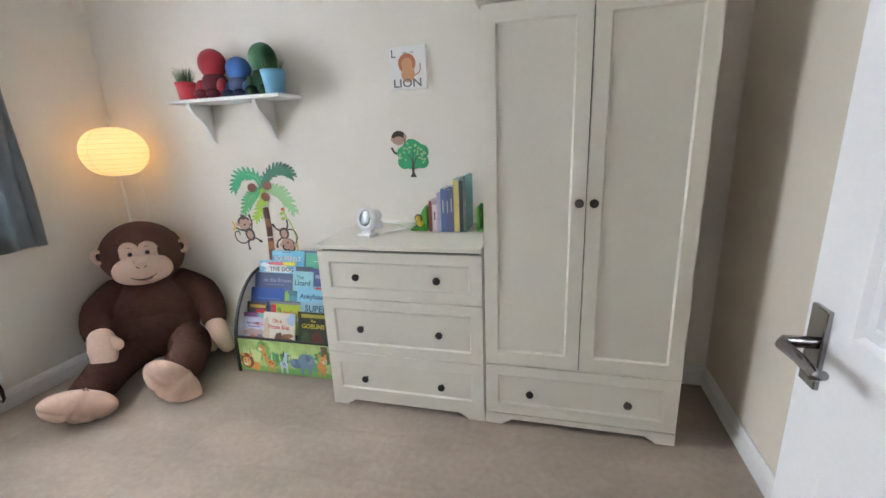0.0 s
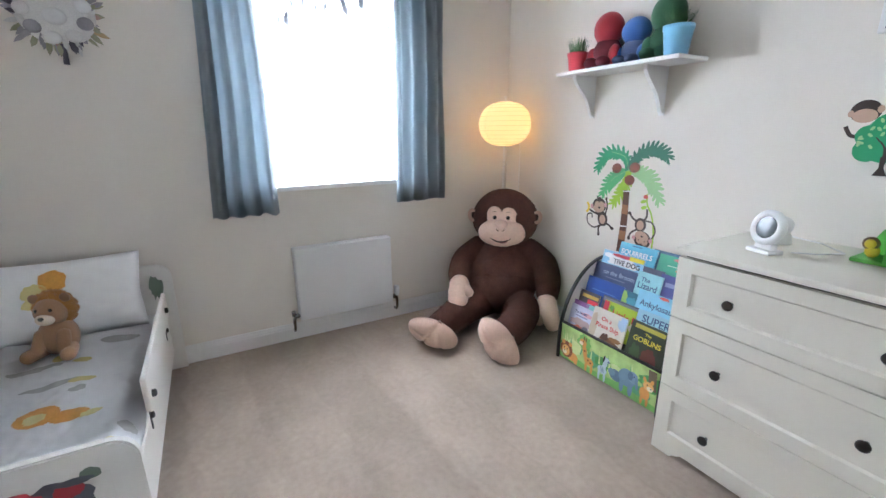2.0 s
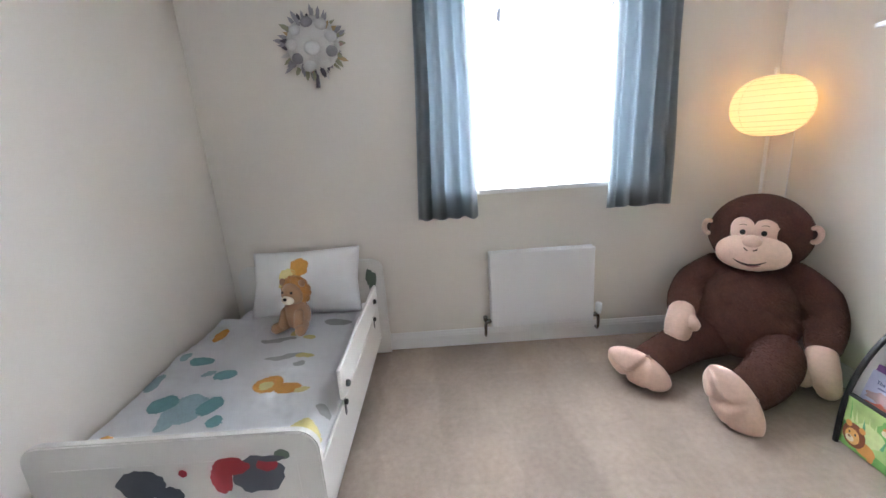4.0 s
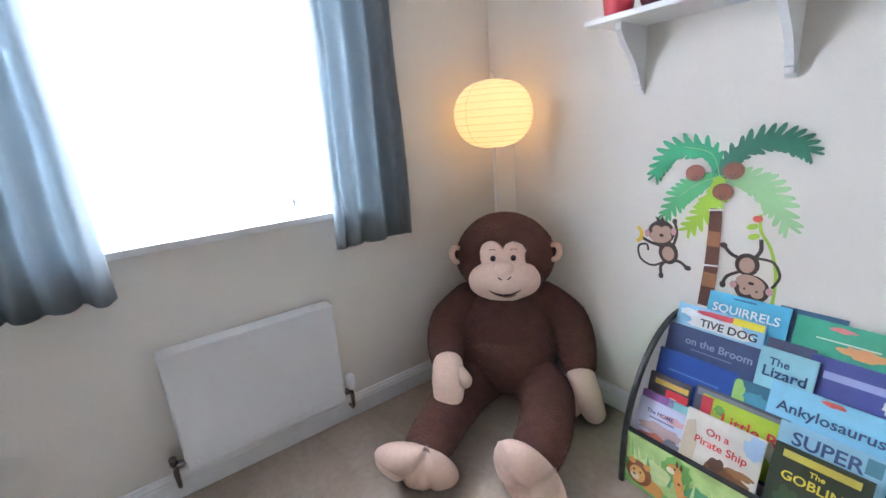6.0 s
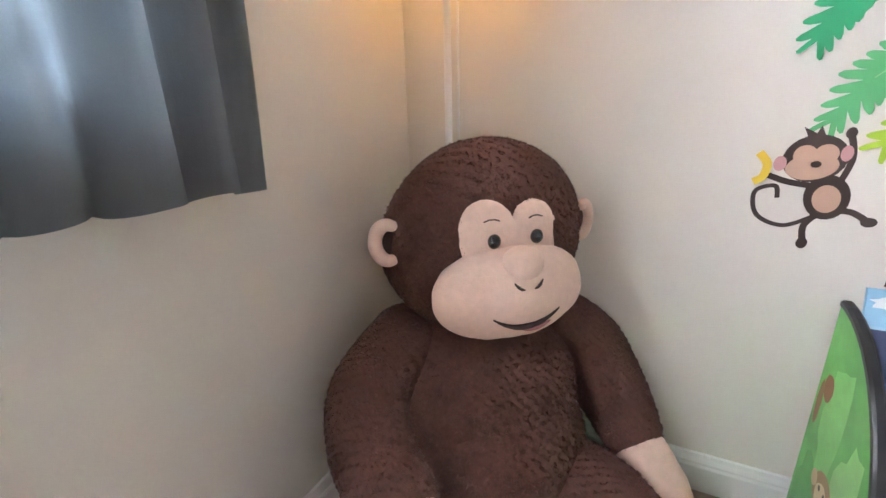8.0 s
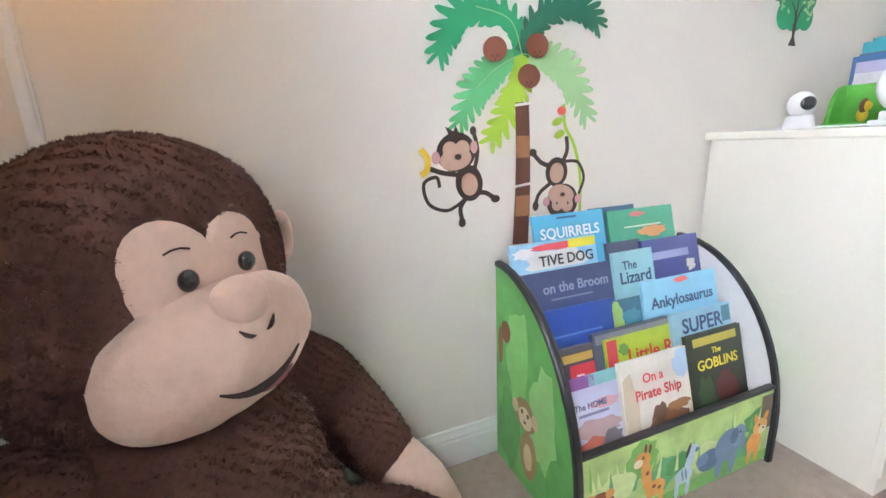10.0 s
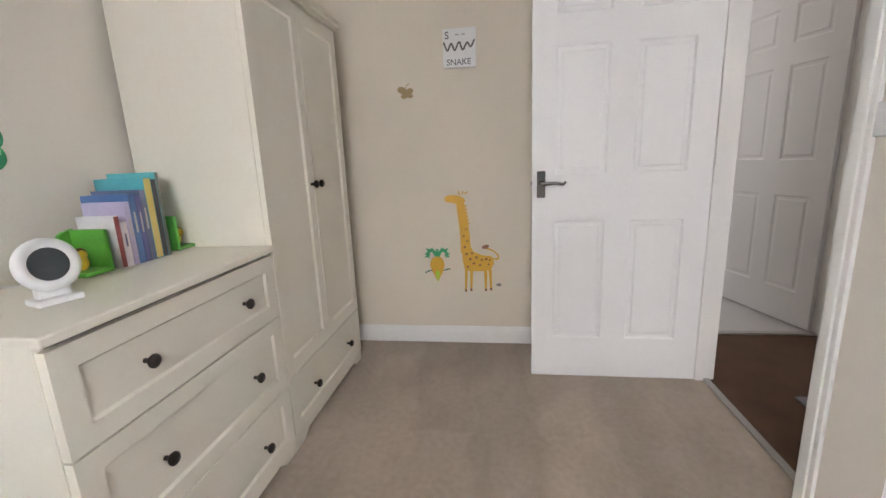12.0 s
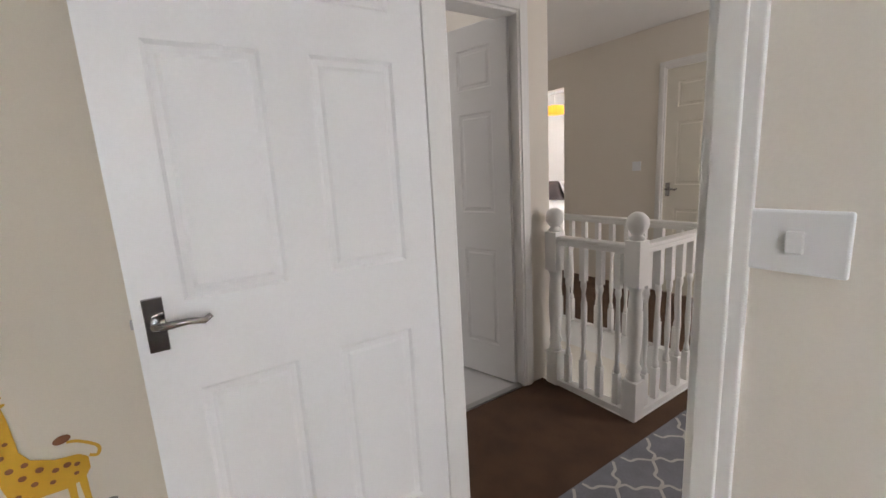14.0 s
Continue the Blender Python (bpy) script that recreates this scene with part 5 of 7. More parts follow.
def racked(tier, x, w, h, col, label, dy=0.0, lift=0.0, roll=0.0, **k):
    y, z = TIERS[tier]
    return book("picture_book", pose(inner0 + x, y - 0.008 + dy, z + lift + 0.001, -LEAN, roll, 0), w, h, 0.009, col, label, **k)


NAVY, ROYAL = (0.06, 0.08, 0.17), (0.03, 0.08, 0.32)
racked(4, 0.085, 0.215, 0.225, (0.10, 0.42, 0.62), "bright blue picture book standing tall at the back", dy=0.012, title=[("SQUIRRELS", 0.016, 0.165, 0.05, INKW, 0.18)], bars=[(0.07, 0.212, 0.13, 0.217, (0.04, 0.12, 0.25))])
racked(4, 0.005, 0.25, 0.165, (0.32, 0.60, 0.78), "light blue picture book with red and white dog picture", title=[("TIVE DOG", 0.075, 0.105, 0.036, INKK, 0.16)], patches=[(0.04, 0.14, 0.035, 0.014, (0.85, 0.88, 0.9)), (0.13, 0.115, 0.085, 0.028, (0.82, 0.82, 0.8)), (0.12, 0.15, 0.07, 0.01, (0.65, 0.08, 0.1))], bars=[(0.165, 0.14, 0.248, 0.162, (0.8, 0.7, 0.05)), (0.0, 0.075, 0.2, 0.098, (0.4, 0.66, 0.8))])
racked(4, 0.315, 0.23, 0.215, (0.07, 0.36, 0.22), "green hardback picture book", dy=0.012, patches=[(0.1, 0.2, 0.03, 0.007, (0.7, 0.2, 0.2)), (0.15, 0.15, 0.05, 0.015, (0.65, 0.3, 0.12))], bars=[(0.05, 0.165, 0.18, 0.169, (0.6, 0.7, 0.55))])
racked(4, 0.27, 0.15, 0.225, (0.05, 0.11, 0.20), "dark navy card-covered picture book", dy=0.024)
racked(3, 0.0, 0.275, 0.17, NAVY, "dark slate navy picture book", title=[("on the Broom", 0.06, 0.118, 0.03, mat("pale_slate_ink", (0.30, 0.33, 0.45), 0.5), 0.19)], bars=[(0.08, 0.1, 0.2, 0.104, (0.2, 0.22, 0.3))])
racked(3, 0.265, 0.13, 0.19, (0.33, 0.62, 0.66), "pale teal picture book with dark lettering", dy=-0.011, title=[("The", 0.025, 0.145, 0.03, INKB, None), ("Lizard", 0.015, 0.11, 0.034, INKB, 0.1)])
racked(3, 0.375, 0.2, 0.205, (0.07, 0.08, 0.25), "indigo picture book with a moon", patches=[(0.165, 0.125, 0.016, 0.017, (0.75, 0.72, 0.6))], bars=[(0.03, 0.15, 0.16, 0.17, (0.32, 0.34, 0.55))])
racked(3, 0.27, 0.11, 0.21, (0.09, 0.10, 0.16), "dark blue card-covered picture book", dy=0.01)
racked(2, 0.0, 0.23, 0.165, ROYAL, "royal blue hardback picture book", bars=[(0.04, 0.1, 0.19, 0.105, (0.1, 0.2, 0.5))])
racked(2, 0.225, 0.1, 0.155, (0.05, 0.16, 0.22), "deep teal picture book", patches=[(0.015, 0.1, 0.018, 0.05, (0.35, 0.55, 0.15)), (0.06, 0.1, 0.03, 0.03, (0.08, 0.28, 0.38))])
racked(2, 0.315, 0.255, 0.19, (0.28, 0.60, 0.76), "sky blue picture book with navy title lettering", dy=-0.011, title=[("Ankylosaurus", 0.02, 0.12, 0.04, INKB, 0.215)], patches=[(0.13, 0.18, 0.025, 0.007, (0.75, 0.12, 0.1))])
racked(1, 0.0, 0.13, 0.175, (0.09, 0.08, 0.09), "dark picture book with a red front patch", bars=[(0.06, 0.02, 0.128, 0.135, (0.65, 0.05, 0.07)), (0.02, 0.142, 0.125, 0.16, (0.55, 0.38, 0.08))], title=[("The", 0.075, 0.095, 0.026, INKW, None), ("Gl", 0.08, 0.06, 0.04, INKW, None)])
racked(1, 0.14, 0.235, 0.185, (0.10, 0.11, 0.16), "navy and grey picture book", dy=0.011, bars=[(0.005, 0.158, 0.23, 0.18, (0.24, 0.24, 0.26))])
racked(1, 0.165, 0.21, 0.17, (0.45, 0.58, 0.05), "lime green picture book with red title lettering", title=[("Little R", 0.06, 0.105, 0.045, INKR, 0.14)], patches=[(0.05, 0.14, 0.015, 0.015, (0.15, 0.35, 0.08)), (0.19, 0.09, 0.025, 0.03, (0.75, 0.7, 0.6))], bars=[(0.0, 0.0, 0.03, 0.168, (0.62, 0.06, 0.08))])
racked(1, 0.36, 0.205, 0.195, (0.36, 0.60, 0.70), "pale blue picture book with dark capitals", dy=-0.011, title=[("SUPER", 0.03, 0.145, 0.036, INKB, 0.14)], bars=[(0.17, 0.15, 0.2, 0.19, (0.1, 0.25, 0.3))])
racked(0, 0.0, 0.1, 0.205, (0.28, 0.12, 0.35), "purple card-covered picture book", dy=0.011)
racked(0, 0.085, 0.15, 0.205, (0.25, 0.58, 0.58), "turquoise card-covered picture book", dy=0.011)
racked(0, 0.0, 0.165, 0.185, (0.62, 0.63, 0.78), "lavender picture book with a busy red street scene", patches=[(0.08, 0.1, 0.07, 0.02, (0.5, 0.35, 0.35)), (0.07, 0.055, 0.06, 0.03, (0.55, 0.15, 0.1)), (0.12, 0.06, 0.03, 0.03, (0.2, 0.18, 0.22)), (0.11, 0.15, 0.04, 0.012, (0.7, 0.4, 0.45))], title=[("The HOME", 0.03, 0.146, 0.02, INKB, 0.085)], bars=[(0.04, 0.13, 0.12, 0.136, (0.25, 0.25, 0.4))])
racked(0, 0.15, 0.2, 0.225, (0.75, 0.72, 0.64), "cream picture book with red title and brown ship", dy=-0.011, title=[("On a", 0.06, 0.17, 0.034, INKR, 0.06), ("Pirate Ship", 0.035, 0.135, 0.04, INKR, 0.135)], patches=[(0.18, 0.19, 0.025, 0.035, (0.45, 0.62, 0.78)), (0.12, 0.07, 0.06, 0.03, (0.20, 0.09, 0.04)), (0.1, 0.095, 0.022, 0.02, (0.12, 0.06, 0.04)), (0.16, 0.1, 0.035, 0.012, (0.3, 0.15, 0.06)), (0.02, 0.09, 0.022, 0.1, (0.62, 0.52, 0.38))])
racked(0, 0.365, 0.19, 0.235, (0.035, 0.045, 0.03), "dark green picture book with yellow title lettering", title=[("The", 0.078, 0.182, 0.02, INKY, None), ("GOBLINS", 0.026, 0.148, 0.036, INKY, 0.138)], bars=[(0.02, 0.205, 0.17, 0.225, (0.45, 0.38, 0.06))], patches=[(0.12, 0.09, 0.04, 0.04, (0.12, 0.03, 0.03)), (0.05, 0.08, 0.03, 0.05, (0.05, 0.09, 0.04))])

# Wall shelf on shaped brackets, with plants and soft toys
SX0, SX1, SZ = -1.60, -0.912, 1.503
shelf = thing("wall_shelf", pose(0, 0, 0), "white wooden wall shelf on two shaped brackets", "shelf")
part("board", boxes((SX0, 2.02, SZ - 0.018, SX1, Nn, SZ), bevel=0.004), WHITE, shelf)


def bracket_outline(h, d):
    """A corbel: full under the board, an ogee waist, a small foot at the wall."""
    pts = [(0, 0), (0, -h), (0.018, -h), (0.022, -h + 0.014), (0.028, -h + 0.018)]
    for k in range(13):
        t = k / 12
        pts.append((0.03 + (d - 0.03) * (0.62 * t ** 0.9 + 0.38 * (0.5 - 0.5 * math.cos(math.pi * max(0.0, min(1.0, (t - 0.25) / 0.75))))), -h + 0.03 + (h - 0.052) * t))
    pts += [(d + 0.004, -0.02), (d + 0.004, 0)]
    return pts


def bracket(parent, x, y, z, rz, h=0.2, d=0.15):
    bm = prism([(-px, pz) for px, pz in bracket_outline(h, d)], 0.02)
    b = part("bracket", bm, WHITE, parent, "", pose(x, y, z, 0, 0, rz))
    part("wall_plate", boxes((-0.006, -0.004, -h - 0.012, -0.0, 0.024, -h + 0.02)), WHITE, b)


for bx in (-1.49, -1.075):
    bracket(shelf, bx - 0.01, Nn - 0.001, SZ - 0.018, 90)

GRASS = mat("dark_green_artificial_grass", (0.05, 0.13, 0.045), 0.7, vary=0.3, grain=40)
PLUSHRED = mat("red_knit_plush", (0.33, 0.02, 0.03), 0.9, vary=0.15, grain=300, bump=0.3, sheen=0.2)
PLUSHBLUE = mat("blue_plush", (0.05, 0.14, 0.4), 0.9, vary=0.15, grain=300, bump=0.3, sheen=0.2)
PLUSHGREEN = mat("dark_green_plush", (0.02, 0.09, 0.035), 0.9, vary=0.2, grain=300, bump=0.3, sheen=0.2)


def pot_plant(x, y, r, h, col, label, seed):
    p = thing("potted_plant", pose(x, y, SZ), label, "potted plant", "plants on the shelf")
    part("pot", lathe([(r * 0.74, 0), (r * 0.78, 0.004), (r * 0.97, h * 0.82), (r * 1.02, h * 0.84), (r * 1.04, h), (r * 0.96, h), (r * 0.92, h * 0.9)], 28), mat("enamel_pot", col, 0.35, vary=0.04), p)
    rnd = random.Random(seed)
    bm = bmesh.new()
    for _ in range(170):
        a, rr = rnd.uniform(0, 6.283), r * 0.85 * math.sqrt(rnd.random())
        b = Vector((rr * math.cos(a), rr * math.sin(a), h * 0.88))
        out = Vector((math.cos(a), math.sin(a), 0)) * (rr / r) * rnd.uniform(0.02, 0.05)
        ht = rnd.uniform(0.05, 0.085)
        s = Vector((-math.sin(a), math.cos(a), 0)) * 0.0016
        pts = [b + out * t * t + Vector((0, 0, ht * t)) for t in (0, 0.4, 0.75, 1)]
        vs = [(bm.verts.new(q - s * (1 - i * 0.28)), bm.verts.new(q + s * (1 - i * 0.28))) for i, q in enumerate(pts)]
        for c, d in zip(vs, vs[1:]):
            bm.faces.new((c[0], c[1], d[1], d[0]))
    part("grass", bm, GRASS, p, "tuft of fine artificial grass")
    return p


def shelf_toy(x, y, mt, mt2, h, label, seed, w=0.075):
    """A seated soft toy kept as a plain rounded shape."""
    bm = bmesh.new()
    ball(bm, (0, 0, h * 0.28), (w * 0.95, w * 0.8, h * 0.3), None, 1)
    ball(bm, (0, 0, h * 0.7), (w, w * 0.85, h * 0.3), None, 0)
    for s in (-1, 1):
        ball(bm, (s * w * 0.9, -w * 0.35, h * 0.2), (w * 0.4, w * 0.4, h * 0.2), None, 0, 16, 12)
        ball(bm, (s * w * 0.5, -w * 0.9, h * 0.1), (w * 0.4, w * 0.55, h * 0.1), None, 1, 16, 12)
    for v in bm.verts:
        v.co.z = max(v.co.z, 0.001)
    ob = new("plush_toy", mesh("plush_toy", bm, mt, mt2))
    ob.matrix_basis = pose(x, y, SZ)
    return tagged(ob, label, "plush toy", "soft toys on the shelf")


pot_plant(-1.535, 2.105, 0.052, 0.095, (0.55, 0.05, 0.07), "red pot of artificial grass on the shelf", 1)
shelf_toy(-1.365, 2.13, PLUSHRED, mat("maroon_plush", (0.12, 0.015, 0.025), 0.9, vary=0.2, grain=300), 0.255, "rounded red plush toy seated on the shelf", 1)
shelf_toy(-1.215, 2.14, PLUSHBLUE, mat("navy_plush", (0.06, 0.08, 0.15), 0.9, vary=0.2, grain=300), 0.205, "rounded blue plush toy seated on the shelf", 2, 0.068)
shelf_toy(-1.065, 2.145, PLUSHGREEN, mat("bottle_green_plush", (0.02, 0.07, 0.03), 0.9, vary=0.2, grain=300), 0.262, "rounded dark green plush toy seated on the shelf", 3, 0.074)
pot_plant(-0.972, 2.085, 0.058, 0.115, (0.22, 0.52, 0.75), "light blue pot of artificial grass on the shelf", 2)


# Vinyl wall stickers
def ellipse(cx, cz, rx, rz, rot=0.0, n=24):
    c, s = math.cos(radians(rot)), math.sin(radians(rot))
    return [(cx + rx * math.cos(a) * c - rz * math.sin(a) * s, cz + rx * math.cos(a) * s + rz * math.sin(a) * c) for a in [2 * math.pi * k / n for k in range(n)]]


def curve2(pts, n=10):
    P = [Vector(p) for p in pts]
    out = []
    for i in range(len(P) - 1):
        a, b, c, d = P[max(i - 1, 0)], P[i], P[i + 1], P[min(i + 2, len(P) - 1)]
        for k in range(n):
            t = k / n
            out.append(0.5 * ((2 * b) + (c - a) * t + (2 * a - 5 * b + 4 * c - d) * t * t + (3 * b - a - 3 * c + d) * t * t * t))
    out.append(P[-1])
    return out


def ribbon(bm, pts, w, y=0.0, n=8):
    """A flat stroke along points; w is a width or one for each end."""
    c = curve2(pts, n)
    rows = []
    for i, p in enumerate(c):
        d = (c[min(i + 1, len(c) - 1)] - c[max(i - 1, 0)]).normalized()
        t = i / (len(c) - 1)
        h = (w if not isinstance(w, tuple) else w[0] * (1 - t) + w[1] * t) / 2
        rows.append((bm.verts.new((p.x - d.y * h, y, p.y + d.x * h)), bm.verts.new((p.x + d.y * h, y, p.y - d.x * h))))
    for a, b in zip(rows, rows[1:]):
        bm.faces.new((a[0], a[1], b[1], b[0]))
    return bm


class Sticker:
    """A sticker on a wall: parts are flat shapes stacked in thin layers."""

    def __init__(self, name, m, label):
        self.ob, self.layer = thing(name, m, label, "wall sticker"), 0

    def add(self, name, material, outlines=(), strokes=()):
        if name in ("ear", "mane", "hoof", "spot") and len(outlines) > 1:
            for o in outlines:
                self.add(name, material, [o])
            return
        self.layer += 1
        bm = bmesh.new()
        for i, o in enumerate(outlines):
            flat(bm, o, -0.000015 * i)
        for i, (pts, w) in enumerate(strokes):
            ribbon(bm, pts, w, 0.00004 + 0.00003 * i)
        part(name, bm, material, self.ob, "", pose(0, -0.0004 - 0.0006 * self.layer, 0))


def vinyl(name, col, vary=0.06):
    return mat(name, col, 0.55, vary=vary, grain=30, patch=12)


V_DG, V_G, V_MG, V_LG, V_LIME = vinyl("vinyl_dark_green", (0.015, 0.13, 0.07)), vinyl("vinyl_green", (0.02, 0.30, 0.12)), vinyl("vinyl_mid_green", (0.10, 0.42, 0.16)), vinyl("vinyl_light_green", (0.33, 0.55, 0.25)), vinyl("vinyl_lime", (0.36, 0.55, 0.04))
V_BR, V_DB, V_TAN, V_NUT, V_BARK = vinyl("vinyl_dark_brown", (0.045, 0.025, 0.02)), vinyl("vinyl_trunk_brown", (0.10, 0.035, 0.02)), vinyl("vinyl_tan", (0.52, 0.33, 0.24)), vinyl("vinyl_coconut", (0.20, 0.06, 0.03)), vinyl("vinyl_bark", (0.32, 0.14, 0.06))
V_YEL, V_PINK, V_REDV, V_AMB, V_SPOT = vinyl("vinyl_yellow", (0.75, 0.52, 0.05)), vinyl("vinyl_pink", (0.62, 0.33, 0.33)), vinyl("vinyl_red", (0.6, 0.08, 0.05)), vinyl("vinyl_giraffe_yellow", (0.62, 0.34, 0.025)), vinyl("vinyl_giraffe_spot", (0.22, 0.08, 0.03))


def frond(pts, width, leaflets, seed):
    """A palm leaf: rounded leaflets on both sides of a bent rib, shrinking to the tip; a list of outlines."""
    c = curve2(pts, 16)
    rnd = random.Random(seed)
    n = len(c) - 1
    at = lambda f: c[min(n, max(0, int(round(f * n))))]
    rib = []
    for i in range(0, n + 1, 2):
        d = (c[min(i + 2, n)] - c[max(i - 2, 0)]).normalized()
        rib.append((c[i], Vector((-d.y, d.x)) * width * 0.4 * (1 - 0.75 * i / n)))
    out = [[tuple(p + q) for p, q in rib] + [tuple(p - q) for p, q in reversed(rib)]]
    for k in range(leaflets):
        f0, f1 = k / leaflets, (k + 1.35) / leaflets
        p0, p1 = at(f0), at(f1)
        d = (at(f1 + 0.05) - at(f0 - 0.05)).normalized()
        for s in (1, -1):
            nrm = Vector((-d.y, d.x)) * s
            w = width * (math.sin(math.pi * (0.14 + 0.82 * f0)) ** 0.7) * rnd.uniform(0.8, 0.98)
            tip = (p0 + p1) / 2 + nrm * w * 0.88 + d * width * 0.55
            side = d * width * 0.125
            mid = (p0 + p1) / 2 + nrm * w * 0.62 + d * width * 0.42
            out.append([tuple(p0), tuple(p1), tuple(mid + side * 1.5), tuple(tip + side * 0.85), tuple(tip + nrm * width * 0.06 + d * width * 0.05), tuple(tip - side * 0.85), tuple(mid - side * 1.5)])
    return out


NM = pose(0, Nn, 0)
palm = Sticker("palm_tree_sticker", NM, "colourful palm tree wall sticker with coconuts")
PC = (-1.238, 1.008)
palm.add("frond", V_LG, frond([PC, (-1.16, 0.998), (-1.098, 0.958), (-1.048, 0.872)], 0.056, 13, 1))
palm.add("frond", V_MG, frond([PC, (-1.3, 0.978), (-1.352, 0.935), (-1.395, 0.862)], 0.05, 12, 2))
palm.add("frond", V_LIME, frond([PC, (-1.243, 0.95), (-1.268, 0.892), (-1.318, 0.822)], 0.05, 10, 3))
palm.add("frond", V_G, frond([PC, (-1.268, 1.075), (-1.35, 1.096), (-1.41, 1.06), (-1.44, 0.998)], 0.052, 13, 4))
palm.add("frond", V_DG, frond([PC, (-1.195, 1.08), (-1.125, 1.114), (-1.068, 1.11), (-1.028, 1.08)], 0.05, 14, 5))
palm.add("rib", V_LG, (), [([PC, (-1.268, 1.075), (-1.35, 1.096)], 0.0025), ([PC, (-1.3, 0.978), (-1.352, 0.935)], 0.002), ([PC, (-1.16, 0.998), (-1.098, 0.958)], 0.002)])
trunk = [(-1.237, 0.905), (-1.234, 0.80), (-1.234, 0.70), (-1.24, 0.57)]
palm.add("trunk", V_DB, (), [(trunk, (0.036, 0.045))])
for z, w in ((0.83, 0.038), (0.69, 0.041)):
    xc = -1.234
    palm.add("trunk_band", V_BARK, (), [([(xc, z), (xc - 0.001, z - 0.05)], w)])
for z in (0.90, 0.715):
    palm.add("trunk_line", INKW, (), [([(-1.257, z - 0.002), (-1.213, z + 0.003)], 0.006)])
for x, z, r in ((-1.308, 1.014, 15), (-1.2, 1.025, 10), (-1.222, 0.96, 0)):
    palm.add("coconut", V_NUT, [ellipse(x, z, 0.030, 0.026, r)])
    palm.add("coconut_eye", V_BR, [ellipse(x + dx, z - 0.014 + dz, 0.003, 0.003, 0, 10) for dx, dz in ((-0.006, 0), (0.006, 0.001), (0, -0.006))])

mk = Sticker("monkey_sticker", NM, "cartoon brown monkey wall sticker holding a banana")
mk.add("limb", V_BR, [ellipse(-1.395, 0.64, 0.009, 0.011), ellipse(-1.307, 0.688, 0.012, 0.009), ellipse(-1.362, 0.845, 0.008, 0.01)], [([(-1.38, 0.70), (-1.398, 0.675), (-1.395, 0.645)], 0.011), ([(-1.36, 0.705), (-1.335, 0.705), (-1.31, 0.69)], 0.011), ([(-1.365, 0.745), (-1.352, 0.80), (-1.362, 0.845)], 0.01), ([(-1.40, 0.75), (-1.44, 0.757), (-1.475, 0.77)], 0.011)])
mk.add("tail", V_BR, (), [([(-1.385, 0.695), (-1.43, 0.672), (-1.475, 0.69), (-1.485, 0.735), (-1.455, 0.748), (-1.448, 0.725)], 0.008)])
mk.add("body", V_BR, [ellipse(-1.375, 0.73, 0.034, 0.042, 12), ellipse(-1.405, 0.80, 0.048, 0.043, 8), [(-1.42, 0.835), (-1.43, 0.856), (-1.41, 0.845), (-1.405, 0.858), (-1.395, 0.838)]])
mk.add("face", V_TAN, [ellipse(-1.375, 0.727, 0.021, 0.026, 12), ellipse(-1.407, 0.785, 0.039, 0.024, 8), ellipse(-1.42, 0.806, 0.018, 0.018), ellipse(-1.39, 0.808, 0.018, 0.018)])
mk.add("ear", V_PINK, [ellipse(-1.455, 0.79, 0.010, 0.014), ellipse(-1.362, 0.81, 0.009, 0.014)])
mk.add("nose", V_BR, [ellipse(-1.402, 0.79, 0.008, 0.006)])
mk.add("banana", V_YEL, (), [([(-1.49, 0.81), (-1.475, 0.79), (-1.478, 0.765), (-1.492, 0.755)], 0.014)])

hm = Sticker("monkey_sticker", NM, "cartoon monkey wall sticker hanging upside down from a vine")
hm.add("vine", V_LIME, [ellipse(-1.135, 0.86, 0.016, 0.009, 20), ellipse(-1.128, 0.83, 0.016, 0.009, 20)], [([(-1.118, 0.90), (-1.112, 0.85), (-1.082, 0.80), (-1.06, 0.72), (-1.058, 0.62)], 0.009)])
hm.add("flower", V_REDV, [ellipse(-1.124, 0.885, 0.013, 0.01)])
hm.add("limb", V_BR, [ellipse(-1.205, 0.79, 0.011, 0.009), ellipse(-1.195, 0.66, 0.009, 0.012)], [([(-1.15, 0.755), (-1.18, 0.765), (-1.205, 0.79)], 0.011), ([(-1.12, 0.76), (-1.105, 0.79), (-1.108, 0.825)], 0.011), ([(-1.15, 0.715), (-1.185, 0.69), (-1.196, 0.66)], 0.01), ([(-1.11, 0.765), (-1.07, 0.76), (-1.05, 0.72), (-1.065, 0.68)], 0.008)])
hm.add("body", V_BR, [ellipse(-1.135, 0.74, 0.033, 0.036), ellipse(-1.115, 0.665, 0.048, 0.045, -12)])
hm.add("face", V_TAN, [ellipse(-1.135, 0.738, 0.021, 0.025), ellipse(-1.12, 0.682, 0.040, 0.026, -12), ellipse(-1.13, 0.66, 0.018, 0.018), ellipse(-1.10, 0.655, 0.018, 0.018)])
hm.add("ear", V_PINK, [ellipse(-1.165, 0.668, 0.010, 0.012), ellipse(-1.068, 0.668, 0.010, 0.012)])
hm.add("nose", V_BR, [ellipse(-1.117, 0.683, 0.008, 0.005), ellipse(-1.133, 0.662, 0.003, 0.004, 0, 10), ellipse(-1.10, 0.66, 0.003, 0.004, 0, 10)])

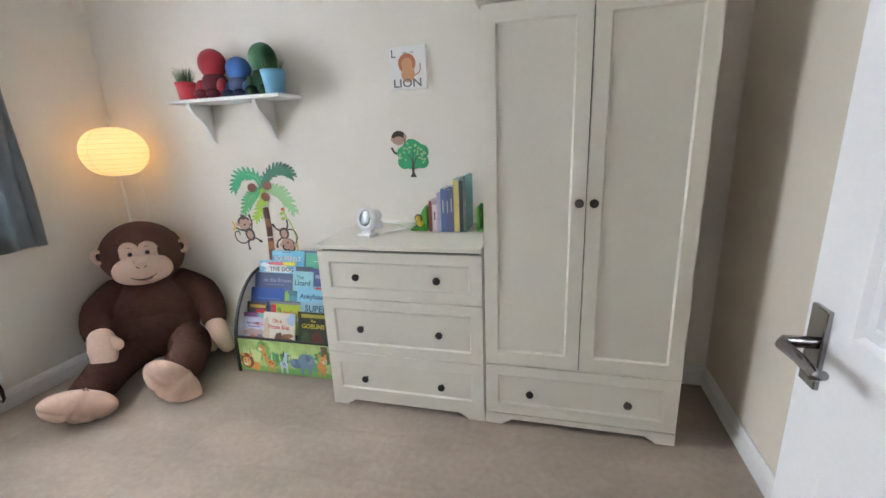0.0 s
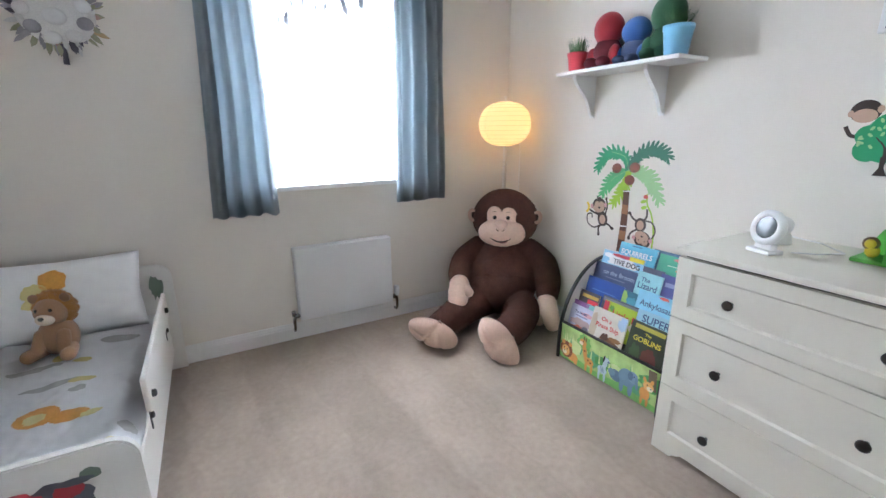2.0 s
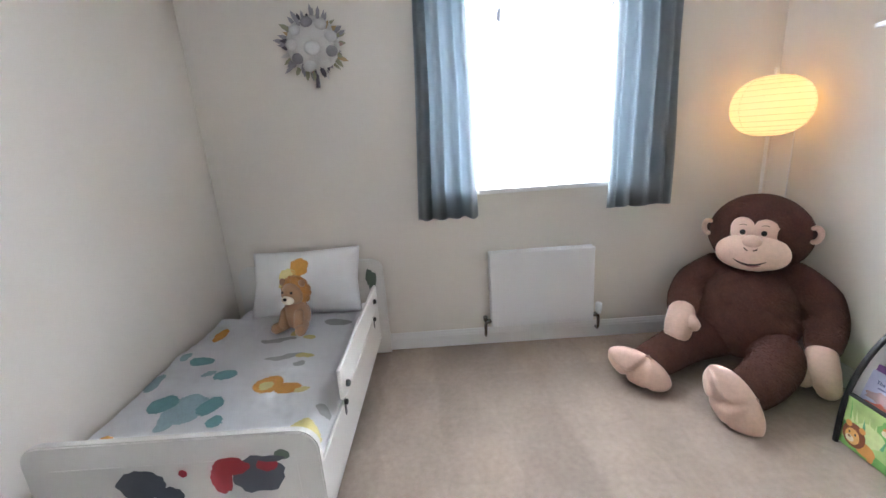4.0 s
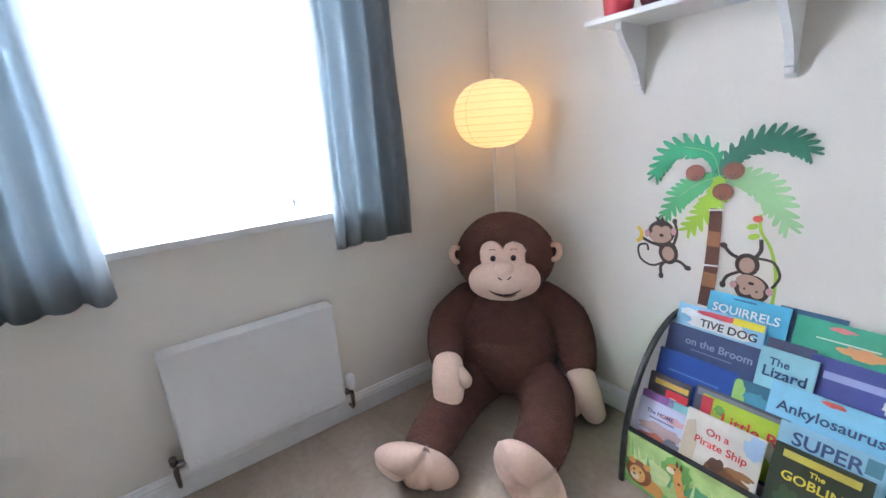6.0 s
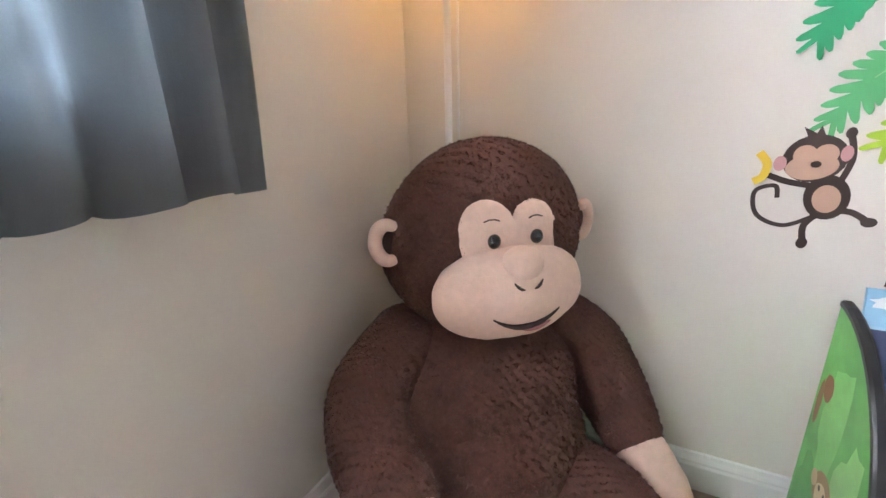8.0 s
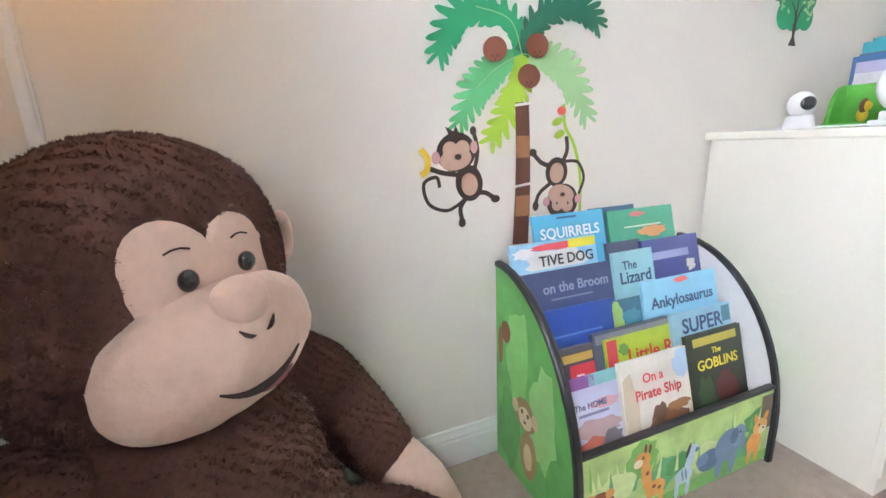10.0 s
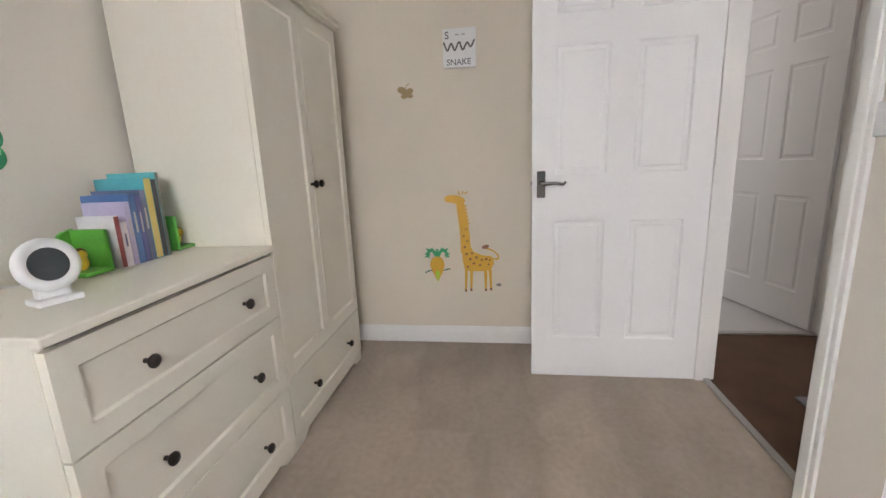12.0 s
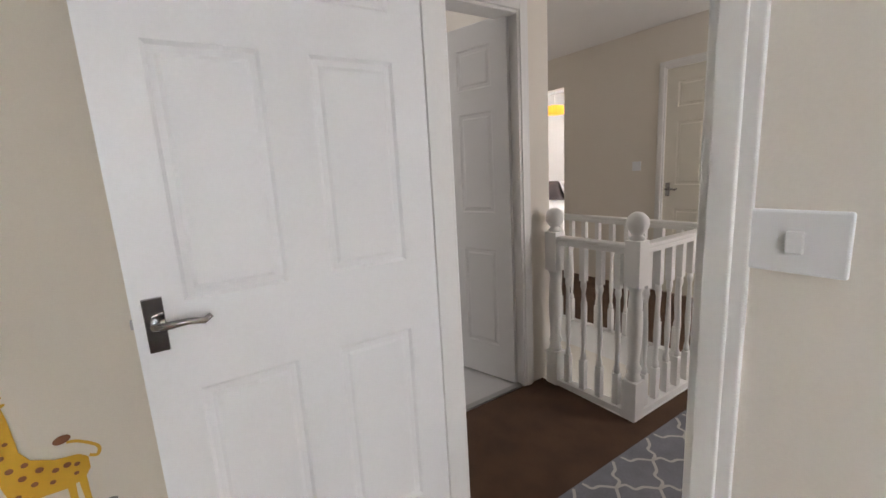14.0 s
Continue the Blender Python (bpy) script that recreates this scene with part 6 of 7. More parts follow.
tr = Sticker("tree_sticker", NM, "round green tree wall sticker with a peeping monkey")
tr.add("limb", V_BR, (), [([(-0.36, 1.185), (-0.395, 1.185), (-0.415, 1.215)], 0.012)])
tr.add("monkey_head", V_BR, [ellipse(-0.372, 1.262, 0.04, 0.036)])
tr.add("monkey_face", V_TAN, [ellipse(-0.372, 1.248, 0.032, 0.022), ellipse(-0.336, 1.268, 0.009, 0.012), ellipse(-0.408, 1.255, 0.008, 0.011)])
tr.add("crown", V_G, [ellipse(-0.30, 1.175, 0.068, 0.075)])
for cx, cz, r in ((-0.345, 1.14, 0.038), (-0.25, 1.14, 0.036), (-0.35, 1.185, 0.034), (-0.248, 1.19, 0.036), (-0.305, 1.21, 0.045)):
    tr.add("crown", V_G, [ellipse(cx, cz, r, r)])
tr.add("trunk", V_BR, [[(-0.318, 1.06), (-0.282, 1.06), (-0.294, 1.085), (-0.292, 1.12), (-0.308, 1.12), (-0.306, 1.085)]], [([(-0.3, 1.11), (-0.305, 1.15), (-0.33, 1.18)], (0.008, 0.003)), ([(-0.3, 1.11), (-0.298, 1.16), (-0.295, 1.21)], (0.008, 0.003)), ([(-0.3, 1.11), (-0.285, 1.15), (-0.265, 1.175)], (0.008, 0.003))])
rnd = random.Random(4)
tr.add("leaf", V_LG, [ellipse(-0.30 + r * math.cos(a), 1.168 + r * math.sin(a), 0.008, 0.0045, rnd.uniform(0, 180), 10) for r, a in [(0.016 + 0.056 * math.sqrt(rnd.random()), rnd.uniform(-0.7, 3.9)) for _ in range(34)]])

EM = pose(E, 0, 0, 0, 0, -90)
gi = Sticker("giraffe_sticker", EM, "yellow spotted giraffe wall sticker")
gi.add("tail", V_AMB, (), [([(-0.97, 0.515), (-0.952, 0.51), (-0.948, 0.535), (-0.985, 0.565), (-1.01, 0.572)], 0.009)])
gi.add("tail_tuft", V_SPOT, [ellipse(-1.018, 0.583, 0.02, 0.012, 15)])
gi.add("leg", V_AMB, [], [([(-1.13, 0.47), (-1.137, 0.325)], (0.02, 0.011)), ([(-1.10, 0.46), (-1.105, 0.33)], (0.02, 0.011)), ([(-1.02, 0.46), (-1.02, 0.33)], (0.02, 0.011)), ([(-0.995, 0.47), (-0.99, 0.335)], (0.02, 0.011))])
gi.add("hoof", V_SPOT, [ellipse(x, z, 0.007, 0.009) for x, z in ((-1.137, 0.322), (-1.105, 0.327), (-1.02, 0.327), (-0.99, 0.332))])
gi.add("body", V_AMB, [[(-1.155, 0.60), (-1.15, 0.50), (-1.14, 0.455), (-1.11, 0.44), (-1.03, 0.44), (-0.99, 0.452), (-0.972, 0.48), (-0.972, 0.515), (-0.99, 0.53), (-1.04, 0.535), (-1.085, 0.555), (-1.105, 0.59)]])
gi.add("neck", V_AMB, (), [([(-1.13, 0.55), (-1.135, 0.68), (-1.15, 0.80), (-1.158, 0.85)], (0.06, 0.042))])
gi.add("head", V_AMB, [ellipse(-1.18, 0.858, 0.055, 0.024, -10), ellipse(-1.215, 0.862, 0.028, 0.02)])
gi.add("mane", V_AMB, [ellipse(-1.113 - 0.003 * k, 0.72 + 0.02 * k, 0.012, 0.005, 25, 10) for k in range(6)] + [ellipse(x, 0.895, 0.004, 0.014, r, 10) for x, r in ((-1.16, 10), (-1.14, -20), (-1.12, -60))])
rnd = random.Random(8)
gi.add("spot", V_SPOT, [ellipse(x, z, s, s * 0.85, 20, 12) for x, z, s in ((-1.135, 0.585, 0.008), (-1.12, 0.62, 0.006), (-1.14, 0.65, 0.007), (-1.125, 0.69, 0.005), (-1.125, 0.545, 0.009), (-1.095, 0.55, 0.008), (-1.105, 0.515, 0.009), (-1.07, 0.525, 0.009), (-1.04, 0.51, 0.008), (-1.015, 0.515, 0.009), (-1.085, 0.49, 0.008), (-1.05, 0.48, 0.007), (-0.995, 0.51, 0.007), (-1.12, 0.47, 0.007), (-1.0, 0.485, 0.006))])
pi = Sticker("pineapple_sticker", EM, "yellow pineapple wall sticker with green leaves")
pi.add("leaf", V_G, frond([(-1.298, 0.52), (-1.298, 0.545), (-1.298, 0.572)], 0.016, 3, 1) + frond([(-1.30, 0.522), (-1.325, 0.568), (-1.352, 0.56), (-1.358, 0.525)], 0.024, 5, 2) + frond([(-1.296, 0.522), (-1.272, 0.568), (-1.245, 0.56), (-1.238, 0.525)], 0.024, 5, 3))
pi.add("side_leaf", V_DG, frond([(-1.325, 0.44), (-1.35, 0.445), (-1.375, 0.43)], 0.009, 3, 4))
pi.add("side_leaf", V_DG, frond([(-1.275, 0.44), (-1.25, 0.45), (-1.225, 0.455)], 0.009, 3, 5))
pi.add("fruit", V_AMB, [ellipse(-1.30, 0.48, 0.042, 0.05), [(-1.335, 0.45), (-1.30, 0.375), (-1.262, 0.45)]])
pi.add("leaf_tip", V_LIME, [[(-1.315, 0.43), (-1.30, 0.37), (-1.285, 0.43), (-1.30, 0.45)]])
bf = Sticker("butterfly_sticker", EM, "small faded mustard butterfly wall sticker")
bf.add("wing", vinyl("vinyl_mustard", (0.36, 0.26, 0.12)), [ellipse(-1.452, 1.455, 0.026, 0.018, -20), ellipse(-1.415, 1.445, 0.026, 0.017, 20), ellipse(-1.44, 1.425, 0.02, 0.013, 10), ellipse(-1.412, 1.425, 0.02, 0.011, -10)])
bf.add("antenna", V_BARK, (), [([(-1.432, 1.46), (-1.425, 1.478), (-1.41, 1.485)], 0.003)])
st = Sticker("stone_sticker", EM, "tiny grey stone wall sticker")
st.add("stone", vinyl("vinyl_grey", (0.2, 0.18, 0.17)), [blob(3, -0.945, 0.357, 0.016, 0.009, 14, 0.2)])


# Small canvases
def canvas(m, w, h, word, label, animal):
    c = thing("canvas_picture", m, label, "picture", "animal alphabet canvases")
    body = part("canvas", boxes((0, -0.018, 0, w, 0, h), bevel=0.002), mat("white_printed_canvas", (0.80, 0.79, 0.78), 0.8, vary=0.03, grain=300, bump=0.15), c)
    lettering(word[0], 0.05, INKG, body, pose(0.012, -0.0192, h - 0.05))
    lettering(word, 0.034, INKG, body, pose(0.018, -0.0192, 0.012), w - 0.045)
    bm = bmesh.new()
    for a, b in ((0.38, 0.5), (0.58, 0.68)):
        flat(bm, [(w * a, h - 0.035), (w * b, h - 0.035), (w * b, h - 0.029), (w * a, h - 0.029)])
    part("small_print", bm, mat("grey_ink", (0.4, 0.4, 0.4), 0.6), body, "", pose(0, -0.0192, 0))
    if animal == "lion":
        bm = bmesh.new()
        flat(bm, ellipse(w * 0.48, h * 0.6, 0.045, 0.046))
        part("printed_mane", bm, vinyl("print_rust", (0.42, 0.13, 0.06)), body, "", pose(0, -0.0188, 0))
        bm = bmesh.new()
        flat(bm, ellipse(w * 0.48, h * 0.58, 0.028, 0.03))
        flat(bm, ellipse(w * 0.5, h * 0.36, 0.035, 0.04), 0.0003)
        ribbon(bm, [(w * 0.66, h * 0.3), (w * 0.82, h * 0.4), (w * 0.84, h * 0.58)], 0.006, 0.0002)
        part("printed_body", bm, vinyl("print_tan", (0.55, 0.27, 0.13)), body, "", pose(0, -0.0192, 0))
    else:
        bm = bmesh.new()
        ribbon(bm, [(w * 0.03, h * 0.66), (w * 0.14, h * 0.44), (w * 0.26, h * 0.62), (w * 0.36, h * 0.44), (w * 0.5, h * 0.64), (w * 0.6, h * 0.44), (w * 0.74, h * 0.62), (w * 0.84, h * 0.5), (w * 0.96, h * 0.68)], 0.009)
        part("printed_snake", bm, vinyl("print_charcoal", (0.10, 0.09, 0.09)), body, "", pose(0, -0.0192, 0))
    return c


canvas(pose(-0.388, Nn - 0.001, 1.493), 0.188, 0.2, "LION", "small white canvas print with lettering and a rust lion", "lion")
canvas(pose(E - 0.001, 1.218, 1.548, 0, 0, -90), 0.172, 0.19, "SNAKE", "small white canvas print with lettering and a grey snake", "snake")

# On the chest: ring clock, baby camera, books between bookends
TOPZ = 0.8185
WPLASTIC = mat("matt_white_plastic", (0.80, 0.80, 0.80), 0.35, vary=0.01)
DGLASS = mat("dark_glossy_screen", (0.02, 0.024, 0.026), 0.06, vary=0.02, coat=1.0)
clock = thing("ring_clock", pose(-0.437, 1.888, TOPZ, 0, 0, -19), "white round sleep clock with a dark glossy screen", "clock")
part("ring", lathe([(0.034, -0.012), (0.05, -0.016), (0.058, -0.004), (0.058, 0.006), (0.048, 0.014), (0.038, 0.012), (0.034, 0.006)], 36, pose(0, 0, 0.083, 77)), WPLASTIC, clock)
part("screen", lathe([(0.040, -0.006), (0.040, 0.008), (0.034, 0.0095)], 32, pose(0, 0, 0.083, 77)), mat("dark_satin_screen", (0.03, 0.036, 0.04), 0.2, vary=0.02), clock)
part("stand", boxes((-0.042, -0.03, 0.0, 0.042, 0.03, 0.014), (-0.03, -0.01, 0.012, 0.03, 0.018, 0.034), bevel=0.004), WPLASTIC, clock)
cable = part("power_cable", tube([(-0.38, 1.935, TOPZ + 0.006), (-0.33, 1.99, TOPZ + 0.004), (-0.29, 2.07, TOPZ + 0.004), (-0.38, 2.16, TOPZ + 0.004), (-0.48, 2.19, TOPZ + 0.004), (-0.54, 2.15, TOPZ + 0.004)], 0.0025, 8), WPLASTIC)
tagged(cable, "thin white power cable lying on the chest", "cable")
bc = thing("baby_camera", pose(-0.47, 2.07, TOPZ, 0, 0, -35), "small white baby monitor camera with a dark lens", "camera")
part("base", lathe([(0.033, 0), (0.034, 0.004), (0.03, 0.03), (0.024, 0.036)], 26), WPLASTIC, bc)
bm = bmesh.new()
ball(bm, (0, 0, 0.062), (0.031, 0.031, 0.033))
hd = part("head", bm, WPLASTIC, bc)
part("lens", lathe([(0.017, 0), (0.017, 0.007), (0.012, 0.009)], 22, pose(0, -0.026, 0.064, 90)), DGLASS, hd)

LEAFG = mat("painted_green_bookend", (0.08, 0.34, 0.04), 0.5, vary=0.2, grain=30)
for x, s, lab in ((-0.175, -1, "green painted wooden bookend with a small yellow lion"), (0.068, 1, "green painted wooden bookend with a small yellow animal")):
    be = thing("bookend", pose(x, 2.06, TOPZ), lab, "bookend", "pair of bookends")
    pts = [(0, 0), (s * 0.085, 0), (s * 0.085, 0.012)] + [(s * (0.012 + 0.06 * math.cos(a)), 0.012 + 0.105 * math.sin(a)) for a in [math.pi / 2 * k / 8 for k in range(9)]] + [(0, 0.12)]
    part("board", prism(pts if s > 0 else list(reversed(pts)), 0.012, pose(0, 0.055, 0)), LEAFG, be)
    part("upright", boxes((min(0, s * 0.012), -0.055, 0, max(0, s * 0.012), 0.055, 0.118), bevel=0.003), LEAFG, be)
    part("foot", boxes((min(0, s * 0.085), -0.055, 0, max(0, s * 0.085), 0.068, 0.012), bevel=0.003), LEAFG, be)
    bm = bmesh.new()
    ball(bm, (s * 0.05, -0.01, 0.032), (0.018, 0.012, 0.02), None, 0, 16, 12)
    ball(bm, (s * 0.055, -0.02, 0.055), (0.014, 0.01, 0.014), None, 0, 16, 12)
    ball(bm, (s * 0.055, -0.014, 0.055), (0.021, 0.008, 0.021), None, 1, 16, 12)
    part("figure", bm, [mat("yellow_paint", (0.7, 0.5, 0.03), 0.5), mat("brown_paint", (0.13, 0.06, 0.02), 0.5)], be, "little painted yellow figure")
    if s < 0:
        bm = prism([(0, 0), (-0.05, 0.0), (-0.045, 0.03), (-0.02, 0.06), (0, 0.075)], 0.006, pose(-0.012, 0.062, 0.03))
        part("painted_leaf", bm, mat("pale_green_paint", (0.22, 0.45, 0.35), 0.5), be)
xx = -0.160
for t, h, d, col, lab in ((0.016, 0.15, 0.12, (0.70, 0.69, 0.71), "thin pale board book with a dark red spine"), (0.022, 0.13, 0.13, (0.72, 0.66, 0.68), "pale pink and white board book"), (0.018, 0.185, 0.14, (0.48, 0.43, 0.60), "lavender thin children's book"), (0.022, 0.205, 0.16, (0.06, 0.14, 0.32), "blue hardback children's book"), (0.016, 0.2, 0.15, (0.10, 0.10, 0.26), "indigo hardback children's book"), (0.02, 0.215, 0.165, (0.10, 0.12, 0.2), "navy blue hardback children's book"), (0.026, 0.25, 0.17, (0.06, 0.34, 0.38), "teal children's book with a mustard spine"), (0.018, 0.245, 0.17, (0.05, 0.28, 0.34), "dark teal hardback book"), (0.012, 0.265, 0.17, (0.07, 0.36, 0.38), "tall teal hardback book")):
    bk = thing("children_book", pose(xx, 1.995, TOPZ, 0, 0, 0), lab, "book", "books on the chest")
    part("pages", boxes((0.0013, 0.002, 0.002, t - 0.0013, d - 0.002, h - 0.002)), PAGES, bk)
    part("cover", prism([(0, 0), (t, 0), (t, d), (t - 0.0013, d), (t - 0.0013, 0.0018), (0.0013, 0.0018), (0.0013, d), (0, d)], h, UPRIGHT), cover_mat(col), bk)
    bm = bmesh.new()
    flat(bm, [(t * 0.02, h * 0.01), (t * 0.98, h * 0.01), (t * 0.98, h * 0.99), (t * 0.02, h * 0.99)] if "mustard" in lab or "red spine" in lab or "teal hardback" in lab else [(t * 0.36, h * 0.45), (t * 0.64, h * 0.45), (t * 0.64, h * 0.75), (t * 0.36, h * 0.75)])
    part("spine_print", bm, cover_mat((0.62, 0.50, 0.16) if "mustard" in lab else (0.22, 0.04, 0.04) if "red spine" in lab else (0.035, 0.04, 0.05) if "dark teal" in lab else (0.16, 0.17, 0.16) if "tall teal" in lab else (0.45, 0.43, 0.38) if col[0] < 0.5 else (0.1, 0.1, 0.2)), bk, "", pose(0, -0.0006, 0))
    xx += t + 0.0015

# Wreath above the bed
wr = thing("wreath", pose(W + 0.001, -0.135, 1.70, 0, 0, 90), "grey and cream felt lion wreath on the wall", "wreath")
FELTS = [mat("felt_" + n, c, 0.95, vary=0.15, grain=200, bump=0.2) for n, c in (("grey", (0.34, 0.32, 0.34)), ("dark", (0.10, 0.09, 0.11)), ("sage", (0.36, 0.35, 0.24)), ("rose", (0.45, 0.30, 0.26)), ("cream", (0.66, 0.64, 0.61)), ("sand", (0.5, 0.36, 0.2)))]
part("ring", tube([(0.115 * math.cos(a), -0.02, 0.115 * math.sin(a)) for a in [2 * math.pi * k / 36 for k in range(37)]], 0.018, 10), FELTS[4], wr)
rnd = random.Random(11)
for k in range(64):
    a = 2 * math.pi * k / 64 + rnd.uniform(-0.06, 0.06)
    ln, wd = rnd.uniform(0.045, 0.085), rnd.uniform(0.012, 0.02)
    pts = [(0, -wd / 2), (ln * 0.7, -wd * 0.55), (ln, 0), (ln * 0.7, wd * 0.55), (0, wd / 2)]
    bm = prism(pts, 0.003)
    r0 = rnd.uniform(0.08, 0.115)
    part("felt_strip", bm, FELTS[rnd.choice([0, 0, 1, 2, 3, 4, 5, 0])], wr, "", pose(r0 * math.cos(a), -rnd.uniform(0.022, 0.04), r0 * math.sin(a), 0, -math.degrees(a) + rnd.uniform(-18, 18), rnd.uniform(-22, 22)))
bm = bmesh.new()
ball(bm, (0, -0.028, 0), (0.112, 0.024, 0.112))
fc = part("face", bm, FELTS[4], wr)
bm = bmesh.new()
ball(bm, (0.0, -0.052, -0.02), (0.04, 0.015, 0.032), None, 0, 18, 12)
WF = mat("white_felt", (0.7, 0.69, 0.67), 0.95, vary=0.06)
part("snout", bm, WF, fc)
for k in range(9):
    bm = bmesh.new()
    ball(bm, (0.1 * math.cos(k * 0.7 + 0.3), -0.04, 0.1 * math.sin(k * 0.7 + 0.3)), (0.03, 0.014, 0.026), None, 0, 16, 10)
    part("felt_tuft", bm, (WF, FELTS[4], FELTS[0])[k % 3], wr)
part("tassel", tube([(0.0, -0.03, -0.12), (0.003, -0.03, -0.16), (0.0, -0.03, -0.2)], [0.01, 0.009, 0.011], 8), FELTS[1], wr)

# Shelf on the return wall, seen from the doorway
sh2 = thing("wall_shelf", pose(0, 0, 0), "white wall shelf on slim angle brackets by the bed", "shelf")
part("board", boxes((RX - 0.2, -0.56, 1.485 + 0.012, RX, 0.045, 1.485 + 0.03), bevel=0.004), WHITE, sh2)
for y in (-0.065, -0.46):
    part("bracket", boxes((RX - 0.006, y - 0.014, 1.485 - 0.19, RX - 0.0005, y + 0.014, 1.485 + 0.0115), (RX - 0.16, y - 0.014, 1.485 + 0.006, RX - 0.006, y + 0.014, 1.485 + 0.0115), bevel=0.001), WHITE, sh2, "slim white metal angle bracket")
    part("screw", lathe([(0.005, 0), (0.005, 0.002), (0.002, 0.003)], 10, pose(RX - 0.006, y, 1.31, 0, -90, 0)), BRUSHED, sh2)


# Landing balustrade round the stairwell
def newel(x, y, label):
    n = thing("newel_post", pose(x, y, -0.004), label, "newel post", "landing newel posts")
    part("post_base", boxes((-0.038, -0.038, 0, 0.038, 0.038, 0.2), bevel=0.003), WHITE, n)
    part("turned_shaft", lathe([(0.03, 0.199), (0.036, 0.215), (0.026, 0.235), (0.036, 0.26), (0.024, 0.29), (0.034, 0.4), (0.036, 0.5), (0.03, 0.6), (0.026, 0.64), (0.037, 0.66), (0.03, 0.672)], 20), WHITE, n)
    part("post_head", boxes((-0.038, -0.038, 0.67, 0.038, 0.038, 0.885), bevel=0.003), WHITE, n)
    part("cap", lathe([(0.03, 0.884), (0.036, 0.895), (0.022, 0.908), (0.03, 0.918), (0.045, 0.94), (0.05, 0.965), (0.043, 0.99), (0.025, 1.008), (0.008, 1.014)], 24), WHITE, n, "round turned ball cap")
    return n


def balustrade(p, q, n, label):
    p, q = Vector((*p, 0)), Vector((*q, 0))
    d = q - p
    ang = math.degrees(math.atan2(d.y, d.x))
    b = thing("balustrade", pose(p.x, p.y, -0.004, 0, 0, ang), label, "balustrade", "landing balustrade")
    L = d.length
    part("handrail", boxes((0.03, -0.03, 0.84, L - 0.03, 0.03, 0.862), (0.03, -0.022, 0.815, L - 0.03, 0.022, 0.8405), bevel=0.006), WHITE, b)
    part("base_rail", boxes((0.03, -0.028, 0.002, L - 0.03, 0.028, 0.034), bevel=0.004), WHITE, b)
    for k in range(n):
        x = 0.038 + (L - 0.076) * (k + 0.5) / n
        sp = part("spindle", boxes((x - 0.016, -0.016, 0.033, x + 0.016, 0.016, 0.2)), WHITE, b)
        part("top_block", boxes((x - 0.016, -0.016, 0.64, x + 0.016, 0.016, 0.816)), WHITE, sp)
        part("turning", lathe([(0.013, 0.199), (0.016, 0.22), (0.009, 0.25), (0.015, 0.38), (0.009, 0.58), (0.016, 0.61), (0.013, 0.641)], 12, pose(x, 0, 0)), WHITE, sp)
    return b


newel(1.27, -1.055, "white painted newel post with ball cap by the wall")
newel(0.80, -1.07, "white painted newel post with ball cap at the corner")
newel(0.80, -1.86, "white painted newel post with ball cap at the far corner")
balustrade((1.27, -1.055), (0.80, -1.07), 4, "white painted spindle balustrade beside the bathroom wall")
balustrade((0.80, -1.07), (0.80, -1.86), 7, "white painted spindle balustrade along the landing")
balustrade((0.80, -1.86), (2.6, -1.86), 15, "white painted spindle balustrade across the stairwell")

# Stairwell down to the hall
structure("wall_stair_west", boxes((0.72, -1.90, -2.6, 0.77, -1.03, -0.062)), WALL, "cream stairwell wall", "wall")
structure("wall_stair_south", boxes((0.77, -1.95, -2.6, 4.0, -1.9, -0.062)), WALL, "cream stairwell wall", "wall")
structure("floor_hall", boxes((0.7, -1.95, -2.66, 4.0, -1.0, -2.6)), VINYL, "pale hall floor below the stairs", "floor")
structure("stair_trim", boxes((0.765, -1.9, -0.2, 0.785, -1.03, -0.002), (0.785, -1.9, -0.2, 4.0, -1.88, -0.002), (0.785, -1.05, -0.2, BX, -1.03, -0.002)), WHITE, "white painted stairwell apron", "trim")
stair = thing("staircase", pose(0, 0, 0), "brown carpeted staircase going down to the hall", "staircase")
for k in range(12):
    x0 = 3.9 - 0.215 * k
    part("step", boxes((x0 - 0.24, -1.86, -0.2 - 0.19 * k, x0, -1.11, -0.19 * k - 0.012), bevel=0.006), BROWNCARPET, stair)
# Toys and boxes left in the hall
for x, y, w, h, col, lab in ((0.95, -1.45, 0.25, 0.3, (0.7, 0.7, 0.72), "white storage box in the hall below"), (1.1, -1.25, 0.14, 0.2, (0.6, 0.15, 0.25), "pink toy box in the hall below"), (1.15, -1.65, 0.2, 0.16, (0.06, 0.07, 0.08), "dark box in the hall below")):
    bx = part("storage_box", boxes((x - w / 2, y - w / 2, -2.6, x + w / 2, y + w / 2, -2.6 + h), bevel=0.01), mat("painted_box", col, 0.5))
    tagged(bx, lab, "box", "things in the hall")
# Added fill lamp to brighten the hall below; it has no visible source
area_lamp("hall_fill", pose(0.86, -1.46, -1.2, 0, -100, 0), 0.6, 0.7, 10, (0.9, 0.96, 1.0))

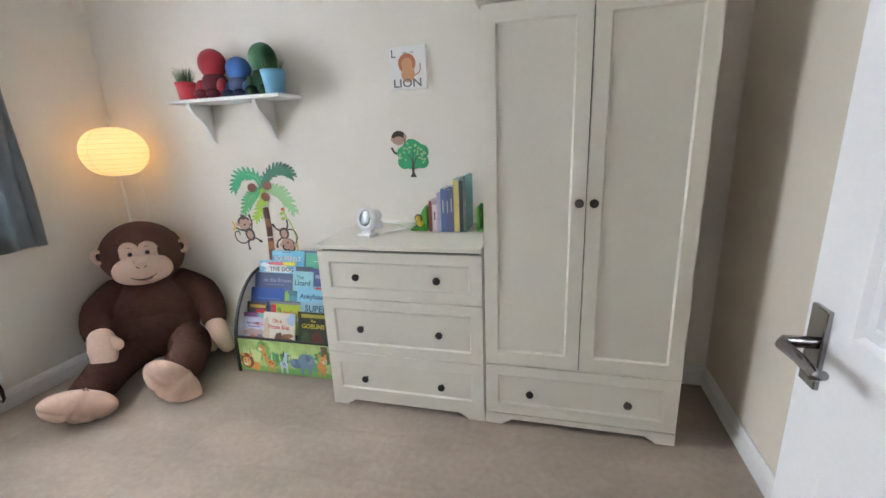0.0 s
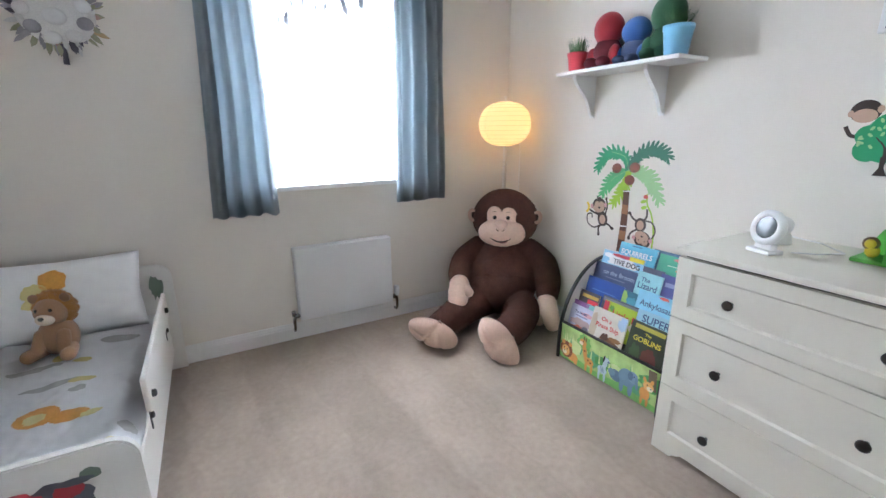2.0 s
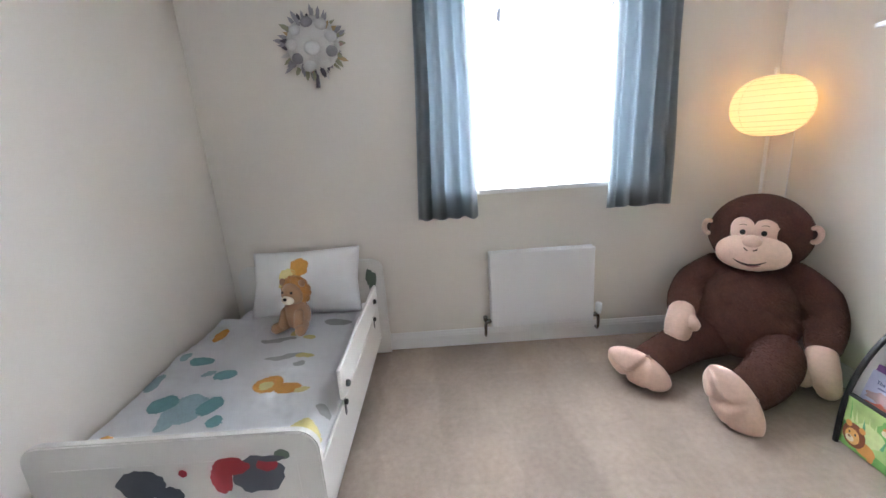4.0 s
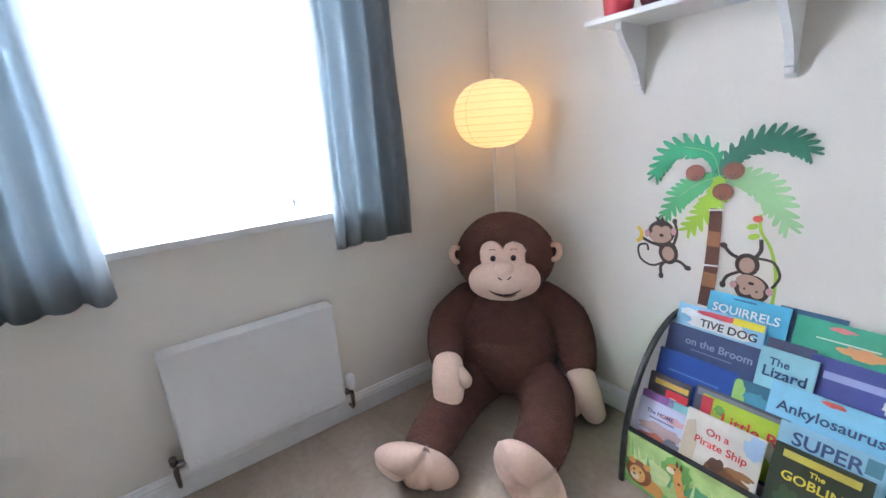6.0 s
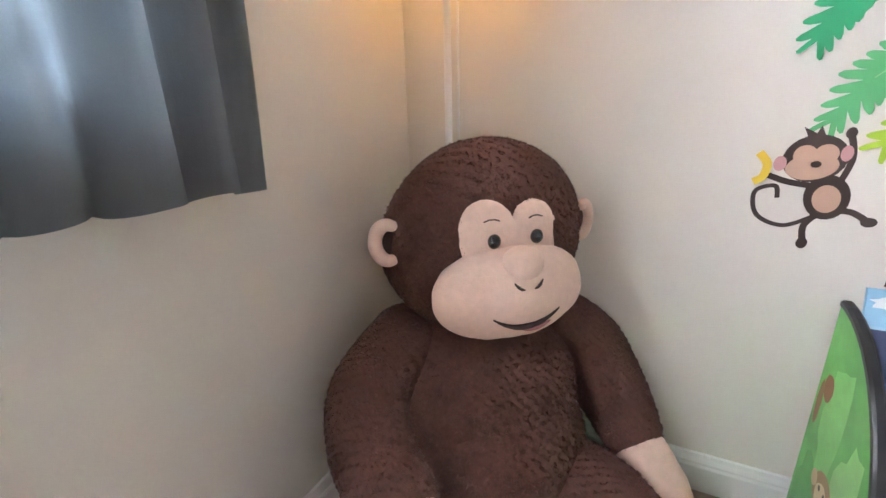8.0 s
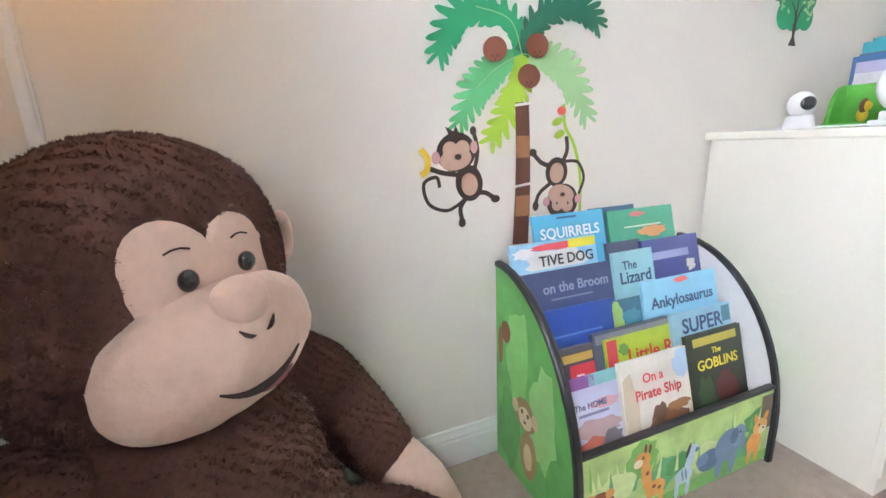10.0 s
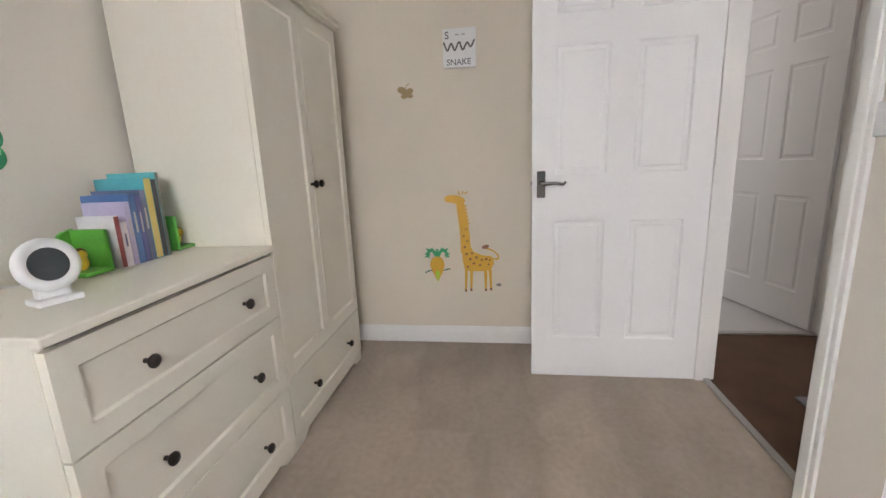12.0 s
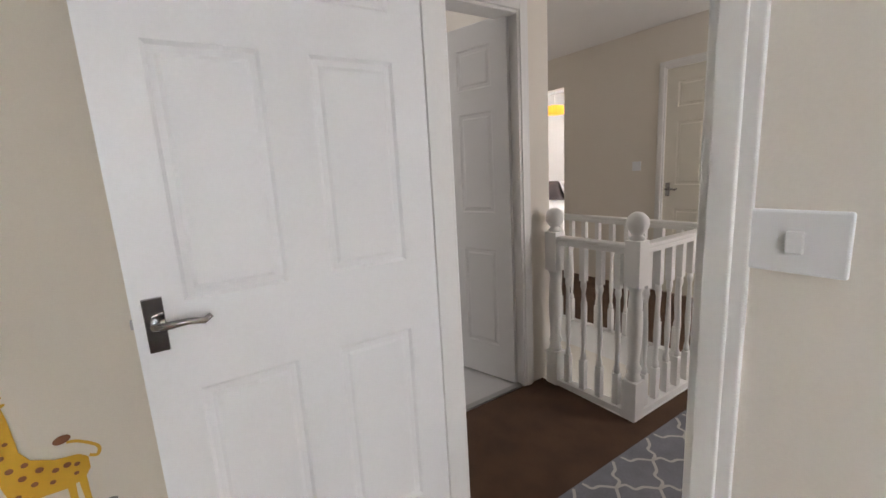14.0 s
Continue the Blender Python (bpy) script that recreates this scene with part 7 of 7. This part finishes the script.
# Patterned runner on the landing
RUGG = mat("grey_runner_pile", (0.20, 0.20, 0.225), 0.95, vary=0.25, grain=260, bump=0.4, patch=8)
RUGL = mat("pale_runner_lines", (0.50, 0.48, 0.46), 0.95, vary=0.12, grain=260, bump=0.3)
rug = thing("runner_rug", pose(0, 0, 0), "grey runner rug with a pale trellis pattern", "rug")
part("mat", boxes((0.05, -2.1, -0.004, 0.665, -0.34, 0.006), bevel=0.003), RUGG, rug)
bm = bmesh.new()
pw, ph = 0.205, 0.25
for i in range(-1, 4):
    for j in range(0, 9):
        cx, cy = 0.05 + pw * (i + 0.5 * (j % 2)), -0.34 - ph * 0.5 * j
        q = [(cx + pw / 2, cy), (cx + pw * 0.44, cy - ph * 0.16), (cx + pw * 0.26, cy - ph * 0.2), (cx + pw * 0.2, cy - ph * 0.34), (cx, cy - ph / 2)]
        for s in (1, -1):
            pts = [(cx + s * (x - cx), y) for x, y in q]
            c = curve2(pts, 4)
            rows = []
            for k, p in enumerate(c):
                d = (c[min(k + 1, len(c) - 1)] - c[max(k - 1, 0)]).normalized() * 0.006
                rows.append(((p.x - d.y, p.y + d.x), (p.x + d.y, p.y - d.x)))
            for a, b in zip(rows, rows[1:]):
                ring = [a[0], a[1], b[1], b[0]]
                if all(0.052 < x < 0.663 and -2.098 < y < -0.342 for x, y in ring):
                    bm.faces.new([bm.verts.new((x, y, 0.0068)) for x, y in ring])
bmesh.ops.recalc_face_normals(bm, faces=bm.faces)
for f in bm.faces:
    if f.normal.z < 0:
        f.normal_flip()
tagged(part("trellis", bm, RUGL, rug), kind="stuff")

# Switch on the far wall and the room beyond the open doorway
s2 = thing("light_switch", pose(2.07, -3.1, 1.17), "white light switch on the far landing wall", "light switch")
part("faceplate", boxes((-0.043, 0, -0.043, 0.043, 0.009, 0.043), bevel=0.003), UPVC, s2)
part("rocker", boxes((-0.009, 0.0085, -0.014, 0.009, 0.014, 0.014), bevel=0.002), UPVC, s2)
structure("wall_bedroom", boxes((1.2, -5.1, -0.05, 5.0, -5.0, H), (1.1, -5.1, -0.05, 1.2, -3.2, H), (5.0, -5.1, -0.05, 5.1, -3.2, H), (4.0, -3.2, -0.05, 5.0, -3.1, H)), CEIL, "white bedroom wall beyond the landing", "wall")
structure("floor_bedroom", boxes((1.2, -5.0, -0.06, 5.0, -3.1, -0.006)), CARPET, "beige carpet of the room beyond", "carpet")
structure("ceiling_bedroom", boxes((4.1, -6.0, H + 0.002, 5.2, -3.0, H + 0.1)), CEIL, "white ceiling of the room beyond", "ceiling")
pl = thing("pendant_lamp", pose(4.0, -4.15, 1.97), "orange glowing pendant shade in the room beyond", "pendant lamp")
part("shade", lathe([(0.06, -0.06), (0.14, -0.05), (0.16, 0.0), (0.13, 0.06), (0.05, 0.08)], 28), glow("amber_lit_shade", (1.0, 0.36, 0.03), 0.6), pl)
part("flex", tube([(0, 0, 0.08), (0, 0, H - 1.97)], 0.004, 8), WHITE, pl)
nb = thing("bed", pose(4.22, -4.34, 0), "made bed with white bedding in the room beyond", "bed")
part("mattress", boxes((-0.7, -0.6, 0.3, 0.7, 0.6, 0.62), bevel=0.04), WHITECLOTH, nb)
part("base", boxes((-0.68, -0.58, 0, 0.68, 0.58, 0.3)), mat("grey_upholstery", (0.2, 0.2, 0.21), 0.9), nb)
for x in (-0.2, 0.32):
    part("cushion", cushion(0.5, 0.36, 0.16, 6), mat("dark_cushion", (0.12, 0.1, 0.1), 0.9) if x > 0 else WHITECLOTH, nb, "", pose(x, -0.3, 0.8, 62))
